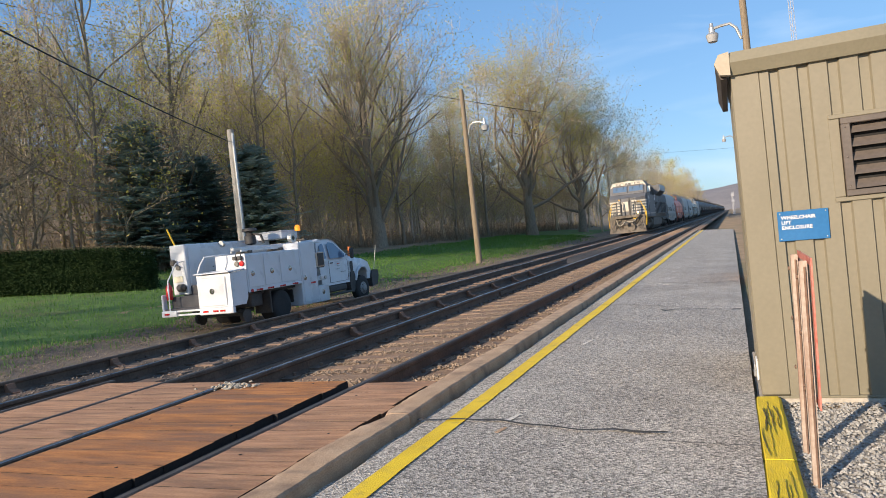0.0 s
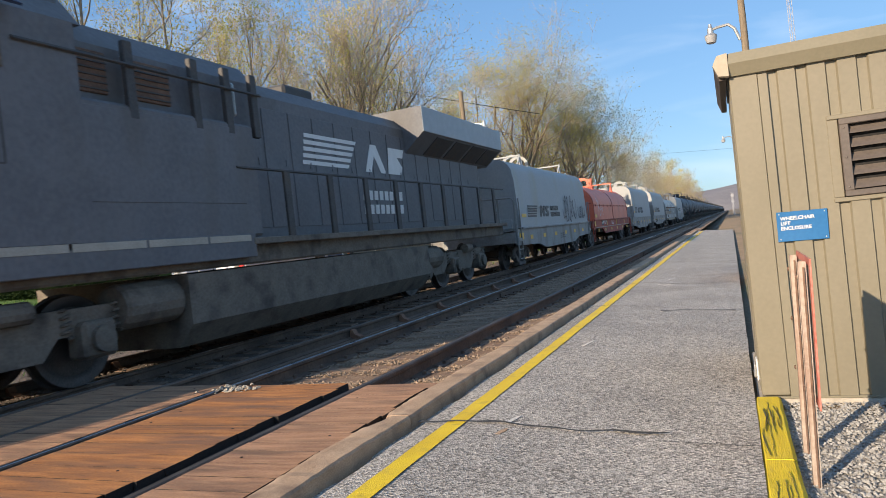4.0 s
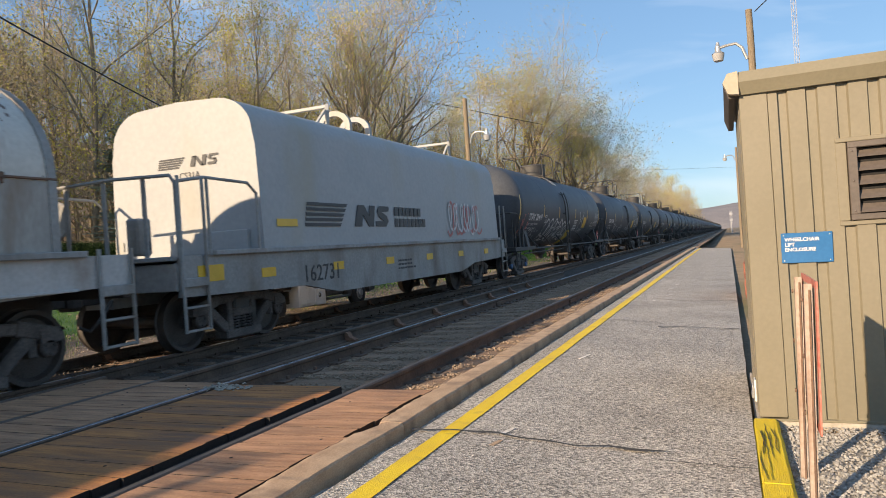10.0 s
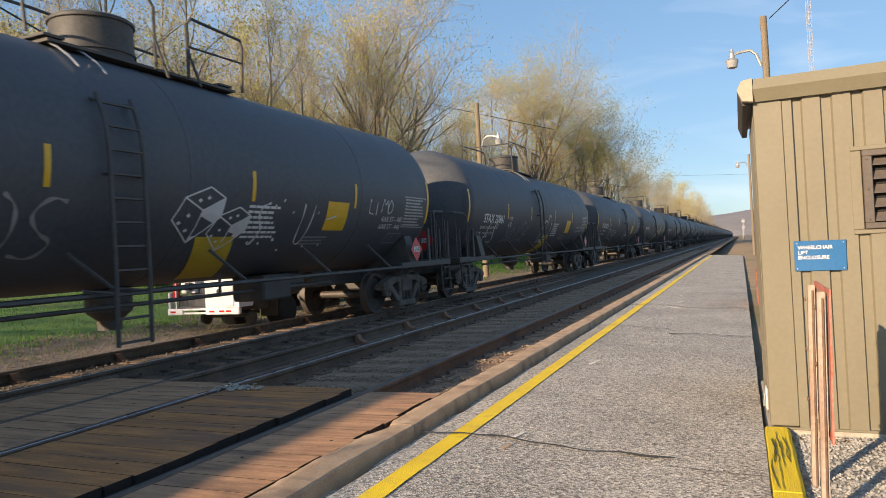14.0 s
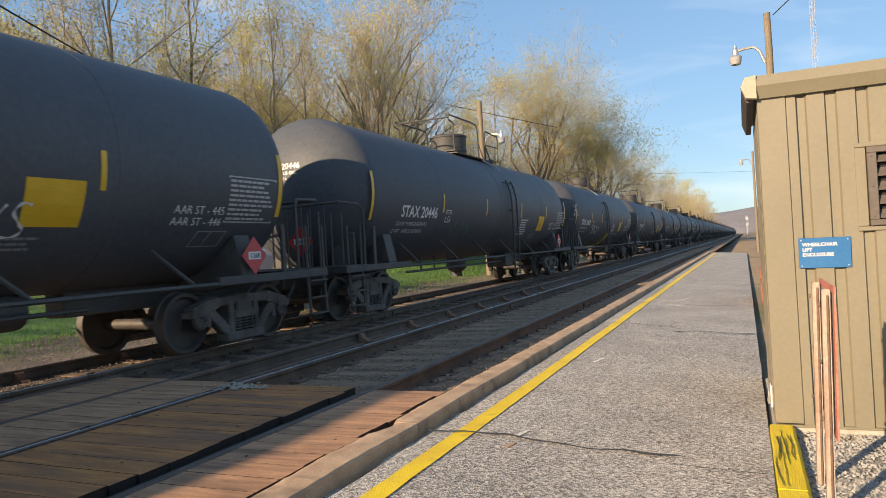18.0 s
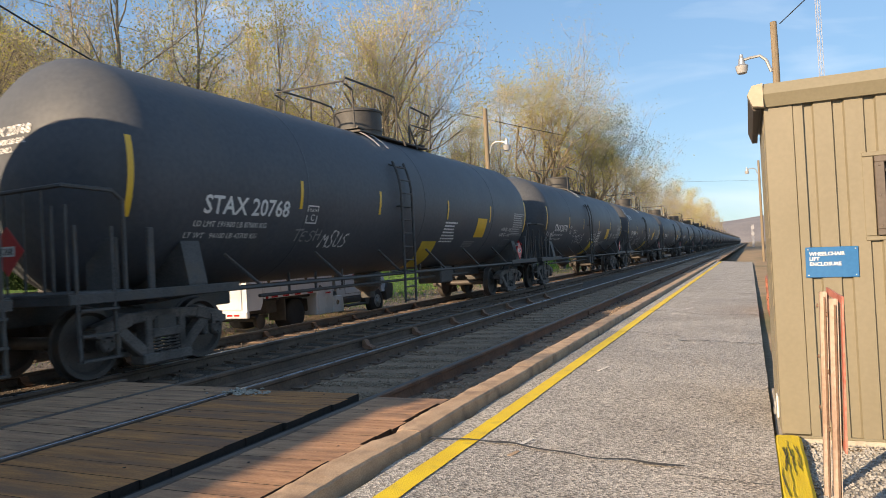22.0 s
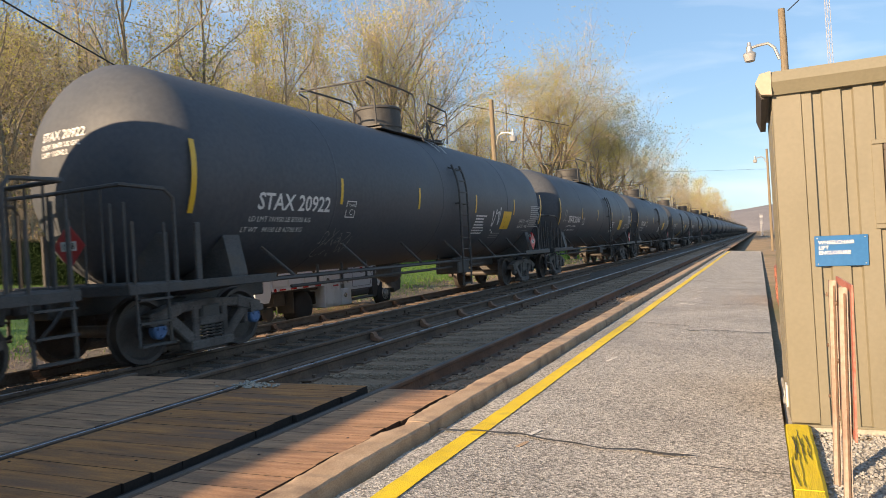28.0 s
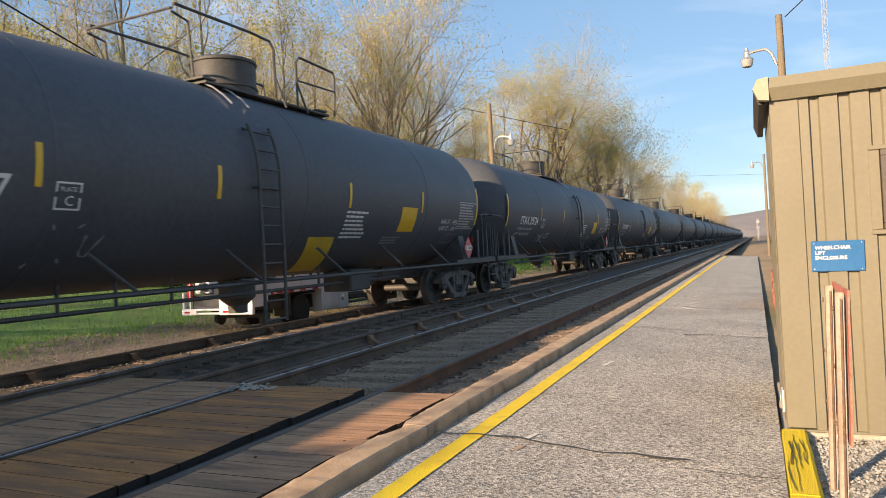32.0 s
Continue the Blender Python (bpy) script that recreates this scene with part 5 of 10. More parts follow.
# ---- trees and hedge ----
def grow(seed, height, trunk_r, levels=4, spread=0.55, fork=(3, 4), trunk_bare=0.3, lift=0.25, leaf=(0.10, 0.2), leaves=2, twist=0.25, shrink=0.62, limbs=9, trunk_frac=0.9, limb_len=0.40, taper=0.88, rise=0.45, limb_r=1.0, puff=0.16, thin=0.0065):
    """Trunk and limbs, twigs, and small leaf flakes at the twig ends, as three shapes."""
    rng = random.Random(seed)
    wood, twigs, foliage = Shape(), Shape(), Shape()

    def leafy(p, n):
        for _ in range(n):
            q = p + Vector((rng.gauss(0, 1), rng.gauss(0, 1), rng.gauss(0, 1))) * puff
            s = rng.uniform(*leaf)
            a = Vector((rng.gauss(0, 1), rng.gauss(0, 1), rng.gauss(0, 1))).normalized() * s
            b = a.orthogonal().normalized() * s * 0.6
            k = len(foliage.v)
            foliage.v += [tuple(q - a), tuple(q + b * 1.6), tuple(q + a)]
            foliage.f.append((k, k + 1, k + 2))

    def branch(p, d, length, r, level):
        segs = 4 if level < 2 else (2 if level < levels else 1)
        pts, rs = [p], [r]
        q, dd = p.copy(), d.copy()
        for i in range(segs):
            dd = (dd + Vector((rng.gauss(0, twist), rng.gauss(0, twist), rng.gauss(0, twist) + lift * 0.35))).normalized()
            q = q + dd * (length / segs)
            pts.append(q.copy())
            rs.append(max(thin, r * (1 - 0.55 * (i + 1) / segs)))
        if level >= levels:
            # a twig is a slim three-sided spike
            e = dd.orthogonal().normalized() * rs[0]
            f = dd.cross(e)
            k = len(twigs.v)
            twigs.v += [tuple(p + e), tuple(p - e * 0.5 + f * 0.87), tuple(p - e * 0.5 - f * 0.87), tuple(pts[-1])]
            twigs.f += [(k, k + 1, k + 3), (k + 1, k + 2, k + 3), (k + 2, k, k + 3)]
            leafy(pts[-1], leaves)
            return
        (wood if level < 3 and r > 0.02 else twigs).tube(pts, rs, 6 if level < 2 else 3, caps=False)
        for k in range(rng.randint(*fork)):
            u = rng.uniform(0.3, 1.0)
            i = min(segs - 1, int(u * segs))
            base = pts[i].lerp(pts[i + 1], u * segs - i)
            ax = Vector((rng.gauss(0, 1), rng.gauss(0, 1), rng.gauss(0, 1)))
            ax = (ax - dd * ax.dot(dd)).normalized()
            nd = (dd * (1 - spread * rng.uniform(0.5, 1.0)) + ax * spread * rng.uniform(0.7, 1.2) + Vector((0, 0, lift * 0.4))).normalized()
            branch(base, nd, length * shrink * rng.uniform(0.75, 1.15), max(thin, rs[i] * 0.52), level + 1)

    pts, rs = [], []
    lean = Vector((rng.gauss(0, 0.03), rng.gauss(0, 0.03), 1))
    q = Vector((0, 0, -0.3))
    steps = 9
    for i in range(steps + 1):
        pts.append(q.copy())
        f = i / steps
        rs.append(trunk_r * (1.3 if i == 0 else 1.0 - taper * f))
        q = q + (lean + Vector((rng.gauss(0, 0.05), rng.gauss(0, 0.05), 0))) * (height * trunk_frac / steps)
    wood.tube(pts, rs, 10, caps=False)
    for k in range(limbs):
        u = trunk_bare + (1 - trunk_bare) * ((k + rng.random()) / limbs)
        i = min(steps - 1, int(u * steps))
        base = pts[i].lerp(pts[i + 1], u * steps - i)
        a = k * 2.4 + rng.uniform(-0.5, 0.5)
        out = Vector((math.cos(a), math.sin(a), rng.uniform(rise, rise + 0.65) + u * 0.8)).normalized()
        branch(base, out, height * (limb_len - 0.22 * u * (trunk_frac > 0.5)) * rng.uniform(0.8, 1.2), rs[i] * 0.5 * limb_r, 1)
    return wood, twigs, foliage


def tree_kind(name, seed, bark, bud, twig=None, **kw):
    w, g, l = grow(seed, **kw)
    return (raw_mesh(name + "_trunk", w.v, w.f, bark, True), raw_mesh(name + "_twigs", g.v, g.f, twig or bark, True), raw_mesh(name + "_crown", l.v, l.f, bud))


def plant(kind, x, y, scale, turn, label, group, name="tree", sink=0.0):
    t = thing(name, label, "tree", group, Matrix.Translation((x, y, ground_z(x, y) - sink)) @ Matrix.Rotation(turn, 4, "Z") @ Matrix.Scale(scale, 4))
    part("trunk", kind[0], None, t)
    if len(kind) > 2:
        tagged(part("branchwork", kind[1], None, t), kind="stuff")
    part("crown", kind[-1], None, t)
    return t


FOREST = [
    tree_kind("slim_tree", 11, M_BARKDARK, M_BUD, M_BARK, height=20, trunk_r=0.17, levels=4, spread=0.5, trunk_bare=0.2, limbs=17, lift=0.3, leaves=2, leaf=(0.05, 0.10), fork=(3, 5), puff=0.3, limb_len=0.31, rise=0.7, twist=0.17),
    tree_kind("slim_tree", 12, M_BARKDARK, M_BUDRED, M_BARK, height=22, trunk_r=0.19, levels=4, spread=0.45, trunk_bare=0.25, limbs=17, lift=0.35, leaves=1, leaf=(0.045, 0.085), fork=(3, 5), puff=0.3, limb_len=0.31, rise=0.7, twist=0.17),
    tree_kind("slim_tree", 13, M_BARKPALE, M_BUDRED, M_BARK, height=19, trunk_r=0.11, levels=4, spread=0.5, trunk_bare=0.3, limbs=13, lift=0.45, leaves=1, leaf=(0.045, 0.085), fork=(3, 5), puff=0.3, limb_len=0.31, rise=0.7, twist=0.17),
    tree_kind("slim_tree", 14, M_BARKDARK, M_OLIVE, M_BARK, height=21, trunk_r=0.16, levels=4, spread=0.6, trunk_bare=0.15, limbs=16, lift=0.25, leaves=2, leaf=(0.05, 0.10), fork=(3, 5), puff=0.3, limb_len=0.31, rise=0.7, twist=0.17),
    tree_kind("pole_tree", 15, M_BARKPALE, M_BUD, M_BARK, height=18, trunk_r=0.085, levels=3, spread=0.5, trunk_bare=0.3, limbs=14, lift=0.4, leaves=2, leaf=(0.045, 0.085), fork=(3, 5), puff=0.3, limb_len=0.2, rise=0.6, twist=0.16),
    tree_kind("pole_tree", 18, M_BARKDARK, M_BUDRED, M_BARK, height=16, trunk_r=0.075, levels=3, spread=0.5, trunk_bare=0.25, limbs=13, lift=0.4, leaves=1, leaf=(0.045, 0.085), fork=(3, 5), puff=0.3, limb_len=0.22, rise=0.6, twist=0.16),
]
LIGHT = [
    tree_kind("thin_tree", 16, M_BARK, M_RUSSET, height=17, trunk_r=0.15, levels=4, spread=0.55, trunk_bare=0.1, limbs=16, lift=0.3, leaves=1, leaf=(0.08, 0.15), thin=0.008, puff=0.35, fork=(3, 4)),
    tree_kind("thin_tree", 17, M_BARK, M_BUD, height=18, trunk_r=0.15, levels=4, spread=0.55, trunk_bare=0.1, limbs=14, lift=0.35, leaves=2, leaf=(0.08, 0.15), thin=0.008, puff=0.35, fork=(3, 4)),
]
# leafy young growth that fills the wood's lower half
THICKET = [
    tree_kind("thicket_tree", 23, M_BARK, M_BUD, height=9.5, trunk_r=0.08, levels=3, spread=0.65, trunk_bare=0.04, limbs=20, lift=0.3, leaves=4, leaf=(0.05, 0.10), puff=0.45, fork=(4, 6), limb_len=0.38),
    tree_kind("thicket_tree", 24, M_BARK, M_BRUSH, height=8.5, trunk_r=0.07, levels=3, spread=0.7, trunk_bare=0.04, limbs=20, lift=0.25, leaves=3, leaf=(0.05, 0.10), puff=0.45, fork=(4, 6), limb_len=0.40),
    tree_kind("thicket_tree", 25, M_BARK, M_OLIVE, height=10, trunk_r=0.08, levels=3, spread=0.6, trunk_bare=0.05, limbs=20, lift=0.35, leaves=4, leaf=(0.05, 0.10), puff=0.45, fork=(4, 6), limb_len=0.38),
]
SAPLING = [
    tree_kind("sapling", 21, M_BARK, M_BUD, height=6, trunk_r=0.05, levels=3, spread=0.6, trunk_bare=0.08, limbs=13, lift=0.3, leaves=2, leaf=(0.04, 0.08)),
    tree_kind("sapling", 22, M_BARK, M_BRUSH, height=5, trunk_r=0.045, levels=3, spread=0.7, trunk_bare=0.05, limbs=14, lift=0.2, leaves=2, leaf=(0.04, 0.08)),
]


def conifer_kind(seed, height, width):
    rng = random.Random(seed)
    wood, leaf = Shape(), Shape()
    wood.tube([(0, 0, -0.3), (0, 0, height * 0.5), (0, 0, height)], [height * 0.018, height * 0.011, 0.01], 8, caps=False)
    z = height * 0.08
    while z < height * 0.98:
        u = z / height
        reach = width * (1 - u) ** 0.58 * rng.uniform(0.75, 1.1) + 0.10
        for k in range(17):
            a = k * 0.37 + rng.uniform(-0.3, 0.3)
            ln = reach * rng.uniform(0.5, 1.1) * (0.86 + 0.22 * math.sin(a * 2 + seed + 3 * u))
            d = Vector((math.cos(a), math.sin(a), -0.12 + 0.5 * u))
            p = Vector((0, 0, z + rng.uniform(-.1, .1)))
            tip = p + d * ln
            wood.tube([tuple(p), tuple(tip)], [0.02, 0.005], 3, caps=False)
            n = max(4, int(ln * 10))
            for i in range(n):
                f = (i + 1) / n
                q = p.lerp(tip, f)
                for s in (-1, 1):
                    side = Vector((-math.sin(a), math.cos(a), 0)) * s
                    e = (side + d * 0.7 + Vector((0, 0, rng.uniform(-0.35, 0.15)))).normalized() * (0.46 * (1.15 - 0.5 * f)) * rng.uniform(0.6, 1.2)
                    w = Vector((0, 0, 1)).cross(e).normalized() * 0.07 + Vector((0, 0, rng.uniform(-.03, .03)))
                    k2 = len(leaf.v)
                    leaf.v += [tuple(q - w), tuple(q + w), tuple(q + e + w * 0.4), tuple(q + e - w * 0.4)]
                    leaf.f.append((k2, k2 + 1, k2 + 2, k2 + 3))
        z += height * 0.028
    return (raw_mesh("conifer_trunk", wood.v, wood.f, M_BARK, True), raw_mesh("conifer_crown", leaf.v, leaf.f, M_NEEDLE))


CONIFER = [conifer_kind(31, 8.2, 4.1), conifer_kind(32, 7.0, 4.0)]

# two large old trees at the far end of the lawn
BROAD = tree_kind("broad_tree", 41, M_BARKDARK, M_BUD, M_BARK, height=19, trunk_r=0.50, levels=5, spread=0.5, trunk_bare=0.12, limbs=20, lift=0.22, leaves=2, leaf=(0.05, 0.095), thin=0.008, shrink=0.66, fork=(3, 5), trunk_frac=0.66, limb_len=0.44, taper=0.75, rise=0.6, limb_r=0.8, puff=0.25, twist=0.16)
OPEN = tree_kind("open_tree", 44, M_BARKDARK, M_BUD, M_BARK, height=18, trunk_r=0.62, levels=5, spread=0.55, trunk_bare=0.30, limbs=12, lift=0.22, leaves=8, leaf=(0.06, 0.115), thin=0.010, shrink=0.66, fork=(3, 5), trunk_frac=0.46, limb_len=0.46, taper=0.55, rise=0.5, limb_r=0.85, puff=0.4)
plant(BROAD, -24.0, 51, 1.2, 0.4, "large bare-branched tree with fresh yellow-green buds", "lawn trees")
plant(OPEN, -19.9, 83.8, 1.22, 1.0, "broad spreading tree with thin young green leaves", "lawn trees")

plant(OPEN, -15.4, 93.0, 0.98, 3.9, "broad spreading tree with thin young green leaves", "lawn trees")

rng_w = random.Random(77)


def wood_edge(y):
    """x of the wood's front edge."""
    if y < 26:
        return -30.0
    if y < 66:
        return -27.0
    return -24.0 + max(0.0, (y - 80) * 0.07)


def forest():
    n = 0
    for row, (depth, step) in enumerate(((0.0, 5.2), (4.5, 6.0), (10, 7.0), (18, 9.0))):
        y = 7.0 + row
        while y < 150:
            x = wood_edge(y) - depth + rng_w.uniform(-1.6, 1.6)
            if not (math.hypot(x + 24, y - 51) < 4.5 or math.hypot(x + 19.9, y - 83.8) < 6 or math.hypot(x + 14.9, y - 92) < 5):
                k = FOREST[rng_w.randrange(4)] if row < 3 and 0 < y < 100 else LIGHT[rng_w.randrange(2)]
                plant(k, x, y, rng_w.uniform(0.8, 1.2), rng_w.random() * 6.28, rng_w.choice(("slim bare tree with a haze of spring buds", "tall thin tree just coming into leaf")), "woodland trees", sink=0.1)
                n += 1
            y += step * rng_w.uniform(0.75, 1.3) * (1.0 if y < 70 else 1.6)
    for i in range(70):
        y = 10 + i * 1.35 + rng_w.uniform(-1, 1)
        x = wood_edge(y) - 1.0 - rng_w.random() * 16
        plant(FOREST[4 + i % 2], x, y, rng_w.uniform(0.75, 1.2), rng_w.random() * 6.28, "straight thin pole tree in the wood", "woodland trees", sink=0.1)
    for i in range(90):
        y = -4 + i * 1.3 + rng_w.uniform(-1, 1)
        x = wood_edge(y) + rng_w.uniform(-7.0, 1.0)
        plant(SAPLING[rng_w.randrange(2)], x, y, rng_w.uniform(0.7, 1.3), rng_w.random() * 6.28, "thin leafy sapling at the edge of the wood", "saplings", "sapling")


forest()
for row, (depth, step) in enumerate(((1.2, 2.5), (6.0, 3.6), (13.0, 5.0))):
    y = 15.0 + row
    while y < (120, 95, 62)[row]:
        x = wood_edge(y) - depth + rng_w.uniform(-1.3, 1.3)
        if math.hypot(x + 24, y - 51) > 2.5 and math.hypot(x + 19.9, y - 83.8) > 3:
            plant(THICKET[rng_w.choice((0, 1, 2, 1, 2))], x, y, rng_w.uniform(0.85, 1.45), rng_w.random() * 6.28, "young tangled tree with small new leaves in the wood", "young woodland trees", sink=0.1)
        y += step * rng_w.uniform(0.8, 1.3)
for i in range(80):
    x, y = rng_w.uniform(-95, -50), rng_w.uniform(25, 150)
    plant(THICKET[i % 3], x, y, rng_w.uniform(1.2, 1.9), rng_w.random() * 6.28, "young tangled tree on the wooded hillside", "hillside trees", sink=0.2)
for x, y, s, k in ((-26.6, 29.0, 1.0, 0), (-28.4, 34.5, 1.0, 1), (-22.9, 34.0, 1.0, 1), (-26.0, 33.0, 0.8, 0)):
    plant(CONIFER[k], x, y, s, rng_w.random() * 6.28, "dark blue-green spruce at the edge of the wood", "spruces", "spruce")
# unseen trees, added beyond the view to cast shade over the lawn
for x, y, sc, k in ((-20.5, -5.5, 0.62, 0), (-23.5, -8.5, 0.75, 1), (-26.0, -5.0, 0.75, 0), (-28.5, -9.5, 0.8, 1), (-37.0, -5.0, 1.25, 1), (-38.0, 3.0, 1.1, 0)):
    plant(CONIFER[k], x, y, sc, x, "unseen spruce added to shade the lawn", "spruces", "spruce")
for x, y, sc, k in ((-19.4, -3.5, 0.75, 0), (-21.0, -8.0, 0.8, 1), (-23.2, -2.5, 0.8, 0), (-25.8, -9.0, 0.85, 1)):
    plant(LIGHT[k], x, y, sc, x, "unseen bare tree added to shade the lawn", "lawn trees")
# the lighter line of trees further along the tracks
for i in range(34):
    y = 100 + i * 7.5
    for q in range(2):
        plant(LIGHT[(i + q) % 2], -13.5 + max(0, (y - 100)) * 0.012 - q * 6 + rng_w.uniform(-1.5, 1.5), y + rng_w.uniform(-3, 3), rng_w.uniform(0.7, 0.98), rng_w.random() * 6.28, "bare russet tree along the railway", "trackside trees")


def brush():
    """Tangle of thin dry stems and fallen leaves at the wood's foot."""
    rng = random.Random(9)
    vs, fs = [], []
    for _ in range(26000):
        y = -6 + rng.random() ** 1.3 * 130
        x = wood_edge(y) + 2.0 - rng.random() ** 1.2 * 16
        z = ground_z(x, y)
        h = rng.uniform(0.3, 1.7)
        a = rng.random() * 6.28
        w = rng.uniform(0.006, 0.016) * (1 + 0.01 * y)
        dx, dy = math.cos(a) * w, math.sin(a) * w
        tx, ty = rng.gauss(0, 0.35) * h, rng.gauss(0, 0.35) * h
        k = len(vs)
        vs += [(x - dx, y - dy, z), (x + dx, y + dy, z), (x + tx, y + ty, z + h)]
        fs.append((k, k + 1, k + 2))
    tagged(new("brush", raw_mesh("brush", vs, fs, M_BRUSH)), "tangled dry brown stems under the trees", "undergrowth", kind="stuff")


brush()


def hedge():
    rng = random.Random(6)
    t = thing("hedge", "long clipped dark green hedge with a browned top", "hedge")
    # a rounded box, from its end near the service pole to beyond the view
    a, b = Vector((-18.35, 21.13, 0)), Vector((-33.0, 12.0, 0))
    along = (b - a).normalized()
    across = Vector((-along.y, along.x, 0))
    if across.y < 0:
        across = -across
    vs, fs, vt, ft = [], [], [], []
    length = (b - a).length
    core = Shape()
    for i in range(0, 13):
        p = a + along * (length * i / 12)
        z = ground_z(p.x, p.y)
        w = 1.25 if i > 0 else 0.40
        h = 1.6 if i > 0 else 1.30
        for s, zz in ((-w * 0.82, 0.05), (-w * 1.0, 0.6), (-w * 0.98, h * 0.93), (0, h * 0.98), (w * 0.98, h * 0.93), (w * 0.82, 0.05)):
            q = p + across * s
            core.v.append((q.x, q.y, z + zz))
    for i in range(12):
        for k in range(6):
            core.f.append((i * 6 + k, i * 6 + (k + 1) % 6, (i + 1) * 6 + (k + 1) % 6, (i + 1) * 6 + k))
    core.f += [tuple(range(6)), tuple(range(72, 78))]
    part("inner_mass", core, M_HEDGE, t)
    for _ in range(64000):
        u = rng.random() ** 1.2
        p = a + along * (u * length + rng.uniform(-0.35, 0))
        z = ground_z(p.x, p.y)
        end = math.sqrt(max(0.04, 1 - max(0.0, 1 - (u * length + 0.15) / 1.35) ** 2))
        if rng.random() < 0.62:
            zz = rng.random() * 1.62 * (0.86 + 0.14 * end)
            s = -(1.06 + 0.16 * zz / 1.6) * end * 1.15 + rng.gauss(0, 0.05)
            top = False
        else:
            s = rng.uniform(-1.3, 1.3) * end
            zz = 1.62 * (0.86 + 0.14 * end) + rng.gauss(0, 0.035)
            top = True
        q = p + across * s
        c = Vector((q.x, q.y, z + zz + 0.03))
        e = Vector((rng.gauss(0, 1), rng.gauss(0, 1), rng.gauss(0, 1))).normalized() * rng.uniform(0.022, 0.055)
        f = e.orthogonal().normalized() * 0.022
        tv, tf = (vt, ft) if top else (vs, fs)
        k = len(tv)
        tv += [tuple(c - e), tuple(c + f), tuple(c + e), tuple(c - f)]
        tf.append((k, k + 1, k + 2, k + 3))
    part("side_leaves", raw_mesh("side_leaves", vs, fs, M_HEDGE), None, t)
    part("top_leaves", raw_mesh("top_leaves", vt, ft, M_HEDGETOP), None, t, "browned clipped top")


hedge()


def far_hill():
    vs, fs = [], []
    n = 60
    for i in range(n + 1):
        x = -900 + 2200 * i / n
        h = 52 + 14 * math.sin(x * 0.004 + 0.6) + 5 * noise.noise((x * 0.01, 0, 0))
        vs += [(x, 1550, -8), (x, 1700, h * 0.62), (x, 1900, h)]
    for i in range(n):
        fs += [(3 * i, 3 * i + 3, 3 * i + 4, 3 * i + 1), (3 * i + 1, 3 * i + 4, 3 * i + 5, 3 * i + 2)]
    tagged(new("backdrop_hill", raw_mesh("backdrop_hill", vs, fs, M_HILL, True)), "hazy wooded ridge on the horizon", "hill", kind="structure")


far_hill()

# ---- rolling stock ----
# Local frame of a car: x across (the platform side is +x), y from its leading coupler to its trailing one, z up from the rail head.
SPEED = 14.658
TRAIN = []      # (thing, y of its leading end at the start)
WHEELSETS = []  # (wheelset, local y, axle height)


def side_frame():
    """Cast side frame of a freight truck, with window openings, in the yz plane."""
    sh = Shape()

    def bar(a, b, w, d):
        v = Vector((0, b[0] - a[0], b[1] - a[1]))
        ang = math.atan2(v.z, v.y)
        sh.box((0, 0, 0), (d, v.length + w * 0.6, w), 0.018, Matrix.Translation((0, (a[0] + b[0]) / 2, (a[1] + b[1]) / 2)) @ Matrix.Rotation(ang, 4, "X"))
    for s in (-1, 1):
        bar((0, 0.735), (s * 0.60, 0.70), 0.13, 0.17)
        bar((s * 0.58, 0.70), (s * 0.97, 0.60), 0.17, 0.19)
        bar((s * 0.70, 0.60), (s * 0.27, 0.22), 0.15, 0.16)
        bar((s * 0.27, 0.70), (s * 0.27, 0.24), 0.12, 0.18)
        bar((s * 0.72, 0.55), (s * 0.72, 0.40), 0.09, 0.15)
        sh.prism([(s * 0.78, 0.66), (s * 1.06, 0.62), (s * 1.06, 0.54), (s * 0.99, 0.52), (s * 0.79, 0.52)], -0.11, 0.11, "x")
    bar((-0.36, 0.195), (0.36, 0.195), 0.13, 0.24)
    bar((-0.20, 0.50), (0.20, 0.50), 0.12, 0.22)
    return sh


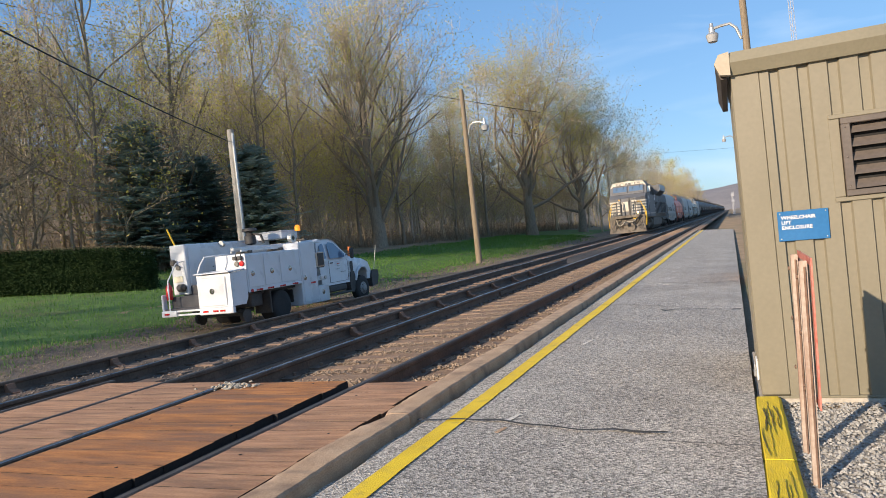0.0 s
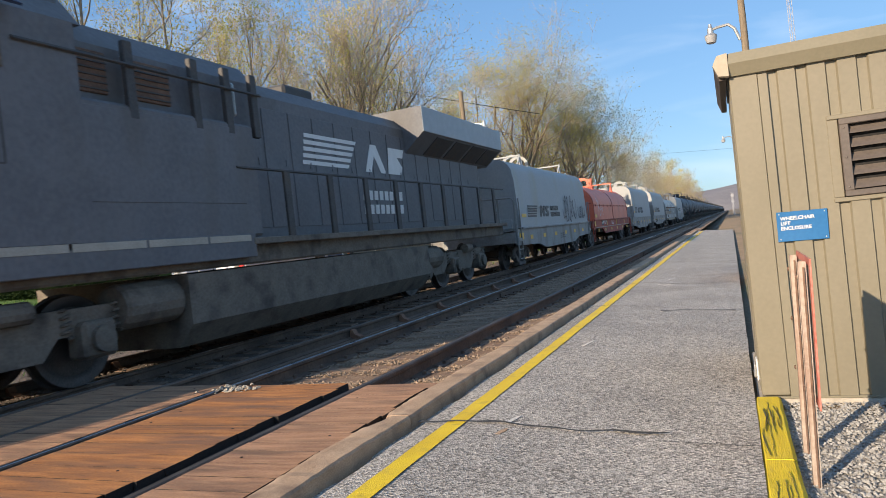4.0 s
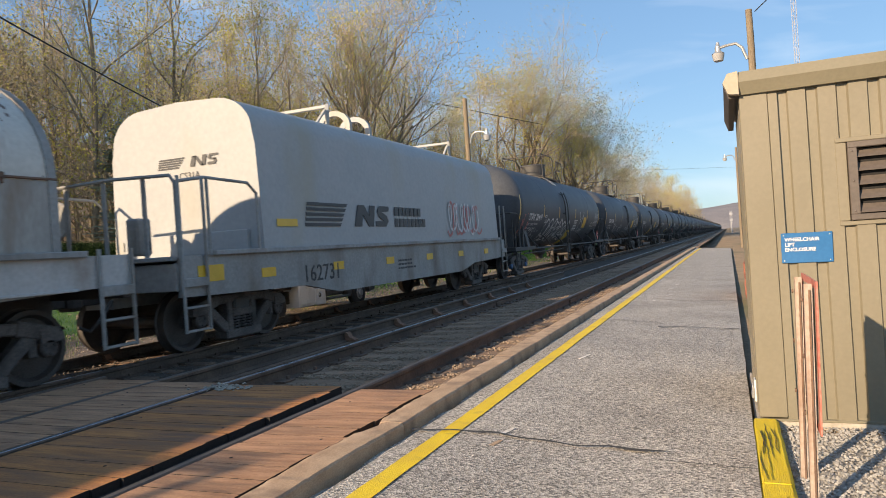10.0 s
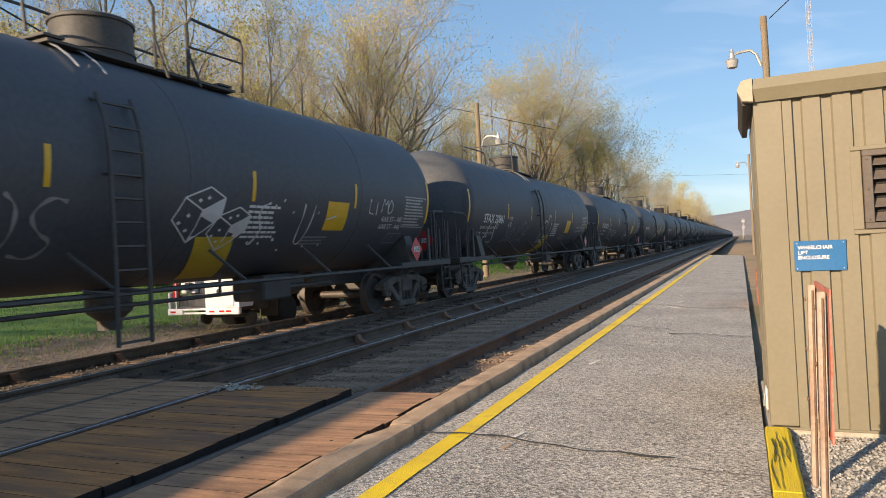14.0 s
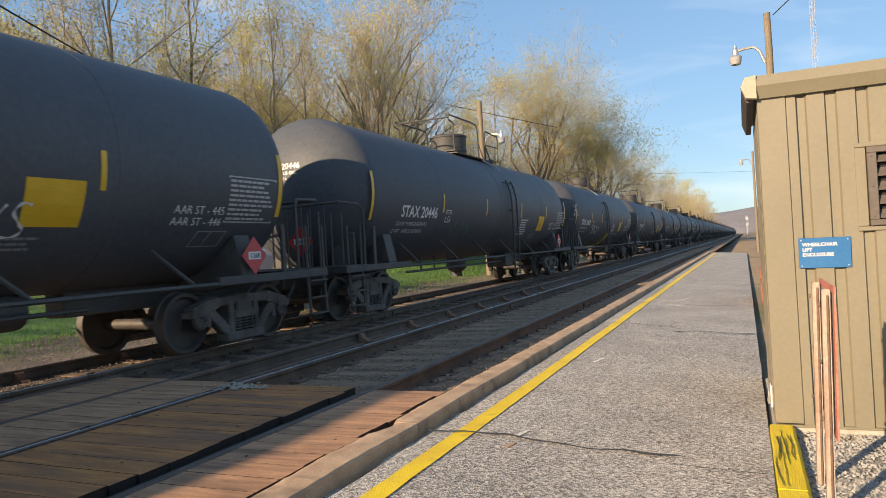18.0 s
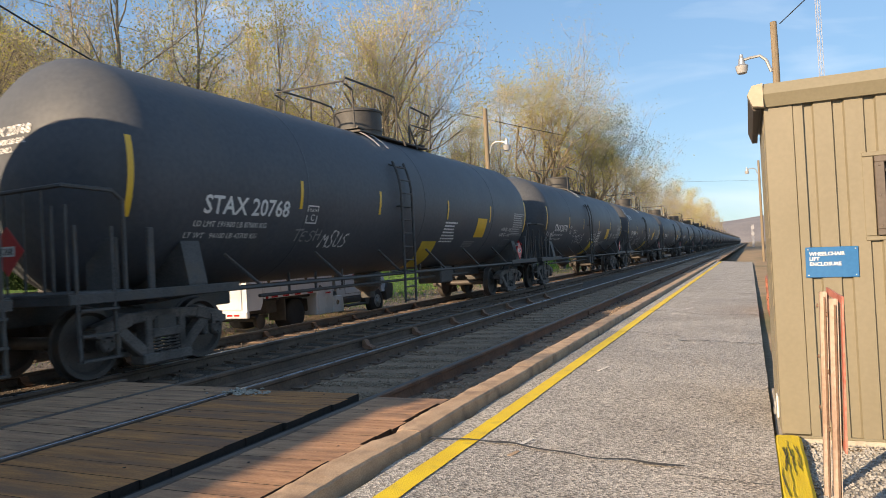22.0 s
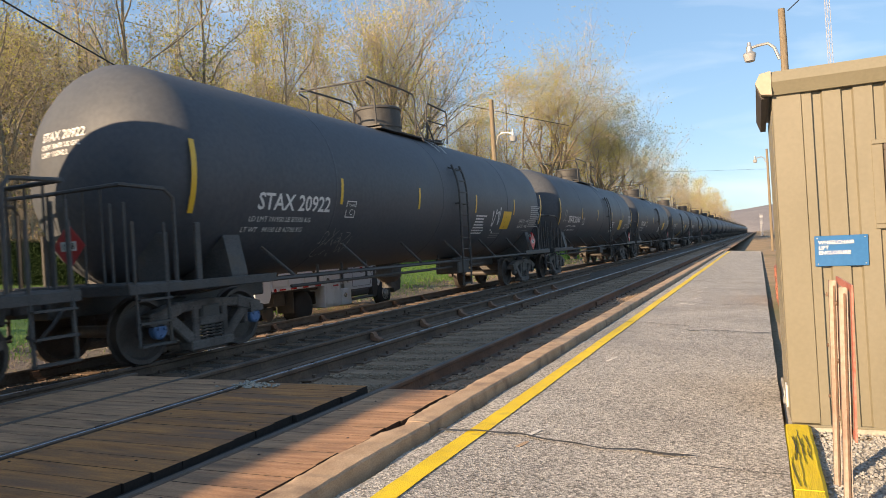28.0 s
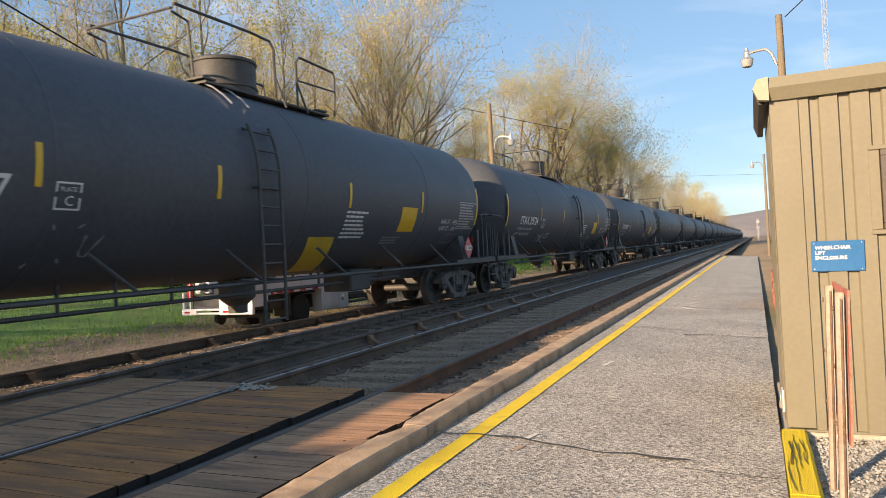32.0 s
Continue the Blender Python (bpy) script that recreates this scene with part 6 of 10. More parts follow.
def freight_truck(cap):
    """Two-axle truck meshes, centred at its bolster."""
    d = {}
    d["bolster"] = Shape().box((0, 0, 0.62), (2.2, 0.36, 0.22), 0.03).box((0, 0, 0.76), (0.7, 0.7, 0.10), 0.03).mesh("bolster", M_BLACK)
    d["side_frame"] = side_frame().mesh("side_frame", M_BOGIE)
    sp = Shape()
    for oy in (-0.145, 0.0, 0.145):
        pts = [(0.04 + 0.068 * math.cos(a * 0.8), oy + 0.068 * math.sin(a * 0.8), 0.255 + a * 0.0052) for a in range(0, 40)]
        sp.tube(pts, 0.015, 5)
    d["springs"] = sp.mesh("springs", M_BOGIE, True)
    ws = Shape()
    prof = [(0.0, -0.07), (0.10, -0.07), (0.12, -0.02), (0.36, 0.0), (0.40, -0.06), (0.457, -0.06), (0.460, 0.055), (0.485, 0.068), (0.485, 0.085), (0.40, 0.09), (0.36, 0.03), (0.12, 0.05), (0.0, 0.06)]
    for s in (-1, 1):
        m = Matrix.Translation((s * 0.755, 0, 0)) @ Matrix.Rotation(radians(-90 * s), 4, "Y")
        ws.lathe([(r * 0.915, h) for r, h in prof], 26, m)
    ws.tube([(-0.75, 0, 0), (0.75, 0, 0)], 0.08, 10)
    d["wheelset"] = ws.mesh("wheelset", M_WHEEL, True)
    ax = Shape().lathe([(0, 0.0), (0.095, 0.0), (0.105, 0.02), (0.105, 0.09), (0.085, 0.11), (0.0, 0.11)], 18, pose(0, 0, 0, 0, 90, 0))
    for k in range(3):
        a = 2.09 * k + 0.5
        ax.lathe([(0.018, 0.11), (0.018, 0.125), (0, 0.126)], 6, pose(0, 0.06 * math.cos(a), 0.06 * math.sin(a), 0, 90, 0))
    d["cap"] = ax.mesh("axle_cap", cap, True)
    return d


TRUCK = freight_truck(M_BOGIE)
TRUCK_BLUE = freight_truck(M_BLUECAP)


def add_truck(car, y, kit=None, spin=True):
    kit = kit or TRUCK
    b = part("truck_bolster", kit["bolster"], None, car, at=pose(0, y, -0.04))
    for s in (-1, 1):
        part("side_frame", kit["side_frame"], None, b, at=pose(s * 1.0, 0, 0))
        tagged(part("spring_nest", kit["springs"], None, b, at=pose(s * 1.0, 0, 0)), kind="stuff")
        for dy in (-0.89, 0.89):
            part("axle_cap", kit["cap"], None, b, at=pose(s * 1.0, dy, 0.46, 0, 0 if s > 0 else 180, 0))
    for dy in (-0.89, 0.89):
        w = part("wheelset", kit["wheelset"], None, b, at=pose(0, dy, 0.46))
        if spin:
            WHEELSETS.append((w, dy, 0.46))
    return b


COUPLER = Shape().box((0, 0.32, 0), (0.16, 0.6, 0.18), 0.02).box((0.02, -0.02, 0), (0.30, 0.22, 0.28), 0.05).mesh("coupler", M_BLACK)
HOSE = Shape().tube([(0.35, 0.3, 0.0), (0.38, 0.1, -0.2), (0.30, -0.02, -0.36), (0.2, -0.1, -0.3)], 0.025, 6).mesh("brake_hose", M_BLACK, True)


def couplers(car, length):
    part("coupler", COUPLER, None, car, at=pose(0, 0, 0.85))
    part("coupler", COUPLER, None, car, at=pose(0, length, 0.85, 0, 0, 180))
    part("brake_hose", HOSE, None, car, at=pose(0, 0.05, 0.80))
    part("brake_hose", HOSE, None, car, at=pose(0, length - 0.05, 0.80, 0, 0, 180))


def wiggle(seed, w, h, n, thick):
    """Loose spray-paint scrawl, unreadable, in the xz plane facing -y."""
    rng = random.Random(seed)
    sh = Shape()
    x = 0.0
    while x < w:
        pts = []
        ph, amp = rng.uniform(0, 6.28), rng.uniform(0.3, 0.5)
        for i in range(9):
            u = i / 8
            pts.append((x + (w / n) * (0.9 * math.cos(ph + u * 5.2) * 0.6 + u * 0.8), h * (0.5 + amp * math.sin(ph + u * rng.uniform(4.6, 5.6)))))
        for a, b in zip(pts, pts[1:]):
            d = Vector((b[0] - a[0], b[1] - a[1]))
            if d.length < 1e-4:
                continue
            nrm = Vector((-d.y, d.x)).normalized() * thick / 2
            k = len(sh.v)
            sh.v += [(a[0] - nrm.x, 0, a[1] - nrm.y), (b[0] - nrm.x, 0, b[1] - nrm.y), (b[0] + nrm.x, 0, b[1] + nrm.y), (a[0] + nrm.x, 0, a[1] + nrm.y)]
            sh.f.append((k, k + 1, k + 2, k + 3))
        x += w / n
    return sh


SIDE = Matrix.Rotation(radians(90), 4, "Z")     # turns the xz plane to face +x, reading along +y
TC_R, TC_Z = 1.52, 2.48                          # tank radius and axis height over the rail


def wrap_tank(me_or_shape, y, z, off=0.006):
    """Bends a flat xz drawing round the barrel."""
    sh = me_or_shape
    out = []
    for x, dep, zz in sh.v:
        a = (z + zz - TC_Z) / TC_R
        r = TC_R + off - dep
        out.append((r * math.cos(a), y + x, TC_Z + r * math.sin(a)))
    s2 = Shape()
    s2.v, s2.f = out, sh.f
    return s2


def bars(w, h, rows, seed):
    """Rows of small writing as plain bars, in the xz plane."""
    rng = random.Random(seed)
    sh = Shape()
    rh = h / rows
    for r in range(rows):
        x = 0.0
        end = w * rng.uniform(0.7, 1.0)
        while x < end:
            ln = min(end - x, rng.uniform(0.08, 0.2) * w)
            z0 = h - (r + 0.8) * rh
            k = len(sh.v)
            sh.v += [(x, 0, z0), (x + ln, 0, z0), (x + ln, 0, z0 + rh * 0.5), (x, 0, z0 + rh * 0.5)]
            sh.f.append((k, k + 1, k + 2, k + 3))
            x += ln + 0.02 * w
    return sh


TLEN = 17.714
TANK_A, TANK_B = 0.80, 16.914   # barrel ends


def strokes(lines, thick):
    """Painted strokes in the xz plane, each a chain of points."""
    sh = Shape()
    for pts in lines:
        for a, b in zip(pts, pts[1:]):
            d = Vector((b[0] - a[0], b[1] - a[1]))
            nrm = Vector((-d.y, d.x)).normalized() * thick / 2
            for u0, u1 in ((0, 0.5), (0.5, 1)):
                p, q = Vector(a) + d * u0, Vector(a) + d * u1
                k = len(sh.v)
                sh.v += [(p.x - nrm.x, 0, p.y - nrm.y), (q.x - nrm.x, 0, q.y - nrm.y), (q.x + nrm.x, 0, q.y + nrm.y), (p.x + nrm.x, 0, p.y + nrm.y)]
                sh.f.append((k, k + 1, k + 2, k + 3))
    return sh


def slant_frame(w, h):
    """Outline of a leaning panel, thin strips."""
    sh = Shape()
    for x0, z0, x1, z1 in ((0, 0, w, 0.018), (0.08, h - 0.018, w + 0.08, h), (0, 0, 0.02, h), (w * 0.45, 0, w * 0.45 + 0.015, h), (w, 0, w + 0.02, h)):
        k = len(sh.v)
        d = 0.08 / h
        sh.v += [(x0 + d * z0 * (x1 - x0 < 0.1), 0, z0), (x1 + d * z0 * (x1 - x0 < 0.1), 0, z0), (x1 + d * z1 * (x1 - x0 < 0.1), 0, z1), (x0 + d * z1 * (x1 - x0 < 0.1), 0, z1)]
        sh.f.append((k, k + 1, k + 2, k + 3))
    return sh


def tank_parts(late):
    """Meshes of a tank car; in the later build the ladder and the markings stand further back."""
    d = {}
    la = 9.6 if late else 7.62
    prof = []
    for i in range(9):
        a = i / 8 * math.pi / 2
        prof.append((TC_R * math.sin(a), TANK_A + 0.75 * (1 - math.cos(a))))
    body = prof + [(TC_R, 8.9), (TC_R, 9.0)] + [(r, TANK_A + TANK_B - y) for r, y in prof[::-1]]
    turn = Matrix.Translation((0, 0, TC_Z)) @ Matrix.Rotation(radians(-90), 4, "X")
    d["barrel"] = Shape().lathe(body, 64, turn).mesh("barrel", M_TANK, True)
    seam = Shape()
    for y in (4.6, 8.95, 13.3):
        seam.lathe([(TC_R + 0.001, y - 0.02), (TC_R + 0.006, y - 0.01), (TC_R + 0.006, y + 0.01), (TC_R + 0.001, y + 0.02)], 64, turn)
    d["seams"] = seam.mesh("weld_seams", M_TANK, True)
    top = TC_Z + TC_R
    d["housing"] = Shape().lathe([(0.52, -0.15), (0.52, 0.10), (0.54, 0.10), (0.54, 0.13), (0.52, 0.13), (0.52, 0.50), (0.545, 0.51), (0.545, 0.55), (0.50, 0.58), (0.0, 0.59)], 28, pose(0, 8.86, top)).mesh("valve_housing", M_BLACK, True)
    pf = Shape()
    for x in (-0.62, 0.62):
        pf.box((x, 9.2, top - 0.10), (0.30, 3.2, 0.035))
    for y in (7.7, 10.6):
        pf.box((0, y, top - 0.04), (1.5, 0.28, 0.03))
    d["platform"] = pf.mesh("top_platform", M_BLACK)
    rails = Shape()
    for x in (-0.82, 0.82):
        rails.tube([(x, 9.15, top - 0.12), (x, 9.15, top + 0.72), (x, 9.05, top + 0.84), (x, 8.6, top + 0.86), (x, 7.0, top + 0.84), (x, 6.95, top + 0.72), (x, 7.25, top + 0.66), (x, 7.3, top - 0.1)], 0.022, 6)
        rails.tube([(x, 9.75, top - 0.12), (x, 9.75, top + 0.66), (x, 9.85, top + 0.76), (x, 10.9, top + 0.72), (x, 10.95, top + 0.62), (x, 10.9, top - 0.1)], 0.022, 6)
        rails.tube([(x, 9.75, top + 0.34), (x, 10.93, top + 0.36)], 0.016, 5)
    for y in (9.15, 9.75):
        rails.tube([(0.82, y, top + 0.3), (0.98, y + 0.06, top - 0.25)], 0.02, 5)
    rails.tube([(-0.82, 6.95, top + 0.76), (0.82, 6.95, top + 0.76)], 0.02, 5)
    d["railing"] = rails.mesh("top_railing", M_BLACK, True)
    st = Shape()
    pts = [((TC_R + 0.10) * math.cos(radians(26 - i * 6.5)), 0, TC_Z + (TC_R + 0.10) * math.sin(radians(26 - i * 6.5))) for i in range(5)] + [(1.62, 0, 1.1), (1.60, 0, 0.36)]
    st.tube(pts, 0.026, 6)
    st.tube([(1.46, 0, TC_Z + 0.62), (1.36, 0, TC_Z + 0.66)], 0.02, 5).tube([(1.61, 0, TC_Z - 0.2), (1.50, 0, TC_Z - 0.2)], 0.02, 5).tube([(1.61, 0, 0.95), (1.46, -0.3, 1.0)], 0.02, 5)
    d["stile"] = st.mesh("ladder", M_BLACK, True)
    d["rung"] = Shape().tube([(0, 0, 0), (0, 0.47, 0)], 0.017, 5).mesh("rung", M_BLACK, True)
    d["rungs"] = []
    for i in range(11):
        z = 0.40 + i * 0.268
        d["rungs"].append((1.60 if z < TC_Z else (TC_R + 0.10) * math.sqrt(max(0.1, 1 - ((z - TC_Z) / (TC_R + 0.1)) ** 2)), la, z))
    d["handle"] = Shape().tube([((TC_R + 0.05) * math.cos(radians(q)), 0, TC_Z + (TC_R + 0.05) * math.sin(radians(q))) for q in (42, 50, 58, 66)], 0.014, 5).mesh("grab_handle", M_GALV, True)
    d["la"] = la
    # stub sills, bolsters and end platforms
    sill = Shape()
    sill.box((0, 2.225, 0.82), (0.36, 3.95, 0.34), 0.02)
    d["sill"] = sill.mesh("stub_sill", M_BLACK)
    cr = Shape()
    cr.prism([(-1.42, 1.06), (-1.42, 0.92), (-0.5, 0.80), (0.5, 0.80), (1.42, 0.92), (1.42, 1.06), (1.30, 1.60), (0.9, 1.25), (0, 0.98), (-0.9, 1.25), (-1.30, 1.60)], -0.16, 0.16, "y")
    d["saddle"] = cr.mesh("saddle", M_BLACK)
    ep = Shape().box((0, 0.70, 1.02), (2.96, 0.80, 0.05), 0.01).box((0, 0.34, 0.98), (2.96, 0.07, 0.14), 0.01).box((1.46, 1.6, 0.97), (0.07, 2.6, 0.12), 0.01).box((-1.46, 1.6, 0.97), (0.07, 2.6, 0.12), 0.01)
    d["end_deck"] = ep.mesh("end_deck", M_BLACK)
    er = Shape()
    er.tube([(1.44, 1.05, 1.0), (1.44, 1.05, 2.05), (1.40, 0.95, 2.16), (1.36, 0.36, 2.18), (0.2, 0.33, 2.16), (-1.36, 0.36, 2.18), (-1.40, 0.95, 2.16), (-1.44, 1.05, 2.05), (-1.44, 1.05, 1.0)], 0.026, 6)
    d["rail_post"] = Shape().tube([(0, 0, 1.0), (0, 0, 2.15)], 0.014, 6).mesh("railing_post", M_BLACK, True)
    d["rail_bar"] = Shape().box((0, 0, 1.50), (0.03, 0.035, 0.95), 0.008).mesh("railing_bar", M_BLACK)
    d["side_bar"] = Shape().box((0, 0, 1.35), (0.05, 0.09, 0.8), 0.01).mesh("railing_bar", M_BLACK)
    d["step_board"] = Shape().box((0.9, 1.2, 1.32), (0.5, 0.06, 0.66), 0.01).mesh("step_board", M_BLACK)
    d["end_rail"] = er.mesh("end_railing", M_BLACK, True)
    for nm, s in (("steps", 1), ("steps_b", -1)):
        st = Shape()
        for y in (0.40, 0.86):
            st.tube([(s * 1.47, y, 1.75), (s * 1.475, y, 1.02), (s * 1.50, y, 0.30)], 0.024, 5)
        for z in (0.32, 0.58, 0.85):
            st.box((s * 1.5, 0.63, z), (0.10, 0.48, 0.025))
        d[nm] = st.mesh("corner_steps", M_BLACK)
    # side running rail along the underside with brackets
    for nm, x in (("side_rail", 1.46), ("side_rail_b", -1.46)):
        rr = Shape().tube([(x, 1.5, 0.94), (x, TLEN - 1.5, 0.94)], 0.03, 6)
        y = 3.4
        while y < TLEN - 3:
            rr.tube([(x, y, 0.94), (x * 0.80, y - 0.42, 1.42)], 0.026, 5)
            y += 2.2
        d[nm] = rr.mesh("side_rail", M_BLACK)
    un = Shape()
    un.box((0.45, 11.6, 0.78), (0.65, 0.75, 0.42), 0.03).lathe([(0, 0), (0.2, 0), (0.22, 0.05), (0.22, 0.55), (0.2, 0.6), (0, 0.6)], 16, pose(0.2, 12.3, 0.8, -90))
    un.tube([(0.6, 4.4, 0.75), (0.6, 13.5, 0.75)], 0.03, 6).tube([(0.0, 4.4, 0.9), (0.0, 13.5, 0.9)], 0.025, 6)
    un.lathe([(0, 0.0), (0.30, 0.0), (0.30, -0.3), (0.16, -0.42), (0.16, -0.55), (0, -0.55)], 16, pose(0, 8.9, TC_Z - TC_R))
    for y in (5.2, 6.0, 6.9, 10.4):
        un.tube([(0.6, y, 0.75), (0.6, y, 1.25)], 0.025, 5)
    d["brake_gear"] = un.mesh("brake_gear", M_BLACK)
    mk = {}
    places = (1.36, 4.76, 7.72, 10.92, 13.88, 16.56) if late else (1.12, 4.42, 6.95, 10.20, 13.07, 16.22)
    for k, y in enumerate(places):
        z, h, w, m = (2.33, 0.95, 0.09, M_MARKY) if k in (0, 5) else (2.31, 0.44, 0.075, M_MARKY)
        sh = Shape()
        n = 8
        for i in range(n + 1):
            zz = -h / 2 + h * i / n
            sh.v += [(-w / 2, 0, zz), (w / 2, 0, zz)]
        sh.f = [(2 * i, 2 * i + 1, 2 * i + 3, 2 * i + 2) for i in range(n)]
        mk[k] = wrap_tank(sh, y, z).mesh("reflector", m)
    d["marks"] = mk
    sq = Shape()
    n = 4
    for i in range(n + 1):
        sq.v += [(-0.34, 0, 0.26 * (i / n * 2 - 1)), (0.34, 0, 0.26 * (i / n * 2 - 1))]
    sq.f = [(2 * i, 2 * i + 1, 2 * i + 3, 2 * i + 2) for i in range(n)]
    d["panel_y"] = wrap_tank(sq, 13.35 if late else 12.52, 1.92).mesh("yellow_panel", M_MARKY)
    d["bars_b"] = wrap_tank(bars(0.82, 0.56, 7, 5), 11.02 if late else 10.14, 1.50).mesh("small_writing", M_LETTER)
    d["bars_c"] = wrap_tank(bars(0.8, 0.2, 3, 6), 12.5 if late else 11.7, 1.36).mesh("small_writing", M_LETTERGREY)
    tb = bars(0.98, 0.6, 9, 9)
    k = len(tb.v)
    for x0, z0, x1, z1 in ((-.03, -.03, 1.01, -.01), (-.03, .61, 1.01, .63), (-.03, -.03, -.01, .63), (.99, -.03, 1.01, .63)):
        k = len(tb.v)
        tb.v += [(x0, 0, z0), (x1, 0, z0), (x1, 0, z1), (x0, 0, z1)]
        tb.f.append((k, k + 1, k + 2, k + 3))
    d["table"] = wrap_tank(tb, 15.5 if late else 15.12, 1.78).mesh("data_table", M_TABLE)
    fr = Shape()
    for x0, z0, x1, z1 in ((0, 0, .3, .02), (0, .28, .3, .3), (0, 0, .02, .3), (.28, 0, .3, .3)):
        k = len(fr.v)
        fr.v += [(x0, 0, z0), (x1, 0, z0), (x1, 0, z1), (x0, 0, z1)]
        fr.f.append((k, k + 1, k + 2, k + 3))
    d["plate_frame"] = wrap_tank(slant_frame(0.55, 0.26), 15.0 if late else 14.6, 1.36).mesh("plate_frame", M_LETTERGREY)
    d["plate_box"] = wrap_tank(fr, 4.95 if late else 4.62, 1.86).mesh("plate_box", M_LETTER)
    pl = Shape().prism([(0, -0.27), (0.27, 0), (0, 0.27), (-0.27, 0)], -0.004, 0.004, "y")
    d["placard"] = pl.mesh("placard", M_PLACARD)
    d["placard_b"] = Shape().box((0, -0.006, 0), (0.26, 0.004, 0.11)).mesh("number_panel", M_LETTER)
    return d


TANK_KITS = [tank_parts(False), tank_parts(True)]


def curved_text(body, height, y, z, material, car, name="lettering", bold=0.0):
    me = text_mesh(body, height, 0.0, 0.0, bold)
    sh = Shape()
    sh.v = [tuple(v.co) for v in me.vertices]
    sh.f = [tuple(p.vertices) for p in me.polygons]
    return part(name, wrap_tank(sh, y, z), material, car)


def head_text(body, height, x, z, car):
    """White lettering that follows the bulge of the leading tank head."""
    me = text_mesh(body, height, 0.0, 0.0, 0.003)
    sh = Shape()
    for v in me.vertices:
        px, pz = x + v.co.x, z + v.co.z
        r = min(0.99, math.hypot(px, pz - TC_Z) / TC_R)
        sh.v.append((px, TANK_A + 0.75 * (1 - math.sqrt(1 - r * r)) - 0.012, pz))
    sh.f = [tuple(p.vertices) for p in me.polygons]
    return part("lettering", sh, M_LETTER, car)


def low_panel():
    """Yellow notice patch low on the barrel, leaning back."""
    sh = Shape()
    for i in range(9):
        u = i / 8
        sh.v += [(0.36 - 0.36 * u, 0, 0.97 * u), (1.12 - 0.36 * u, 0, 0.97 * u)]
    sh.f = [(2 * i, 2 * i + 1, 2 * i + 3, 2 * i + 2) for i in range(8)]
    return wrap_tank(sh, 9.25, 0.57).mesh("yellow_patch", M_PATCH)


# plain hand-drawn capitals, each a few strokes in a unit box
GLYPHS = {
    "A": (((0, 0), (0.3, 1), (0.62, 0)), ((0.1, 0.35), (0.55, 0.4))), "B": (((0, 0), (0.05, 1), (0.45, 0.85), (0.4, 0.6), (0.08, 0.5), (0.55, 0.35), (0.5, 0.05), (0, 0)),),
    "C": (((0.6, 0.85), (0.3, 1), (0.03, 0.6), (0.08, 0.15), (0.35, 0), (0.62, 0.15)),), "D": (((0, 0), (0.05, 1), (0.5, 0.8), (0.6, 0.35), (0.35, 0.03), (-0.08, 0.0)),),
    "E": (((0.55, 0.95), (0.08, 1), (0.02, 0), (0.55, 0.05)), ((0.05, 0.52), (0.45, 0.55))), "F": (((0.6, 0.95), (0.08, 1), (0.0, 0)), ((0.05, 0.5), (0.45, 0.55))),
    "H": (((0, 1), (0.03, 0)), ((0.5, 1), (0.52, 0)), ((0, 0.5), (0.55, 0.55))), "I": (((0.12, 1), (0.15, 0)),), "J": (((0.45, 1), (0.5, 0.2), (0.25, 0), (0.02, 0.2)),),
    "K": (((0.03, 1), (0, 0)), ((0.6, 1), (0.05, 0.45), (0.62, 0))), "L": (((0.05, 1), (0, 0.05), (0.6, 0)),), "M": (((0, 0), (0.1, 1), (0.35, 0.35), (0.6, 1), (0.72, 0)),),
    "N": (((0, 0), (0.05, 1), (0.5, 0.05), (0.55, 1)),), "O": (((0.3, 1), (0.03, 0.65), (0.08, 0.15), (0.35, 0), (0.6, 0.35), (0.55, 0.85), (0.3, 1)),),
    "P": (((0, 0), (0.05, 1), (0.5, 0.9), (0.48, 0.55), (0.05, 0.45)),), "R": (((0, 0), (0.05, 1), (0.5, 0.9), (0.45, 0.55), (0.05, 0.48), (0.6, 0)),),
    "S": (((0.6, 0.9), (0.3, 1), (0.05, 0.75), (0.3, 0.52), (0.58, 0.3), (0.35, 0.0), (0.0, 0.1)),), "T": (((0, 0.95), (0.65, 1)), ((0.35, 1), (0.3, 0))),
    "U": (((0, 1), (0.05, 0.2), (0.3, 0), (0.52, 0.2), (0.55, 1)),), "V": (((0, 1), (0.3, 0), (0.62, 1)),), "W": (((0, 1), (0.18, 0), (0.35, 0.65), (0.55, 0), (0.75, 1)),),
    "X": (((0, 1), (0.6, 0)), ((0.6, 1), (0, 0))), "Y": (((0, 1), (0.3, 0.5), (0.62, 1)), ((0.3, 0.5), (0.25, 0))), "Z": (((0, 0.95), (0.6, 1), (0, 0.02), (0.65, 0.05)),),
}


def tag_lines(word, w, h, seed, wild=0.05, lean=0.15):
    """A spray-can hand: capitals of uneven size, rounded and leaning, as chains of points."""
    rng = random.Random(seed)
    lines = []
    step = w / max(1, len(word))
    for i, ch in enumerate(word):
        if ch == " ":
            continue
        k, up = rng.uniform(0.85, 1.2), rng.uniform(-0.1, 0.1)
        for chain in GLYPHS[ch]:
            pts = [Vector((step * (i + 1.3 * k * (x + rng.uniform(-wild, wild)) + lean * y), h * (k * (y + rng.uniform(-wild, wild)) + up))) for x, y in chain]
            for _ in range(2):   # round the corners
                if len(pts) > 2:
                    out = [pts[0]]
                    for a, b in zip(pts, pts[1:]):
                        out += [a.lerp(b, 0.25), a.lerp(b, 0.75)]
                    pts = out + [pts[-1]]
            lines.append([tuple(q) for q in pts])
    return lines


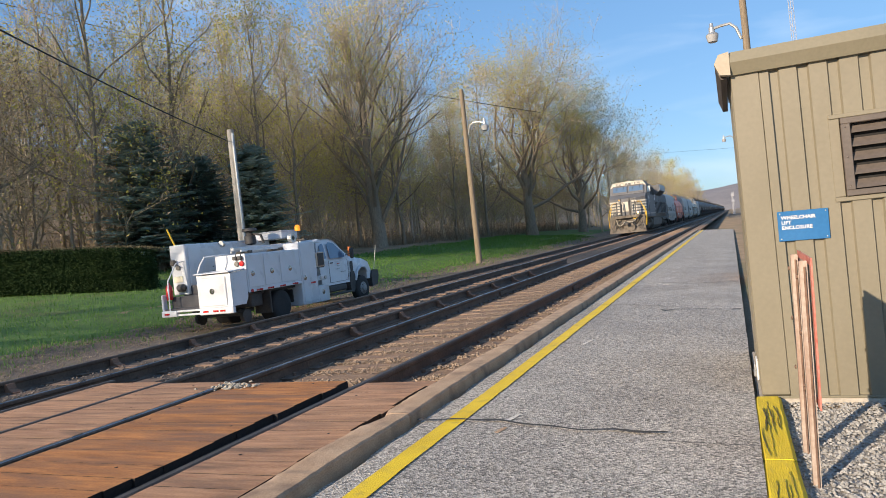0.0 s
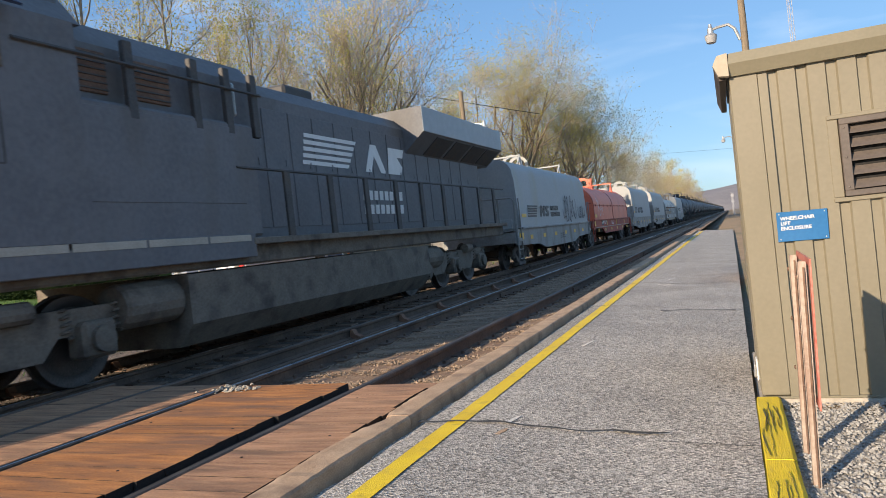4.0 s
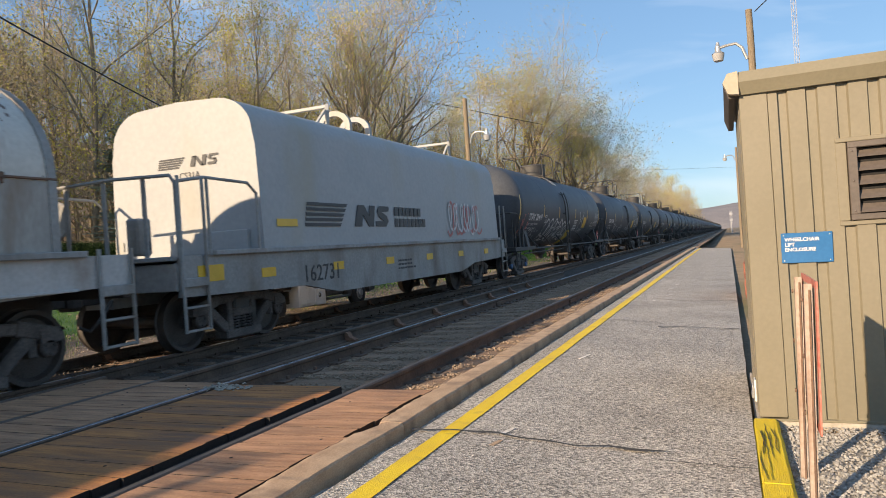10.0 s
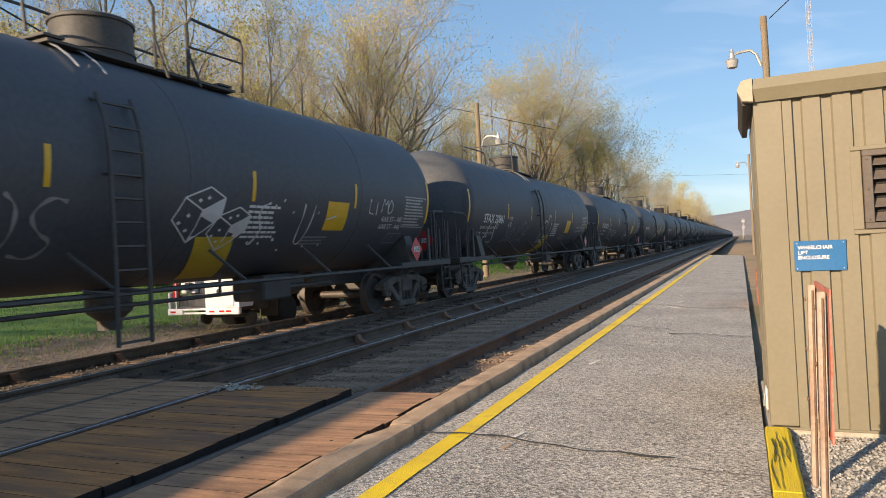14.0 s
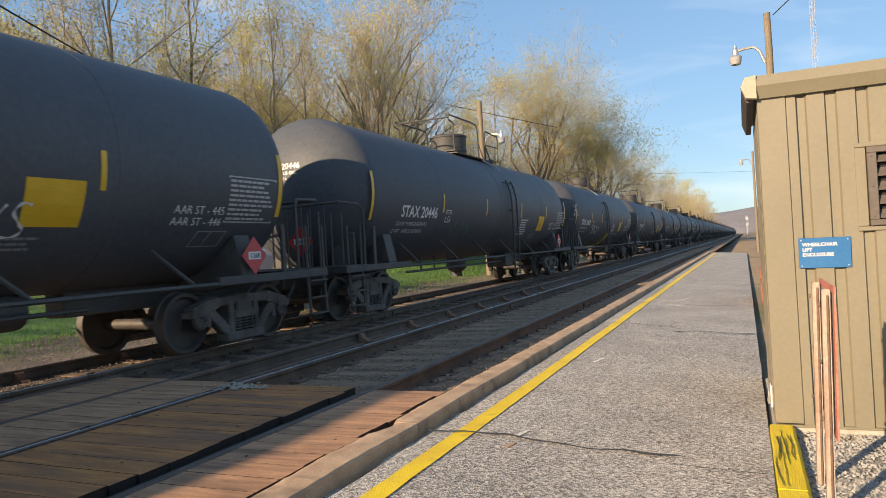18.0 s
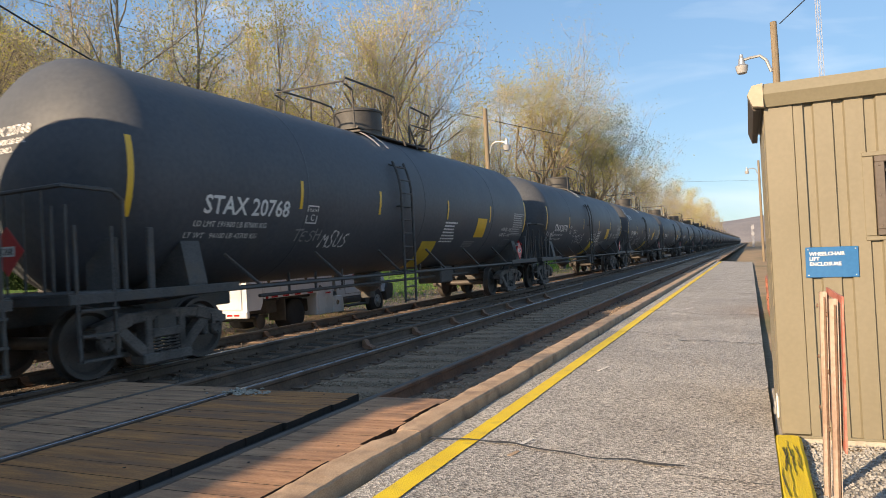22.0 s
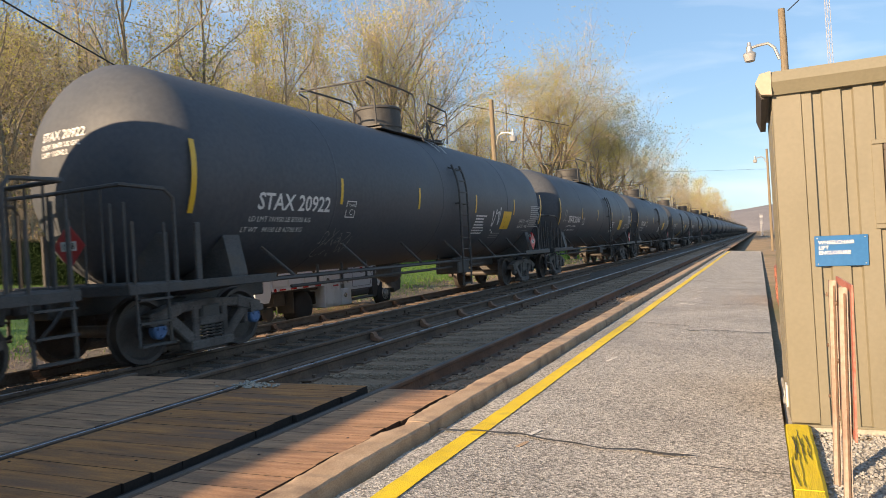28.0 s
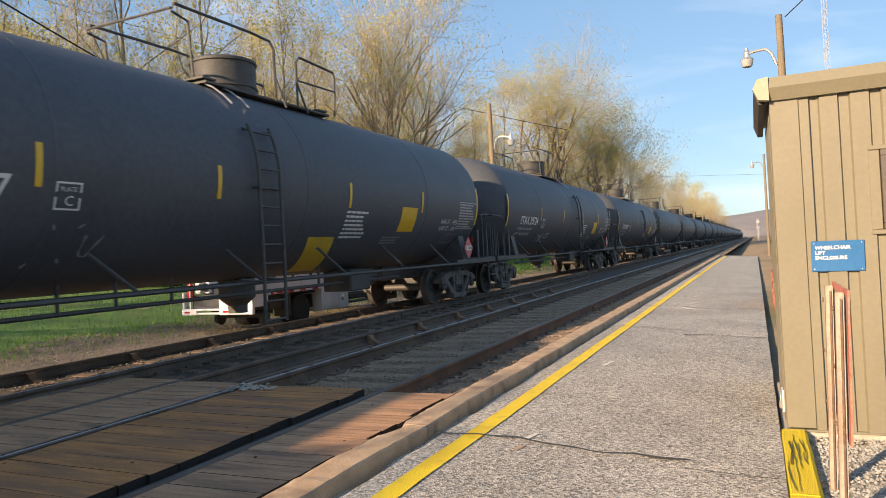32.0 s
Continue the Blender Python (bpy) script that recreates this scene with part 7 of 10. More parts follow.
def ribbon(lines, thick):
    """Joined strokes of paint of uneven width, in the xz plane."""
    sh = Shape()
    for pts in lines:
        n = len(pts)
        base = len(sh.v)
        for i, q in enumerate(pts):
            d = Vector(pts[min(n - 1, i + 1)]) - Vector(pts[max(0, i - 1)])
            nrm = Vector((-d.y, d.x)).normalized() * thick * (0.36 + 0.2 * math.sin(i * 1.3)) if d.length > 1e-6 else Vector((0, thick * 0.4))
            sh.v += [(q[0] - nrm.x, 0, q[1] - nrm.y), (q[0] + nrm.x, 0, q[1] + nrm.y)]
        sh.f += [(base + 2 * i, base + 2 * i + 2, base + 2 * i + 3, base + 2 * i + 1) for i in range(n - 1)]
    return sh


def throw_up(w, h, seed):
    """Fat rounded letters drawn as soft white outlines that overlap."""
    rng = random.Random(seed)
    lines = []
    n = 7
    for i in range(n):
        cx, k = w * (i + 0.5) / n, w / n * 0.72
        for r, lo in ((1.0, 0.0), (0.45, 0.25)):
            ph = rng.random() * 6.28
            pts = []
            for q in range(19 if r == 1.0 else 12):
                a = ph + q / 18 * 6.283
                wob = r * (1 + 0.16 * math.sin(3 * a + ph) + 0.1 * math.sin(5 * a + i))
                pts.append((cx + k * wob * math.cos(a) + 0.12 * h * math.sin(a), h * (0.5 + 0.47 * wob * math.sin(a))))
            lines.append(pts)
    return lines


def dice_scrawl(car):
    """Two cubes drawn in white outline, one face of each filled."""
    for y, z, k in ((8.72, 1.45, 1.32), (9.42, 1.30, 1.16)):
        ol = strokes([[(0, 0.25 * k), (0.12 * k, 0.48 * k), (0.45 * k, 0.6 * k), (0.68 * k, 0.5 * k), (0.66 * k, 0.3 * k), (0.3 * k, 0), (0, 0.25 * k)], [(0.12 * k, 0.48 * k), (0.38 * k, 0.36 * k), (0.68 * k, 0.5 * k)], [(0.38 * k, 0.36 * k), (0.3 * k, 0)]], 0.022)
        n = len(ol.v)
        ol.v += [(0.38 * k, 0, 0.36 * k), (0.68 * k, 0, 0.5 * k), (0.66 * k, 0, 0.3 * k), (0.3 * k, 0, 0)]
        ol.f.append((n, n + 1, n + 2, n + 3))
        for px, pz in ((0.1, 0.22), (0.2, 0.30), (0.22, 0.14), (0.32, 0.46), (0.44, 0.49)):
            n = len(ol.v)
            ol.v += [((px + 0.03 * dx) * k, 0, (pz + 0.03 * dz) * k) for dx, dz in ((-1, 0), (0, -0.8), (1, 0), (0, 0.8))]
            ol.f.append((n, n + 1, n + 2, n + 3))
        part("graffiti", wrap_tank(ol, y, z, 0.009), M_GRAFFITI_W, car, "white outline of a painted die")


def tank_car(number, s, near=True, tags=(), blue=False, late=False, dice=False):
    car = thing("tank_car", "black tank car with yellow reflectors and white lettering", "tank car", "tank cars of the train", pose(TRACK_F, s, FAR_Z))
    TP = TANK_KITS[1 if late else 0]
    back = 0.3 if late else 0.0
    part("barrel", TP["barrel"], None, car)
    part("valve_housing", TP["housing"], None, car)
    part("top_railing", TP["railing"], None, car)
    for y, tn in ((1.96, 0), (TLEN - 1.96, 180)):
        part("saddle", TP["saddle"], None, car, at=pose(0, y + (0.24 if tn == 0 else -0.24), 0))
        add_truck(car, y, TRUCK_BLUE if blue and tn == 0 else TRUCK, near)
    for y, tn in ((0, 0), (TLEN, 180)):
        part("stub_sill", TP["sill"], None, car, at=pose(0, y, 0, 0, 0, tn))
        part("end_deck", TP["end_deck"], None, car, at=pose(0, y, 0, 0, 0, tn))
        rail = part("end_railing", TP["end_rail"], None, car, at=pose(0, y, 0, 0, 0, tn))
        if near:
            for x in (-1.05, -0.75, -0.45, 0.15, 0.45, 0.75, 1.05):
                part("railing_post", TP["rail_post"], None, rail, at=pose(x, 0.35, 0))
            for x in (-1.40, -1.18, 1.18, 1.40):
                part("railing_bar", TP["rail_bar"], None, rail, at=pose(x, 0.36, 0))
            for x in (-1.44, 1.44):
                part("railing_bar", TP["side_bar"], None, rail, at=pose(x, 1.42, 0))
            part("step_board", TP["step_board"], None, rail)
        part("corner_ladder", TP["steps"], None, car, at=pose(0, y, 0, 0, 0, tn))
        if near:
            part("corner_ladder", TP["steps_b"], None, car, at=pose(0, y, 0, 0, 0, tn))
    part("side_rail", TP["side_rail"], None, car)
    for k, me in TP["marks"].items():
        part("reflector", me, None, car)
    part("brake_gear", TP["brake_gear"], None, car)
    if near:
        couplers(car, TLEN)
        tagged(part("weld_seams", TP["seams"], None, car), kind="stuff")
        part("top_platform", TP["platform"], None, car)
        la = TP["la"]
        ladder = part("ladder", TP["stile"], None, car, at=pose(0, la, 0))
        part("stile", TP["stile"], None, ladder, at=pose(0, 0.47, 0))
        for x, y, z in TP["rungs"]:
            part("rung", TP["rung"], None, ladder, at=pose(x, 0, z))
        for y in (0.05, 0.42):
            part("grab_handle", TP["handle"], None, ladder, at=pose(0, y, 0))
        part("side_rail", TP["side_rail_b"], None, car)
        for nm in ("panel_y", "bars_b", "bars_c", "table", "plate_box", "plate_frame"):
            part({"panel_y": "notice_panel", "table": "data_table", "plate_box": "plate_box", "plate_frame": "plate_frame"}.get(nm, "small_writing"), TP[nm], None, car) if not nm.startswith("bars") else tagged(part("small_writing", TP[nm], None, car), kind="stuff")
        curved_text("STAX " + number, 0.25, 2.32 + back, 1.95, M_LETTER, car, bold=0.006)
        curved_text("AAR ST - 445", 0.115, 14.16 + back * 1.2, 1.86, M_LETTER, car)
        curved_text("AAR ST - 446", 0.115, 14.14 + back * 1.2, 1.70, M_LETTER, car)
        curved_text("PLATE", 0.05, 4.67 + back * 1.1, 2.06, M_LETTER, car)
        curved_text("C", 0.11, 4.73 + back * 1.1, 1.91, M_LETTER, car)
        # writing on the leading head
        head_text("STAX " + number, 0.12, -0.62, 2.94, car)
        curved_text("LD LMT 191900 LB 87000 KG", 0.085, 2.2 + back, 1.76, M_LETTER, car)
        curved_text("LT WT   94100 LB 42700 KG", 0.085, 2.1 + back, 1.59, M_LETTER, car)
        head_text("CAPY 30470 US GAL", 0.065, -0.62, 2.83, car)
        head_text("CAPY 115342 L", 0.065, -0.62, 2.73, car)
        for x, y, turn in ((1.49, 15.55, 90), (0.55, 0.30, 0)):
            p = part("placard", TP["placard"], None, car, "red diamond placard", at=pose(x, y, 1.30 if turn else 1.52, 0, 0, turn))
            part("number_panel", TP["placard_b"], None, p)
            lettering("1268", 0.075, M_LETTERBLACK, p, pose(0, -0.011, -0.035), align="CENTER")
        if not late:
            part("yellow_patch", LOW_PANEL, None, car, "faded yellow patch low on the barrel")
        if dice:
            dice_scrawl(car)
        for i, (word, y, z, w, h, thick, paint) in enumerate(tags):
            lines = throw_up(w, h, i + 3) if word == "*" else tag_lines(word, w, h, i + len(number) + int(number) % 97, 0.13 if "X" in word else 0.06)
            drawing = ribbon(lines, thick)
            part("graffiti", wrap_tank(drawing, y, z, 0.008), paint, car, "spray-painted scrawl")
    TRAIN.append((car, s))
    return car


LOW_PANEL = low_panel()
W, K, R, B = M_GRAFFITI_W, M_GRAFFITI_K, M_GRAFFITI_R, M_GRAFFITI_B
F = M_LETTERGREY
# number, later build, set-back of the car, graffiti (strokes, y, z, width, height, thickness, paint)
TANKS = [
    ("20419", 0, 0.3, (("*", 4.9, 0.95, 4.2, 1.05, 0.075, W), ("NXAX", 1.5, 1.35, 1.3, 0.75, 0.07, R), ("PTV", 9.15, 0.95, 0.5, 0.3, 0.03, W), ("W", 11.15, 1.95, 1.0, 0.55, 0.05, W), ("O", 11.25, 1.45, 0.75, 0.55, 0.05, W), ("VAX", 11.7, 1.45, 0.8, 0.3, 0.03, W), ("XCEX", 2.6, 1.2, 1.5, 0.4, 0.04, W))),
    ("21045", 1, 0.0, (("WOES", 4.95, 1.3, 1.5, 0.5, 0.045, W), ("MARIS", 7.0, 1.35, 1.3, 0.5, 0.04, W), ("XES", 9.9, 1.3, 0.9, 0.4, 0.035, W), ("RICH", 14.0, 2.0, 0.9, 0.3, 0.025, W))),
    ("21154", 0, 0.0, (("ZOS", 5.6, 1.15, 1.7, 0.85, 0.05, F), ("SX", 10.3, 1.38, 0.75, 0.75, 0.045, W), ("IUIT", 11.1, 1.35, 1.4, 0.6, 0.035, W), ("LIMO", 13.6, 2.0, 1.0, 0.3, 0.03, W), ("ACES", 4.6, 1.4, 1.2, 0.4, 0.03, F))),
    ("20861", 0, 0.0, (("XES", 2.2, 1.25, 1.6, 0.8, 0.05, W), ("BROSE", 4.6, 1.3, 2.4, 0.6, 0.04, F), ("CD", 8.6, 1.2, 1.2, 1.0, 0.06, W))),
    ("20733", 1, -0.22, (("ZENEY", 10.6, 1.15, 0.65, 0.4, 0.03, W), ("KOSEN", 4.8, 1.3, 2.6, 0.6, 0.05, W))),
    ("20860", 0, 0.0, (("NXEX", 4.15, 1.15, 0.85, 0.75, 0.05, F), ("SERVE", 5.08, 1.5, 1.0, 0.35, 0.045, B), ("MXNNA", 6.6, 1.25, 1.1, 0.85, 0.045, W), ("FOUND", 8.85, 1.48, 1.25, 0.4, 0.035, W), ("EDDYS", 11.0, 1.55, 1.3, 0.4, 0.035, W), ("AL", 3.55, 1.2, 0.5, 0.2, 0.03, W))),
    ("20446", 1, 0.0, (("VUMNX", 5.3, 1.45, 2.0, 0.4, 0.06, M_GRAFFITI_T),)),
    ("20403", 0, -0.15, (("BOD", 4.9, 1.55, 1.7, 0.4, 0.06, W), ("NXXS", 8.45, 1.1, 0.75, 0.85, 0.035, F), ("XIK", 8.3, 0.9, 0.6, 0.4, 0.03, F), ("JAEL", 0.6, 2.3, 0.9, 0.5, 0.04, W))),
    ("20954", 1, 0.0, (("JAEL", 4.95, 1.3, 0.65, 0.55, 0.035, W), ("XM", 9.9, 1.3, 0.6, 0.4, 0.03, W))),
    ("20768", 0, 0.0, (("TESH", 4.4, 1.55, 0.8, 0.2, 0.03, F), ("MSUS", 5.25, 1.42, 0.85, 0.3, 0.04, W))),
    ("20778", 0, 0.0, (("LIMO", 1.35, 1.55, 0.95, 0.36, 0.045, W), ("TES", 5.25, 1.75, 0.7, 0.25, 0.03, W), ("MSUS", 5.75, 1.45, 1.6, 0.4, 0.04, W), ("SAUNA", 8.7, 1.55, 1.35, 0.42, 0.045, W), ("DEAD", 10.5, 1.3, 1.1, 0.25, 0.03, W), ("BOYS", 10.6, 1.05, 1.1, 0.25, 0.03, W), ("LIMO", 12.95, 1.68, 0.8, 0.3, 0.03, W), ("LSMDC", 10.1, 1.45, 0.7, 0.14, 0.02, W))),
    ("20599", 0, 0.0, (("RDEVK", 8.4, 1.6, 1.75, 0.42, 0.045, W), ("NXXL", 0.9, 3.05, 1.0, 0.55, 0.07, W), ("CORONA", 1.6, 2.85, 1.1, 0.3, 0.04, W), ("AMO", 1.5, 1.35, 1.4, 0.6, 0.03, F), ("ERRS", 4.3, 1.25, 1.2, 0.45, 0.035, W), ("XNAX", 5.6, 1.25, 1.0, 0.65, 0.04, W))),
    ("20606", 1, 0.0, ()),
    ("20887", 0, 0.0, (("COKES", 5.2, 1.3, 2.0, 0.6, 0.04, F),)),
    ("20922", 1, 0.0, (("DXAZ", 4.5, 1.35, 0.9, 0.3, 0.02, F), ("CXW", 4.5, 1.05, 0.9, 0.35, 0.02, F), ("VXV", 12.2, 1.55, 0.6, 0.6, 0.08, W))),
    ("20360", 1, 0.0, (("JZ", 1.85, 1.95, 0.5, 0.35, 0.05, F), ("SPADE", 6.2, 1.25, 1.1, 0.3, 0.03, M_GRAFFITI_T))),
    ("21201", 1, 0.0, (("XOX", 8.45, 1.2, 0.5, 0.3, 0.025, F), ("COD", 8.4, 1.35, 0.5, 0.3, 0.025, F), ("M", 8.5, 1.65, 0.35, 0.2, 0.03, F))),
    ("21187", 0, 0.4, (("XU", 4.6, 1.2, 0.8, 0.4, 0.03, F),)),
    ("20724", 1, 0.0, (("MOLES", 5.0, 1.3, 1.3, 0.3, 0.03, W),)),
    ("20411", 1, 0.0, ()),
]
TANK_S0 = 167.8


def wrap_hood(sh, y, z, w, zt):
    """Lays a flat xz drawing on the side of a barrel-shaped hood."""
    out = Shape()
    for x, dep, zz in sh.v:
        h = z + zz
        c = 1.0 if h < 2.2 else math.sqrt(max(0.0, 1 - ((h - 2.2) / (zt - 2.2)) ** 2))
        out.v.append((w * c + 0.012, y + x, h + (0.008 if h > 2.2 else 0)))
    out.f = sh.f
    return out


def striped_mark(k):
    """Five stripes and two angular shapes, for an owner's emblem, about 2.9 k wide and 0.41 k high."""
    sh = Shape()

    def poly(pts):
        n = len(sh.v)
        sh.v += [(x * k, 0, z * k) for x, z in pts]
        sh.f.append(tuple(range(n, n + len(pts))))
    for i in range(5):
        z = 0.41 - i * 0.088
        for j in range(3):
            a, b = j / 3, (j + 1) / 3
            wd = 1.3 - 0.06 * i
            poly([(a * wd - 0.02 * i, z - 0.055), (b * wd - 0.02 * i, z - 0.055), (b * wd - 0.02 * i, z), (a * wd - 0.02 * i, z)])
    poly([(1.55, 0), (1.78, 0), (1.88, 0.41), (1.68, 0.41)])
    poly([(1.74, 0.41), (1.90, 0.41), (2.26, 0), (2.08, 0)])
    poly([(2.12, 0), (2.30, 0), (2.40, 0.41), (2.20, 0.41)])
    poly([(2.42, 0), (2.80, 0), (2.86, 0.10), (2.42, 0.10)])
    poly([(2.74, 0.10), (2.88, 0.10), (2.84, 0.24), (2.70, 0.18)])
    poly([(2.46, 0.24), (2.58, 0.18), (2.86, 0.18), (2.80, 0.25)])
    poly([(2.44, 0.24), (2.58, 0.24), (2.62, 0.33), (2.48, 0.33)])
    poly([(2.48, 0.32), (2.94, 0.32), (2.96, 0.41), (2.54, 0.41)])
    return sh


def coil_car(s, length, hood, body, sill, label, kind, number=None, logo=True, end_rail=True, scrawls=(), hood_a=1.35, hood_b=1.35):
    """Covered coil car: deep side sills on two trucks, a rounded hood with lifting brackets."""
    car = thing("coil_car", label, "freight car", "coil cars of the train", pose(TRACK_F, s, FAR_Z))
    y0, y1 = hood_a, length - hood_b
    if kind == "flat":
        w, zt, zb, rc = 1.50, 3.78, 1.36, 0.66
    else:
        w, zt, zb, rc = 1.48, 3.42, 1.40, 1.05
    prof = [(w, zb)]
    n = 10
    if kind == "flat":
        prof.append((w - 0.06, zt - rc - 0.15))
        for i in range(n + 1):
            a = i / n * math.pi / 2
            prof.append((w - 0.10 - rc + rc * math.cos(a), zt - rc * 0.85 - 0.04 + rc * 0.85 * math.sin(a)))
        prof.append((0, zt))
    else:
        zs = 2.20
        prof.append((w, zs))
        for i in range(1, n + 1):
            a = i / n * math.pi / 2
            prof.append((w * math.cos(a), zs + (zt - zs) * math.sin(a)))
    full = prof + [(-x, z) for x, z in prof[::-1] if x > 1e-6]
    part("hood", Shape().prism(full, y0, y1, "y"), hood, car, smooth=True)
    if kind != "flat":
        inner = [(x * 1.012, z + 0.012) for x, z in full]
        for y in (y0 + 0.062, (y0 + y1) / 2, y1 - 0.062):
            # rust car: grey on the later bands stands for blue-grey shadow
            part("hood_band", Shape().prism(inner, y - 0.05, y + 0.05, "y"), sill if kind == "red" else hood if y < y0 + 1 else M_GREYCAR, car)
        lug_paint = M_RUST if kind == "rust" else sill
        seam = part("hood_seam", Shape().tube([(w + 0.012, y0, 2.19), (w + 0.012, y1, 2.19)], 0.016, 5), lug_paint, car)
        lug = Shape().box((0, 0, 0), (0.05, 0.09, 0.06), 0.01).box((0.01, 0.015, -0.05), (0.03, 0.03, 0.07), 0.006).mesh("lug", lug_paint)
        y = y0 + 0.5
        while y < y1:
            part("lug", lug, None, seam, at=pose(w + 0.02, y, 2.21))
            if kind == "rust":
                part("lug", lug, None, seam, at=pose(w + 0.02, y + 0.42, 2.20))
            y += 1.25
        if kind == "rust":
            # separate lower sheets, the leading ones washed brown with rust
            edge = [y0 + 0.02, y0 + 2.0, y0 + 4.6, (y0 + y1) / 2 - 0.06, (y0 + y1) / 2 + 0.08, y0 + 9.6, y0 + 11.9, y1 - 0.02]
            for k, (ya, yb) in enumerate(zip(edge, edge[1:])):
                if k != 3:
                    part("lower_sheet", Shape().box((w + 0.001, (ya + yb) / 2, 1.80), (0.008, yb - ya - 0.012, 0.74), 0.003), M_RUSTWASH if k < 3 else M_GREYPANEL, car, "rust-washed lower sheet" if k < 3 else "")
    # lifting brackets on the roof
    def beam(sh, a, c, wd2):
        v = Vector(c) - Vector(a)
        sh.box((0, 0, 0), (wd2, wd2 * 0.7, v.length), 0.008, Matrix.Translation((Vector(a) + Vector(c)) / 2) @ v.to_track_quat("Z", "Y").to_matrix().to_4x4())

    bm_mat = M_BRACKET if kind == "rust" else hood
    for yy in ((y0 + (y1 - y0) * 0.27, y0 + (y1 - y0) * 0.83) if kind != "rust" else (y0 + (y1 - y0) * 0.14, y0 + (y1 - y0) * 0.40, y0 + (y1 - y0) * 0.62, y0 + (y1 - y0) * 0.90)):
        br = Shape()
        hx = 0.80 if kind == "flat" else 0.88
        zf = zt - (0.18 if kind == "flat" else 0.34)
        for sx in (-1, 1):
            beam(br, (sx * (hx + 0.06), yy, zf - 0.12), (sx * hx, yy + 0.12, zt + 0.38), 0.08)
            beam(br, (sx * (hx - 0.02), yy - 0.35, zf + 0.06), (sx * hx, yy + 0.04, zt + 0.26), 0.06)
        beam(br, (-hx, yy + 0.12, zt + 0.34), (hx, yy + 0.12, zt + 0.34), 0.09)
        part("lift_bracket", br, bm_mat, car, "rusty lifting bracket" if kind == "rust" else "")
    ym = y0 + (y1 - y0) * 0.46
    cr = Shape()
    for dy in (-0.45, 0.45):
        arc = [(0.42, -0.05)] + [(0.42 * math.cos(i / 8 * math.pi), 0.22 + 0.34 * math.sin(i / 8 * math.pi)) for i in range(9)] + [(-0.42, -0.05)]
        inn = [(x * 0.72, z * 0.8 if z > 0 else z) for x, z in arc[::-1]]
        ol = [(x, z + zt + 0.04) for x, z in arc + inn]
        for i in range(len(arc) - 1):
            j2 = len(ol) - 1 - i
            cr.prism([ol[i], ol[i + 1], ol[j2 - 1], ol[j2]], ym + dy - 0.05, ym + dy + 0.05, "y")
    cr.box((0, ym, zt + 0.0), (1.0, 1.5, 0.10), 0.02)
    part("lift_yoke", cr, bm_mat, car)
    # under body
    sd = Shape()
    for x in (-1, 1):
        if kind == "flat":
            sd.prism([(0.42, 1.32), (length - 0.42, 1.32), (length - 0.42, 0.80), (length - 3.2, 0.74), (length - 4.2, 0.56), (4.2, 0.56), (3.2, 0.74), (0.42, 0.80)], x * 1.46 - 0.04, x * 1.46 + 0.04, "x")
        elif kind == "rust":
            sd.prism([(0.35, 1.38), (length - 0.35, 1.38), (length - 0.35, 1.02), (0.35, 1.02)], x * 1.46 - 0.04, x * 1.46 + 0.04, "x")
            part("lower_sill", Shape().prism([(0.9, 1.016), (length - 0.9, 1.016), (length - 3.3, 0.93), (length - 4.1, 0.74), (4.1, 0.74), (3.3, 0.93)], x * 1.45 - 0.03, x * 1.45 + 0.03, "x"), M_GREYCAR, car, "grimy rust-stained lower sill")
            part("sill_edge", Shape().box((x * 1.505, length / 2, 1.02), (0.03, length - 2.2, 0.03), 0.006), M_PALESILL, car)
        else:
            sd.prism([(0.35, 1.38), (length - 0.35, 1.38), (length - 0.35, 1.0), (length - 3.4, 0.95), (length - 4.2, 0.66), (4.2, 0.66), (3.4, 0.95), (0.35, 1.0)], x * 1.46 - 0.04, x * 1.46 + 0.04, "x")
    part("side_sill", sd, M_PALESILL if kind == "rust" else sill, car)
    fl = Shape().box((0, length / 2, 1.10), (2.84, length - 0.8, 0.12)).box((0, length / 2, 0.88), (0.5, length - 0.9, 0.4))
    for y in (0.42, length - 0.42):
        fl.box((0, y, 1.06), (2.9, 0.10, 0.36), 0.01)
    part("underframe", fl, M_BLACK if kind != "flat" else sill, car)
    part("sill_lip", Shape().box((1.53, length / 2, 1.35 if kind == "flat" else 1.40), (0.09, length - 2.0, 0.07), 0.01), sill, car)
    for y in (2.05, length - 2.05):
        add_truck(car, y)
    couplers(car, length)
    # corner ladders, end platform rails
    lad = Shape()
    top = 2.35 if kind == "flat" else 1.45
    for dy in (-0.22, 0.22):
        lad.tube([(0, dy, 0.34), (0, dy, top)], 0.024, 5)
    for z in (0.36, 0.66, 0.98):
        lad.tube([(0, -0.22, z), (0, 0.22, z)], 0.02, 5)
    lad.box((0, 0, 0.98), (0.06, 0.44, 0.12), 0.01)
    lad = lad.mesh("corner_ladder", sill)
    for y in (0.62, length - 0.62):
        for x in (-1, 1):
            part("corner_ladder", lad, None, car, at=pose(x * 1.535, y, 0))
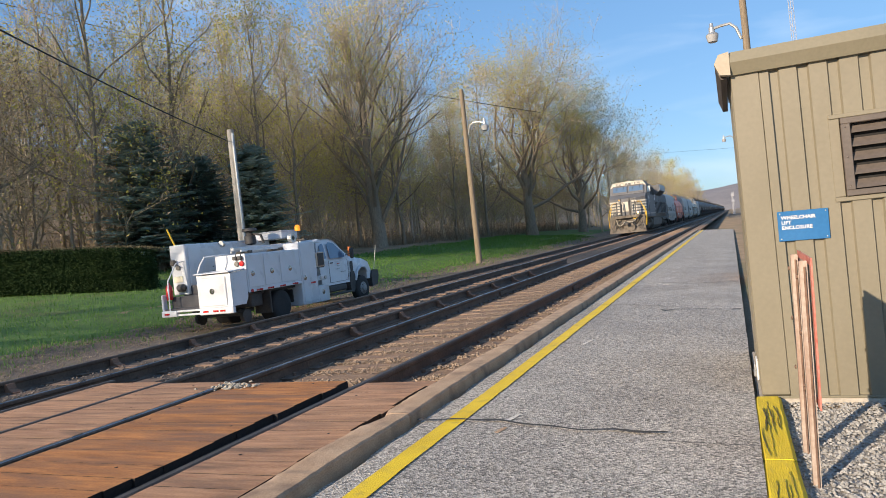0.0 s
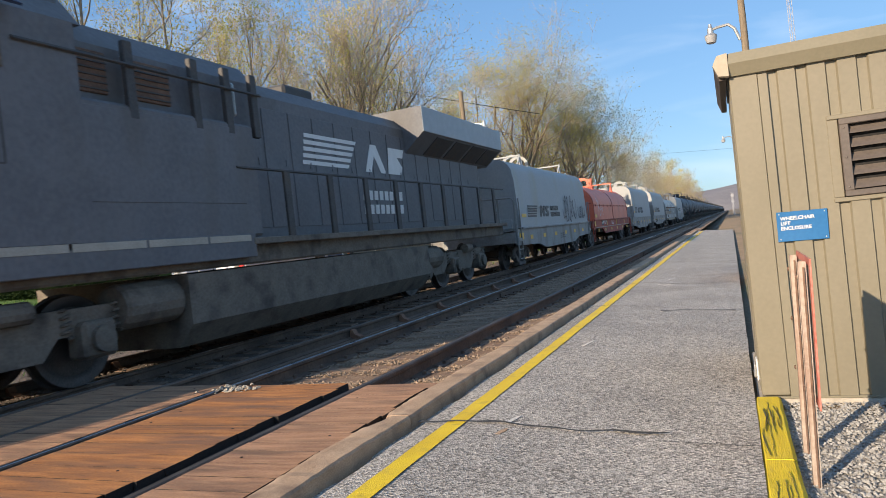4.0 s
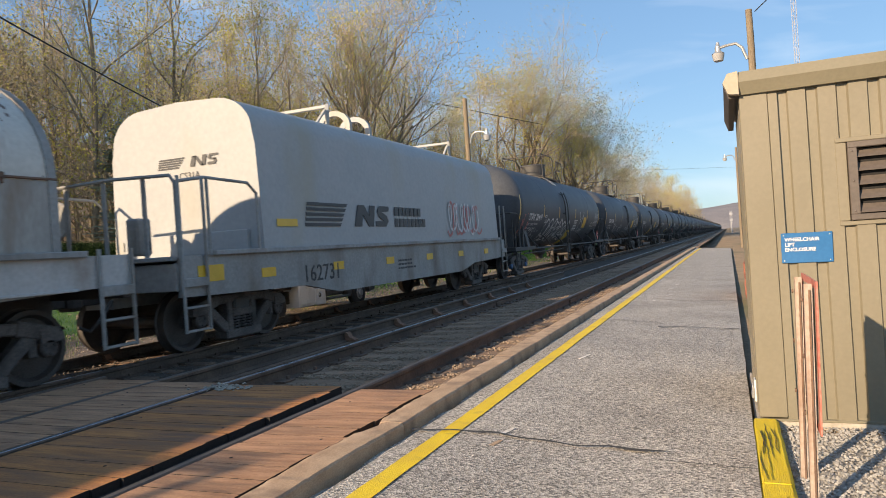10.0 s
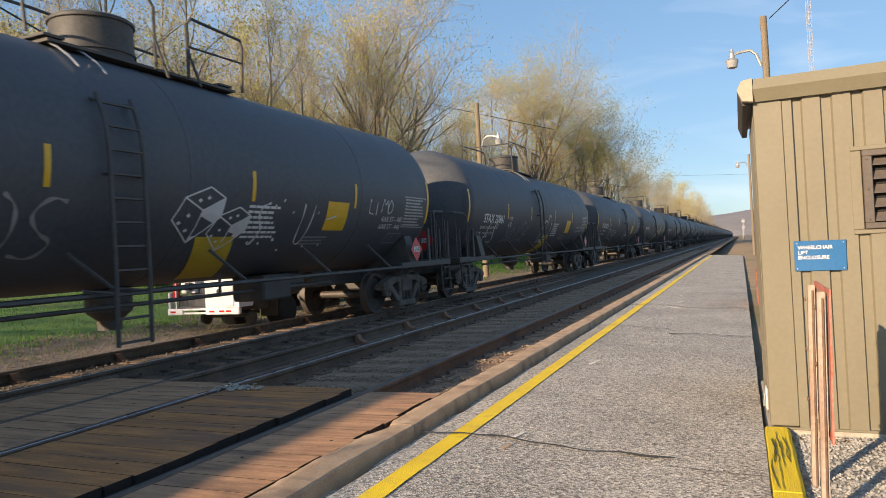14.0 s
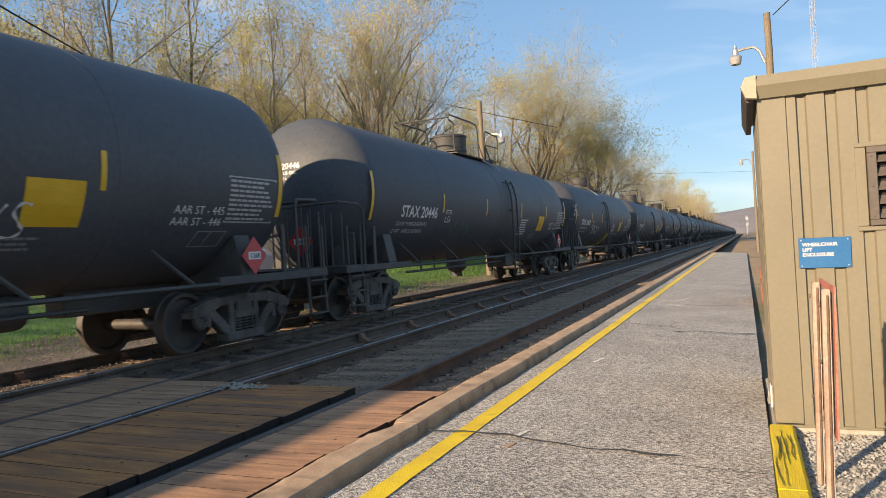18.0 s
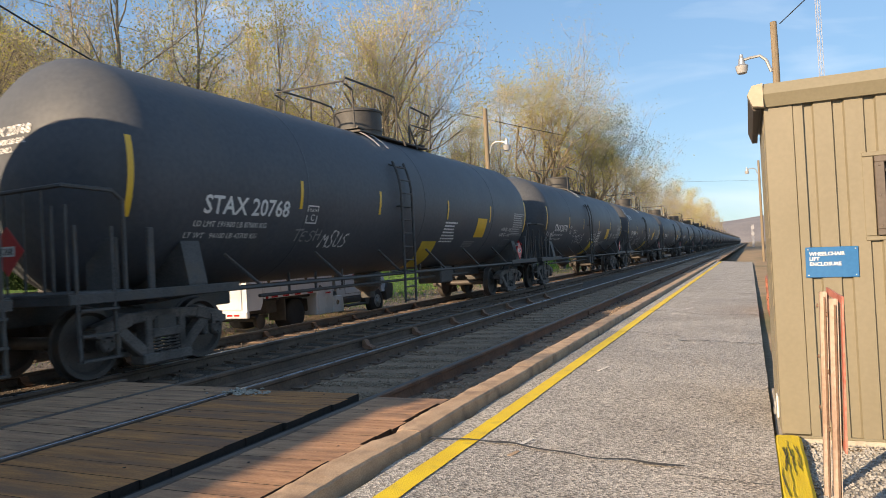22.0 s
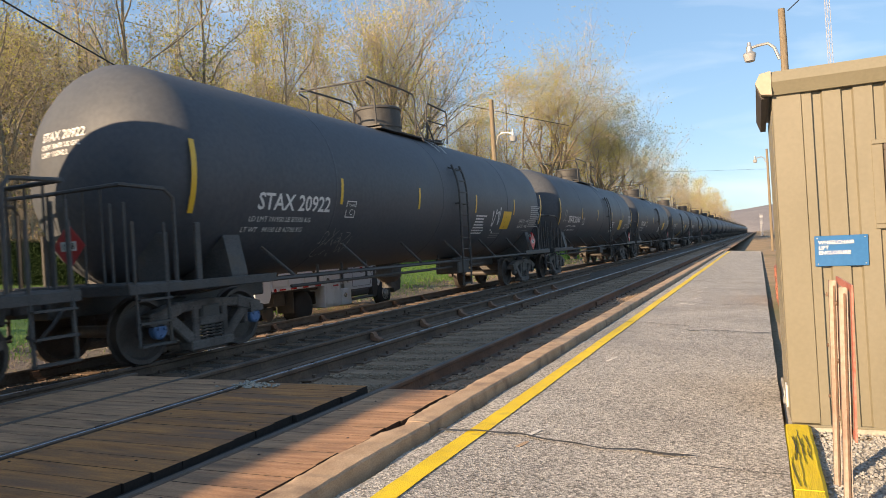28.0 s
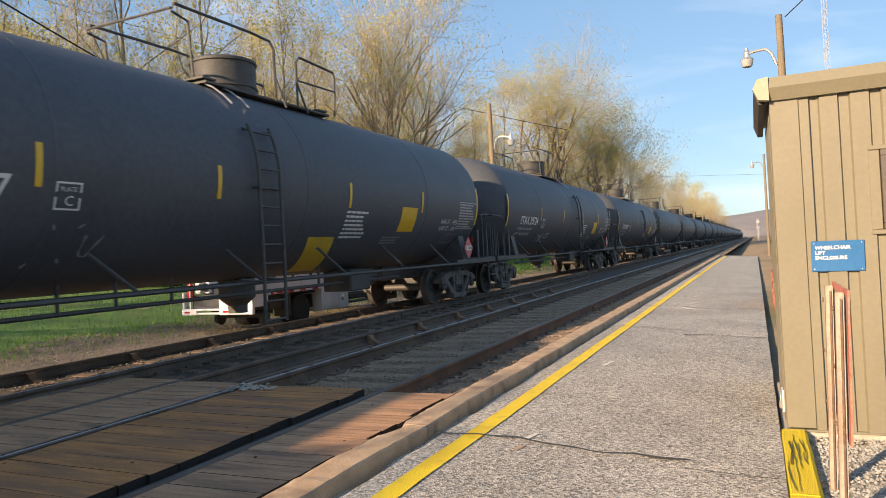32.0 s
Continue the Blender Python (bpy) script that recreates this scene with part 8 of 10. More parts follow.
    if kind == "flat":
        rail = Shape()
        rail.tube([(1.5, 0.4, 1.3), (1.5, 0.4, 2.25), (1.42, 0.4, 2.36), (0.4, 0.4, 2.40), (-1.42, 0.4, 2.36), (-1.5, 0.4, 2.25), (-1.5, 0.4, 1.3)], 0.026, 6)
        for x in (-0.95, -0.45, 0.25, 0.95):
            rail.box((x, 0.42, 1.82), (0.07, 0.03, 1.12), 0.008)
        if hood_a > 1.5:
            for sx in (-1, 1):
                rail.tube([(sx * 1.5, 0.42, 2.28), (sx * 1.52, 0.9, 2.36), (sx * 1.52, hood_a - 0.35, 2.34), (sx * 1.52, hood_a - 0.16, 2.2), (sx * 1.52, hood_a - 0.15, 1.32)], 0.024, 6)
                rail.tube([(sx * 1.52, 0.95, 1.32), (sx * 1.52, 0.95, 2.35)], 0.022, 6)
            part("brake_box", Shape().box((0.62, 0.62, 1.62), (0.22, 0.26, 0.5), 0.03), sill, car)
            part("brake_wheel", Shape().lathe([(0, 0), (0.24, 0.0), (0.26, 0.02), (0.24, 0.04), (0, 0.03)], 18, pose(-0.72, 0.50, 1.95, 90)), sill, car)
        rail = rail.mesh("end_railing", sill)
        part("end_railing", rail, None, car, "bent pipe end railing")
        part("end_deck", Shape().box((0, hood_a / 2 + 0.2, 1.30), (2.9, hood_a - 0.2, 0.06), 0.01), sill, car)
        part("end_sill", Shape().box((0, hood_a - 0.03, 1.52), (2.5, 0.10, 0.34), 0.01), hood, car)
        part("notice_panel", box_mesh("notice_panel", (0.006, 0.55, 0.12), M_MARKY), None, car, at=pose(1.497, hood_a + 0.62, 1.77, 0, -1.5, 0))
    else:
        part("end_beam", Shape().box((0, 0.40, 1.18), (2.9, 0.12, 0.32), 0.02), sill, car)
        rod = Shape().tube([(-1.4, hood_a - 0.02, 2.21), (-0.4, hood_a - 0.035, 2.30), (0.5, hood_a - 0.035, 2.27), (1.4, hood_a - 0.02, 2.30)], 0.016, 5)
        part("tie_rod", rod, sill, car)
    # reflectors along the sill
    refl = box_mesh("reflector", (0.006, 0.34, 0.14), M_MARKY)
    for i in range(6):
        part("reflector", refl, None, car, at=pose(1.505, 2.2 + i * (length - 4.4) / 5, 1.02 if kind == "flat" else 0.86))
    part("notice_panel", box_mesh("notice_panel", (0.006, 0.5, 0.22), M_MARKY), None, car, at=pose(1.506, 0.95 if kind == "flat" else 1.2, 1.08 if kind == "flat" else 1.22))
    dark = M_LETTERBLACK if kind != "red" else M_LETTER
    if logo:
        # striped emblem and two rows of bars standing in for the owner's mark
        ya = y0 + (1.2 if kind == "flat" else 0.45)
        za, k = (2.12, 1.0) if kind == "flat" else (2.04, 0.68)
        xe = 1.4925 if kind == "flat" else 1.4865
        em = None
        for i in range(5):
            st = Shape().prism([(ya - 0.02 * i * k, za - i * 0.088 * k), (ya + (1.32 - 0.06 * i) * k, za - i * 0.088 * k), (ya + (1.27 - 0.06 * i) * k, za - (i * 0.088 + 0.055) * k), (ya - 0.02 * i * k, za - (i * 0.088 + 0.055) * k)], xe, xe + 0.006, "x")
            if em is None:
                em = part("emblem", st, dark, car, "dark striped owner's emblem")
            else:
                part("emblem_stripe", st, dark, em)
        q = ya + (1.55 if kind == "flat" else 1.27) * k
        mk = Shape().prism([(q, za - 0.41 * k), (q + 0.28 * k, za - 0.41 * k), (q + 0.34 * k, za - 0.18 * k), (q + 0.55 * k, za - 0.41 * k), (q + 0.75 * k, za - 0.41 * k), (q + 0.84 * k, za), (q + 0.62 * k, za), (q + 0.58 * k, za - 0.2 * k), (q + 0.4 * k, za), (q + 0.16 * k, za)], xe, xe + 0.006, "x")
        part("emblem_mark", mk, dark, em)
        mk = Shape().prism([(q + 0.86 * k, za - 0.41 * k), (q + 1.28 * k, za - 0.41 * k), (q + 1.40 * k, za - 0.30 * k), (q + 1.32 * k, za - 0.19 * k), (q + 1.12 * k, za - 0.12 * k), (q + 1.42 * k, za - 0.10 * k), (q + 1.44 * k, za), (q + 1.02 * k, za), (q + 0.93 * k, za - 0.1 * k), (q + 1.0 * k, za - 0.22 * k), (q + 1.18 * k, za - 0.3 * k), (q + 0.84 * k, za - 0.30 * k)], xe, xe + 0.006, "x")
        part("emblem_mark", mk, dark, em)
        wd = Shape()
        rng = random.Random(int(s))
        if kind == "flat":
            for r in range(2):
                q = ya + 3.25
                for _ in range(7 if r == 0 else 8):
                    lw = 0.15 * rng.uniform(0.85, 1.1)
                    wd.prism([(q, za - r * 0.24), (q + lw, za - r * 0.24), (q + lw - 0.02, za - 0.18 - r * 0.24), (q - 0.02, za - 0.18 - r * 0.24)], xe, xe + 0.006, "x")
                    q += lw + 0.045
        else:
            q = ya + 2.45
            for _ in range(10):
                wd.prism([(q, 1.86), (q + 0.06, 1.86), (q + 0.06, 1.78), (q, 1.78)], xe, xe + 0.006, "x")
                q += 0.10
            lettering("PROTECT II", 0.235, M_GRAFFITI_B, car, Matrix.Translation((xe + 0.004, 5.40, 1.76)) @ SIDE, bold=0.012, label="faded blue lettering")
            fr2 = Shape().box((xe + 0.004, 6.4, 2.10), (0.006, 2.9, 0.03)).box((xe + 0.004, 6.4, 1.66), (0.006, 4.4, 0.025))
            part("rust_stripe", fr2, M_RUST, car)
        tagged(part("owner_name", wd, dark, car), kind="stuff")
    if number:
        ny, nz, nh = {"flat": (3.1, 0.80, 0.28), "red": (3.26, 1.17, 0.225), "rust": (2.62, 1.10, 0.25)}[kind]
        lettering(number, nh, dark, car, Matrix.Translation((1.507, ny, nz)) @ SIDE)
    if kind == "red":
        part("number_panel", box_mesh("number_panel", (0.004, 0.72, 0.30), M_LETTERBLACK), None, car, "black panel behind the car number", at=pose(1.503, 3.58, 1.27))
        bar = box_mesh("yellow_bar", (0.006, 0.14, 0.30), M_MARKY)
        for y in (1.36, 4.98, 8.4, 11.7):
            part("yellow_bar", bar, None, car, at=pose(1.505, y, 1.24))
        part("pale_lip", Shape().box((1.52, length / 2, 1.02), (0.03, length - 2.7, 0.035), 0.006), M_STRIPE, car, "scuffed pale sill edge")
        tag = strokes([[(0.18, 0), (0.30, 0.45), (0.02, 0.92), (0.38, 0.72), (0.42, 0.50), (0.28, 0.45), (0.55, 0.36)], [(0.62, 0.02), (0.66, 0.45), (0.98, 0.25), (0.92, 0.08), (0.55, -0.02)], [(0.95, 0.35), (1.12, 0.5), (1.25, 0.25), (1.42, 0.48), (1.45, 0.1), (1.62, 0.05)]], 0.035)
        part("graffiti", wrap_hood(tag, 2.5, 1.64, w, zt), W, car, "thin white spray-painted scrawl")
        part("notice", box_mesh("notice", (0.005, 0.5, 0.16), M_MARKY), None, car, at=pose(w + 0.004, 1.92, 1.63))
    if kind == "rust":
        part("hood_emblem", wrap_hood(striped_mark(1.0), 11.1, 2.44, w, zt), M_EMBLEMBLUE, car, "blue-grey striped emblem on the upper hood")
        part("notice", Shape().box((w + 0.004, 8.75, 1.72), (0.006, 0.62, 0.12)), M_STRIPE, car)
        tag = strokes([[(0, 0), (0.1, 0.3), (0.2, 0.05), (0.3, 0.32), (0.42, 0.02), (0.5, 0.3), (0.62, 0.05), (0.8, 0.34), (0.9, 0.06), (1.1, 0.28), (1.2, 0.05)], [(0.02, 0.12), (0.5, 0.2), (1.2, 0.16)], [(0.1, 0.3), (0.6, 0.12), (1.1, 0.3)]], 0.04)
        part("graffiti", wrap_hood(tag, 10.7, 1.50, w, zt), W, car, "white spray-painted scrawl")
    if kind == "flat" and hood_a > 1.5:
        # emblem and class code on the leading end of the hood
        mk = striped_mark(0.40)
        part("end_emblem", mk.mesh("end_emblem", dark), None, car, "small dark emblem on the hood end", at=pose(-0.43, hood_a - 0.012, 2.74))
        lettering("CS31A", 0.105, dark, car, pose(-0.04, hood_a - 0.008, 2.56))
        lettering(number or "", 0.13, dark, car, pose(0.3, 0.62, 1.44)) if number else None
    tagged(part("small_writing", bars(0.9, 0.24, 3, 8).mesh("small_writing", dark), None, car, at=Matrix.Translation((1.504, 6.6, 0.80 if kind == "flat" else 1.08)) @ SIDE), kind="stuff")
    for seed, y, z, w2, h2, n2, mt in scrawls:
        part("graffiti", wiggle(seed, w2, h2, n2, 0.06).mesh("graffiti", mt), None, car, "spray-painted scrawl", at=Matrix.Translation((w + 0.012, y, z)) @ SIDE)
    TRAIN.append((car, s))
    return car


def locomotive(s):
    """Six-axle diesel, leading end at y = 0."""
    car = thing("locomotive", "black diesel locomotive with cream nose stripes and cab roof", "locomotive", at=pose(TRACK_F, s, FAR_Z))
    L = 22.3
    # frame and walkway
    part("frame", Shape().box((0, 11.5, 1.35), (2.7, 20.4, 0.32), 0.03).box((0, 15.4, 1.52), (3.06, 12.4, 0.10), 0.01), M_LOCODUST, car, "dusty brown walkway and frame")
    # nose: sloping top, bevelled front corners
    nose = Shape()
    front, back = 1.75, 3.0
    w = 1.48
    vs = []
    for x, y, z in ((-0.80, front, 1.55), (0.80, front, 1.55), (0.80, front, 2.98), (-0.80, front, 2.98), (-w, front + 0.55, 1.55), (w, front + 0.55, 1.55), (w, front + 0.55, 3.05), (-w, front + 0.55, 3.05), (-w, back + 0.4, 1.55), (w, back + 0.4, 1.55), (w, back + 0.2, 3.35), (-w, back + 0.2, 3.35)):
        vs.append((x, y, z))
    nose.add(vs, [(0, 1, 2, 3), (1, 5, 6, 2), (0, 3, 7, 4), (5, 9, 10, 6), (4, 7, 11, 8), (2, 6, 10, 11, 7, 3), (8, 11, 10, 9), (0, 4, 8, 9, 5, 1)])
    part("nose", nose, M_LOCO, car)
    # nose stripes, each wrapping the bevel and the flank
    for i, sx in itertools.product(range(5), (-1, 1)):
        z = 2.72 - i * 0.235
        zl, zh = z - 0.075, z + 0.06
        st = Shape()
        a = [(sx * 0.42, front - 0.008), (sx * 0.803, front - 0.008), (sx * (w + 0.008), front + 0.55), (sx * (w + 0.008), front + 1.45 - 0.10 * i)]
        for p, q in zip(a, a[1:]):
            k = len(st.v)
            st.v += [(p[0], p[1], zl), (q[0], q[1], zl), (q[0], q[1], zh), (p[0], p[1], zh)]
            st.f.append((k, k + 1, k + 2, k + 3))
        part("nose_stripe", st, M_LOCOWHITE, car, "cream horizontal stripe")
    nd = part("nose_door", Shape().box((-0.12, front - 0.01, 2.27), (0.66, 0.03, 1.38), 0.02), M_LOCO, car, "black nose door with a cream middle")
    part("door_panel", Shape().box((-0.12, front - 0.03, 2.30), (0.54, 0.012, 0.82), 0.005), M_LOCOWHITE, nd, "cream painted panel")
    part("door_frame", Shape().box((-0.47, front - 0.03, 2.30), (0.05, 0.06, 1.44), 0.01).box((0.23, front - 0.03, 2.30), (0.05, 0.06, 1.44), 0.01), M_BLACK, nd)
    for gx, gz, gw in ((0.55, 2.90, 0.20), (0.60, 2.56, 0.22), (0.62, 2.36, 0.16), (-0.64, 2.42, 0.10)):
        part("nose_grab", Shape().tube([(gx - gw, front, gz), (gx - gw, front - 0.08, gz), (gx + gw, front - 0.08, gz), (gx + gw, front, gz)], 0.014, 5), M_BLACK, car, smooth=True)
    part("nose_marker", Shape().box((-0.60, front - 0.004, 2.90), (0.12, 0.012, 0.09), 0.003), M_MARKY, car, "small yellow marker plate")
    part("door_handle", Shape().tube([(-0.30, front - 0.05, 2.0), (-0.30, front - 0.09, 2.1), (-0.30, front - 0.09, 2.6), (-0.30, front - 0.05, 2.7)], 0.018, 6), M_BLACK, car, smooth=True)
    # cab
    cab = Shape()
    cw = 1.52
    prof = [(back + 0.35, 1.55), (back + 0.35, 3.30), (back + 0.15, 3.36), (back + 0.75, 4.22), (back + 0.95, 4.42), (back + 3.5, 4.42), (back + 3.5, 1.55)]
    cab.prism(prof, -cw + 0.22, cw - 0.22, "x")
    side = [(back + 0.35, 1.55), (back + 0.35, 3.30), (back + 0.28, 3.38), (back + 0.72, 4.02), (back + 3.5, 4.05), (back + 3.5, 1.55)]
    cab.prism(side, -cw, cw, "x")
    part("cab", cab, M_LOCO, car)
    rf = Shape()
    rf.prism([(-cw - 0.01, 4.04), (cw + 0.01, 4.04), (cw - 0.30, 4.42), (0.0, 4.50), (-cw + 0.30, 4.42)], back + 0.70, back + 1.15, "y")
    part("cab_brow", rf, M_LOCOWHITE, car, "cream cab roof front")
    part("cab_roof", Shape().prism([(-cw, 4.04), (cw, 4.04), (cw - 0.32, 4.43), (0.0, 4.50), (-cw + 0.32, 4.43)], back + 1.15, back + 3.6, "y"), M_LOCO, car)
    # windscreens lie on the sloped front
    ang = math.degrees(math.atan2(4.22 - 3.36, 0.60))
    for x in (-0.76, 0.76):
        fr = part("windscreen_frame", Shape().box((0, 0, 0), (1.30, 0.70, 0.05), 0.05), M_LOCO, car, at=pose(x * 0.88, back + 0.425, 3.79, ang, 0, 0))
        part("windscreen", Shape().box((0, 0, 0.026), (1.14, 0.52, 0.02), 0.03), M_WINDOW, fr)
        for wx in (-0.3, 0.25):
            part("wiper", Shape().tube([(wx + 0.08, 0.36, 0.07), (wx + 0.04, 0.12, 0.06), (wx, -0.08, 0.05)], 0.012, 5), M_BLACK, fr)
    # number boards and headlights in the brow
    for x in (-0.78, 0.78):
        nb = part("number_board", Shape().box((0, 0, 0), (0.78, 0.04, 0.26), 0.03), M_LOCOWHITE, car, at=pose(x, back + 0.68, 4.25, -8, 0, 0))
        part("number_rim", Shape().tube([(-0.37, -0.025, -0.11), (0.37, -0.025, -0.11), (0.37, -0.025, 0.11), (-0.37, -0.025, 0.11)], 0.012, 4, close=True), M_BLACK, nb)
        lettering("8140", 0.17, M_LETTERBLACK, nb, pose(0, -0.025, -0.085), align="CENTER", bold=0.004)
    for x in (-0.13, 0.13):
        h = part("headlight", Shape().lathe([(0.13, 0.0), (0.13, 0.09), (0.10, 0.10), (0.0, 0.06)], 18, pose(x, back + 0.72, 4.26, 90)), M_GALV, car, smooth=True)
        part("headlight_lens", Shape().lathe([(0.095, 0.095), (0.0, 0.10)], 18, pose(x, back + 0.72, 4.26, 90)), M_LAMPOFF, h)
    # side windows, sun visor, mirror
    sw = part("cab_window", Shape().box((cw + 0.01, 4.5, 3.68), (0.03, 1.36, 0.66), 0.04), M_LOCODUST, car, "dusty window frame")
    part("window_pane", Shape().box((cw + 0.028, 4.17, 3.68), (0.012, 0.56, 0.54), 0.02), M_WINDOW, sw)
    part("window_pane", Shape().box((cw + 0.028, 4.83, 3.68), (0.012, 0.54, 0.54), 0.02), M_WINDOW, sw)
    sw = part("cab_window", Shape().box((cw + 0.01, 5.46, 3.70), (0.03, 0.34, 0.62), 0.04), M_LOCODUST, car)
    part("window_pane", Shape().box((cw + 0.028, 5.46, 3.70), (0.012, 0.24, 0.50), 0.02), M_WINDOW, sw)
    part("sun_visor", Shape().prism([(cw - 0.02, 4.12), (cw + 0.02, 4.14), (cw + 0.30, 3.97), (cw + 0.28, 3.95)], 3.9, 5.7, "y"), M_VISOR, car, "dark blue fabric sun visor")
    part("mirror", Shape().box((cw + 0.18, 4.0, 3.66), (0.18, 0.05, 0.52), 0.04).tube([(cw, 4.02, 3.8), (cw + 0.18, 4.0, 3.8)], 0.015, 5), M_GALV, car)
    lettering("8140", 0.33, M_LETTER, car, Matrix.Translation((cw + 0.006, 4.16, 2.80)) @ SIDE, bold=0.008)
    wr = Shape().box((cw + 0.006, 4.55, 2.62), (0.004, 0.14, 0.05)).box((cw + 0.006, 5.25, 2.58), (0.004, 0.26, 0.035)).box((cw + 0.006, 3.1, 1.72), (0.004, 0.34, 0.05))
    part("small_writing", wr, M_LETTER, car)
    part("cab_vent", Shape().box((cw + 0.005, 4.55, 2.03), (0.02, 0.52, 0.50), 0.01), M_BLACK, car, "black square vent")
    part("door_seam", Shape().box((cw + 0.002, 4.6, 2.44), (0.006, 1.9, 0.02)).box((cw + 0.002, 5.55, 2.8), (0.006, 0.02, 0.72)), M_BLACK, car)
    # equipment cabs and long hood behind
    part("equipment_bay", Shape().box((0, 7.95, 2.42), (3.0, 3.1, 1.66), 0.04), M_LOCO, car)
    part("dynamic_brake_bay", Shape().prism([(-1.30, 3.2), (1.30, 3.2), (1.30, 3.95), (1.05, 4.26), (-1.05, 4.26), (-1.30, 3.95)], 6.4, 9.9, "y"), M_LOCO, car)
    part("bay_panel", Shape().box((1.503, 7.6, 2.62), (0.012, 3.1, 1.1), 0.006), M_LOCO, car)
    for y in (6.75, 7.75):
        g = part("air_grille", Shape().box((1.31, y, 3.62), (0.04, 0.62, 0.50), 0.01), M_RUST, car, "brown grille")
        for k in range(6):
            part("grille_slat", Shape().box((1.335, y, 3.42 + 0.08 * k), (0.02, 0.60, 0.02)), M_BLACK, g)
    part("grab_rail", Shape().tube([(1.53, 5.75, 3.72), (1.53, 9.7, 3.72)], 0.025, 6), M_BLACK, car)
    for y in (5.85, 7.25, 8.35, 9.0, 9.6):
        part("upright", Shape().box((1.47, y, 3.55), (0.08, 0.14, 0.95), 0.01), M_BLACK, car)
    for y in (7.3, 8.5, 9.3):
        part("grab_iron", Shape().tube([(1.33, y, 3.4), (1.36, y, 3.42), (1.36, y, 3.86), (1.33, y, 3.88)], 0.02, 5), M_GALV, car)
    # skirt under the cab and bay with its pale stripe
    for a, b in ((2.25, 4.62), (5.0, 9.25)):
        sk = part("side_skirt", Shape().box((0, (a + b) / 2, 1.46), (3.04, b - a, 0.34), 0.01), M_LOCO, car)
        y = a + 0.1
        while y < b - 0.3:
            e = min(y + 1.05, b - 0.1)
            part("skirt_stripe", Shape().box((1.524, (y + e) / 2, 1.57), (0.006, e - y - 0.04, 0.09)), M_STRIPE, sk, "dusty cream stripe")
            y = e
    part("long_hood", Shape().prism([(-0.95, 1.58), (0.95, 1.58), (0.95, 3.95), (0.75, 4.2), (-0.75, 4.2), (-0.95, 3.95)], 9.36, 21.0, "y"), M_LOCO, car)
    dl = Shape().box((0, 0, 0), (0.02, 0.68, 2.0), 0.006).box((0.014, 0.22, 0.1), (0.012, 0.04, 0.12)).mesh("hood_door", M_LOCO)
    y = 9.7
    while y < 20.2:
        part("hood_door", dl, None, car, at=pose(0.955, y + 0.36, 2.75))
        y += 0.75
    # winged radiator at the rear
    part("radiator", Shape().prism([(-1.5, 4.44), (1.5, 4.44), (1.5, 3.84), (0.95, 3.38), (-0.95, 3.38), (-1.5, 3.84)], 15.9, 21.9, "y"), M_LOCO, car)
    part("radiator_side", Shape().box((1.505, 18.9, 4.14), (0.02, 6.0, 0.60), 0.01), M_RADSIDE, car, "pale blue-grey radiator edge")
    for y in (17.4, 18.7, 20.0, 21.2):
        part("radiator_grille", Shape().box((0, 0, 0), (0.02, 1.1, 0.58), 0.005), M_BLACK, car, at=pose(1.235, y, 3.605, 0, 50, 0))
    part("exhaust", Shape().box((0, 12.6, 4.35), (0.7, 1.0, 0.4), 0.05), M_BLACK, car)
    em = Shape()
    ya, za = 11.65, 3.45
    for i in range(5):
        em.prism([(ya - 0.03 * i, za - i * 0.125), (ya + 1.9 - 0.09 * i, za - i * 0.125), (ya + 1.85 - 0.09 * i, za - i * 0.125 - 0.075), (ya - 0.03 * i, za - i * 0.125 - 0.075)], 0.966, 0.972, "x")
    em.prism([(ya + 2.2, za - 0.6), (ya + 2.45, za - 0.6), (ya + 2.75, za), (ya + 2.5, za)], 0.966, 0.972, "x").prism([(ya + 2.6, za - 0.2), (ya + 2.75, za), (ya + 3.15, za - 0.6), (ya + 2.9, za - 0.6)], 0.966, 0.972, "x").prism([(ya + 3.25, za - 0.6), (ya + 3.35, za), (ya + 4.15, za), (ya + 4.05, za - 0.2), (ya + 3.75, za - 0.2), (ya + 4.0, za - 0.42), (ya + 3.9, za - 0.6)], 0.966, 0.972, "x")
    part("emblem", em, M_LETTER, car, "pale striped owner's emblem")
    wb = Shape()
    for r in range(2):
        q = ya + 2.0
        for _ in range(8):
            wb.prism([(q, 2.45 - r * 0.3), (q + 0.16, 2.45 - r * 0.3), (q + 0.14, 2.25 - r * 0.3), (q - 0.02, 2.25 - r * 0.3)], 0.966, 0.972, "x")
            q += 0.24
    part("owner_name", wb, M_LETTER, car)
    hr = Shape()
    hr.tube([(1.5, 9.0, 2.6), (1.5, 21.6, 2.6)], 0.025, 6)
    y = 10.2
    while y < 21.8:
        hr.box((1.5, y, 2.08), (0.05, 0.16, 1.04), 0.01)
        y += 1.3
    part("side_handrail", hr, M_BLACK, car)
    # fuel tank and trucks
    part("fuel_tank", Shape().prism([(-1.42, 1.15), (1.42, 1.15), (1.42, 0.5), (1.15, 0.20), (-1.15, 0.20), (-1.42, 0.5)], 7.9, 15.6, "y"), M_LOCODUST, car, "dusty grey fuel tank")
    ta = Shape()
    for y in (6.95, 15.7):
        ta.lathe([(0, 0), (0.25, 0), (0.28, 0.05), (0.28, 0.9), (0.25, 0.95), (0, 0.95)], 16, pose(1.1, y, 0.85, -90))
    part("air_tanks", ta, M_LOCODUST, car)
    ws = Shape()
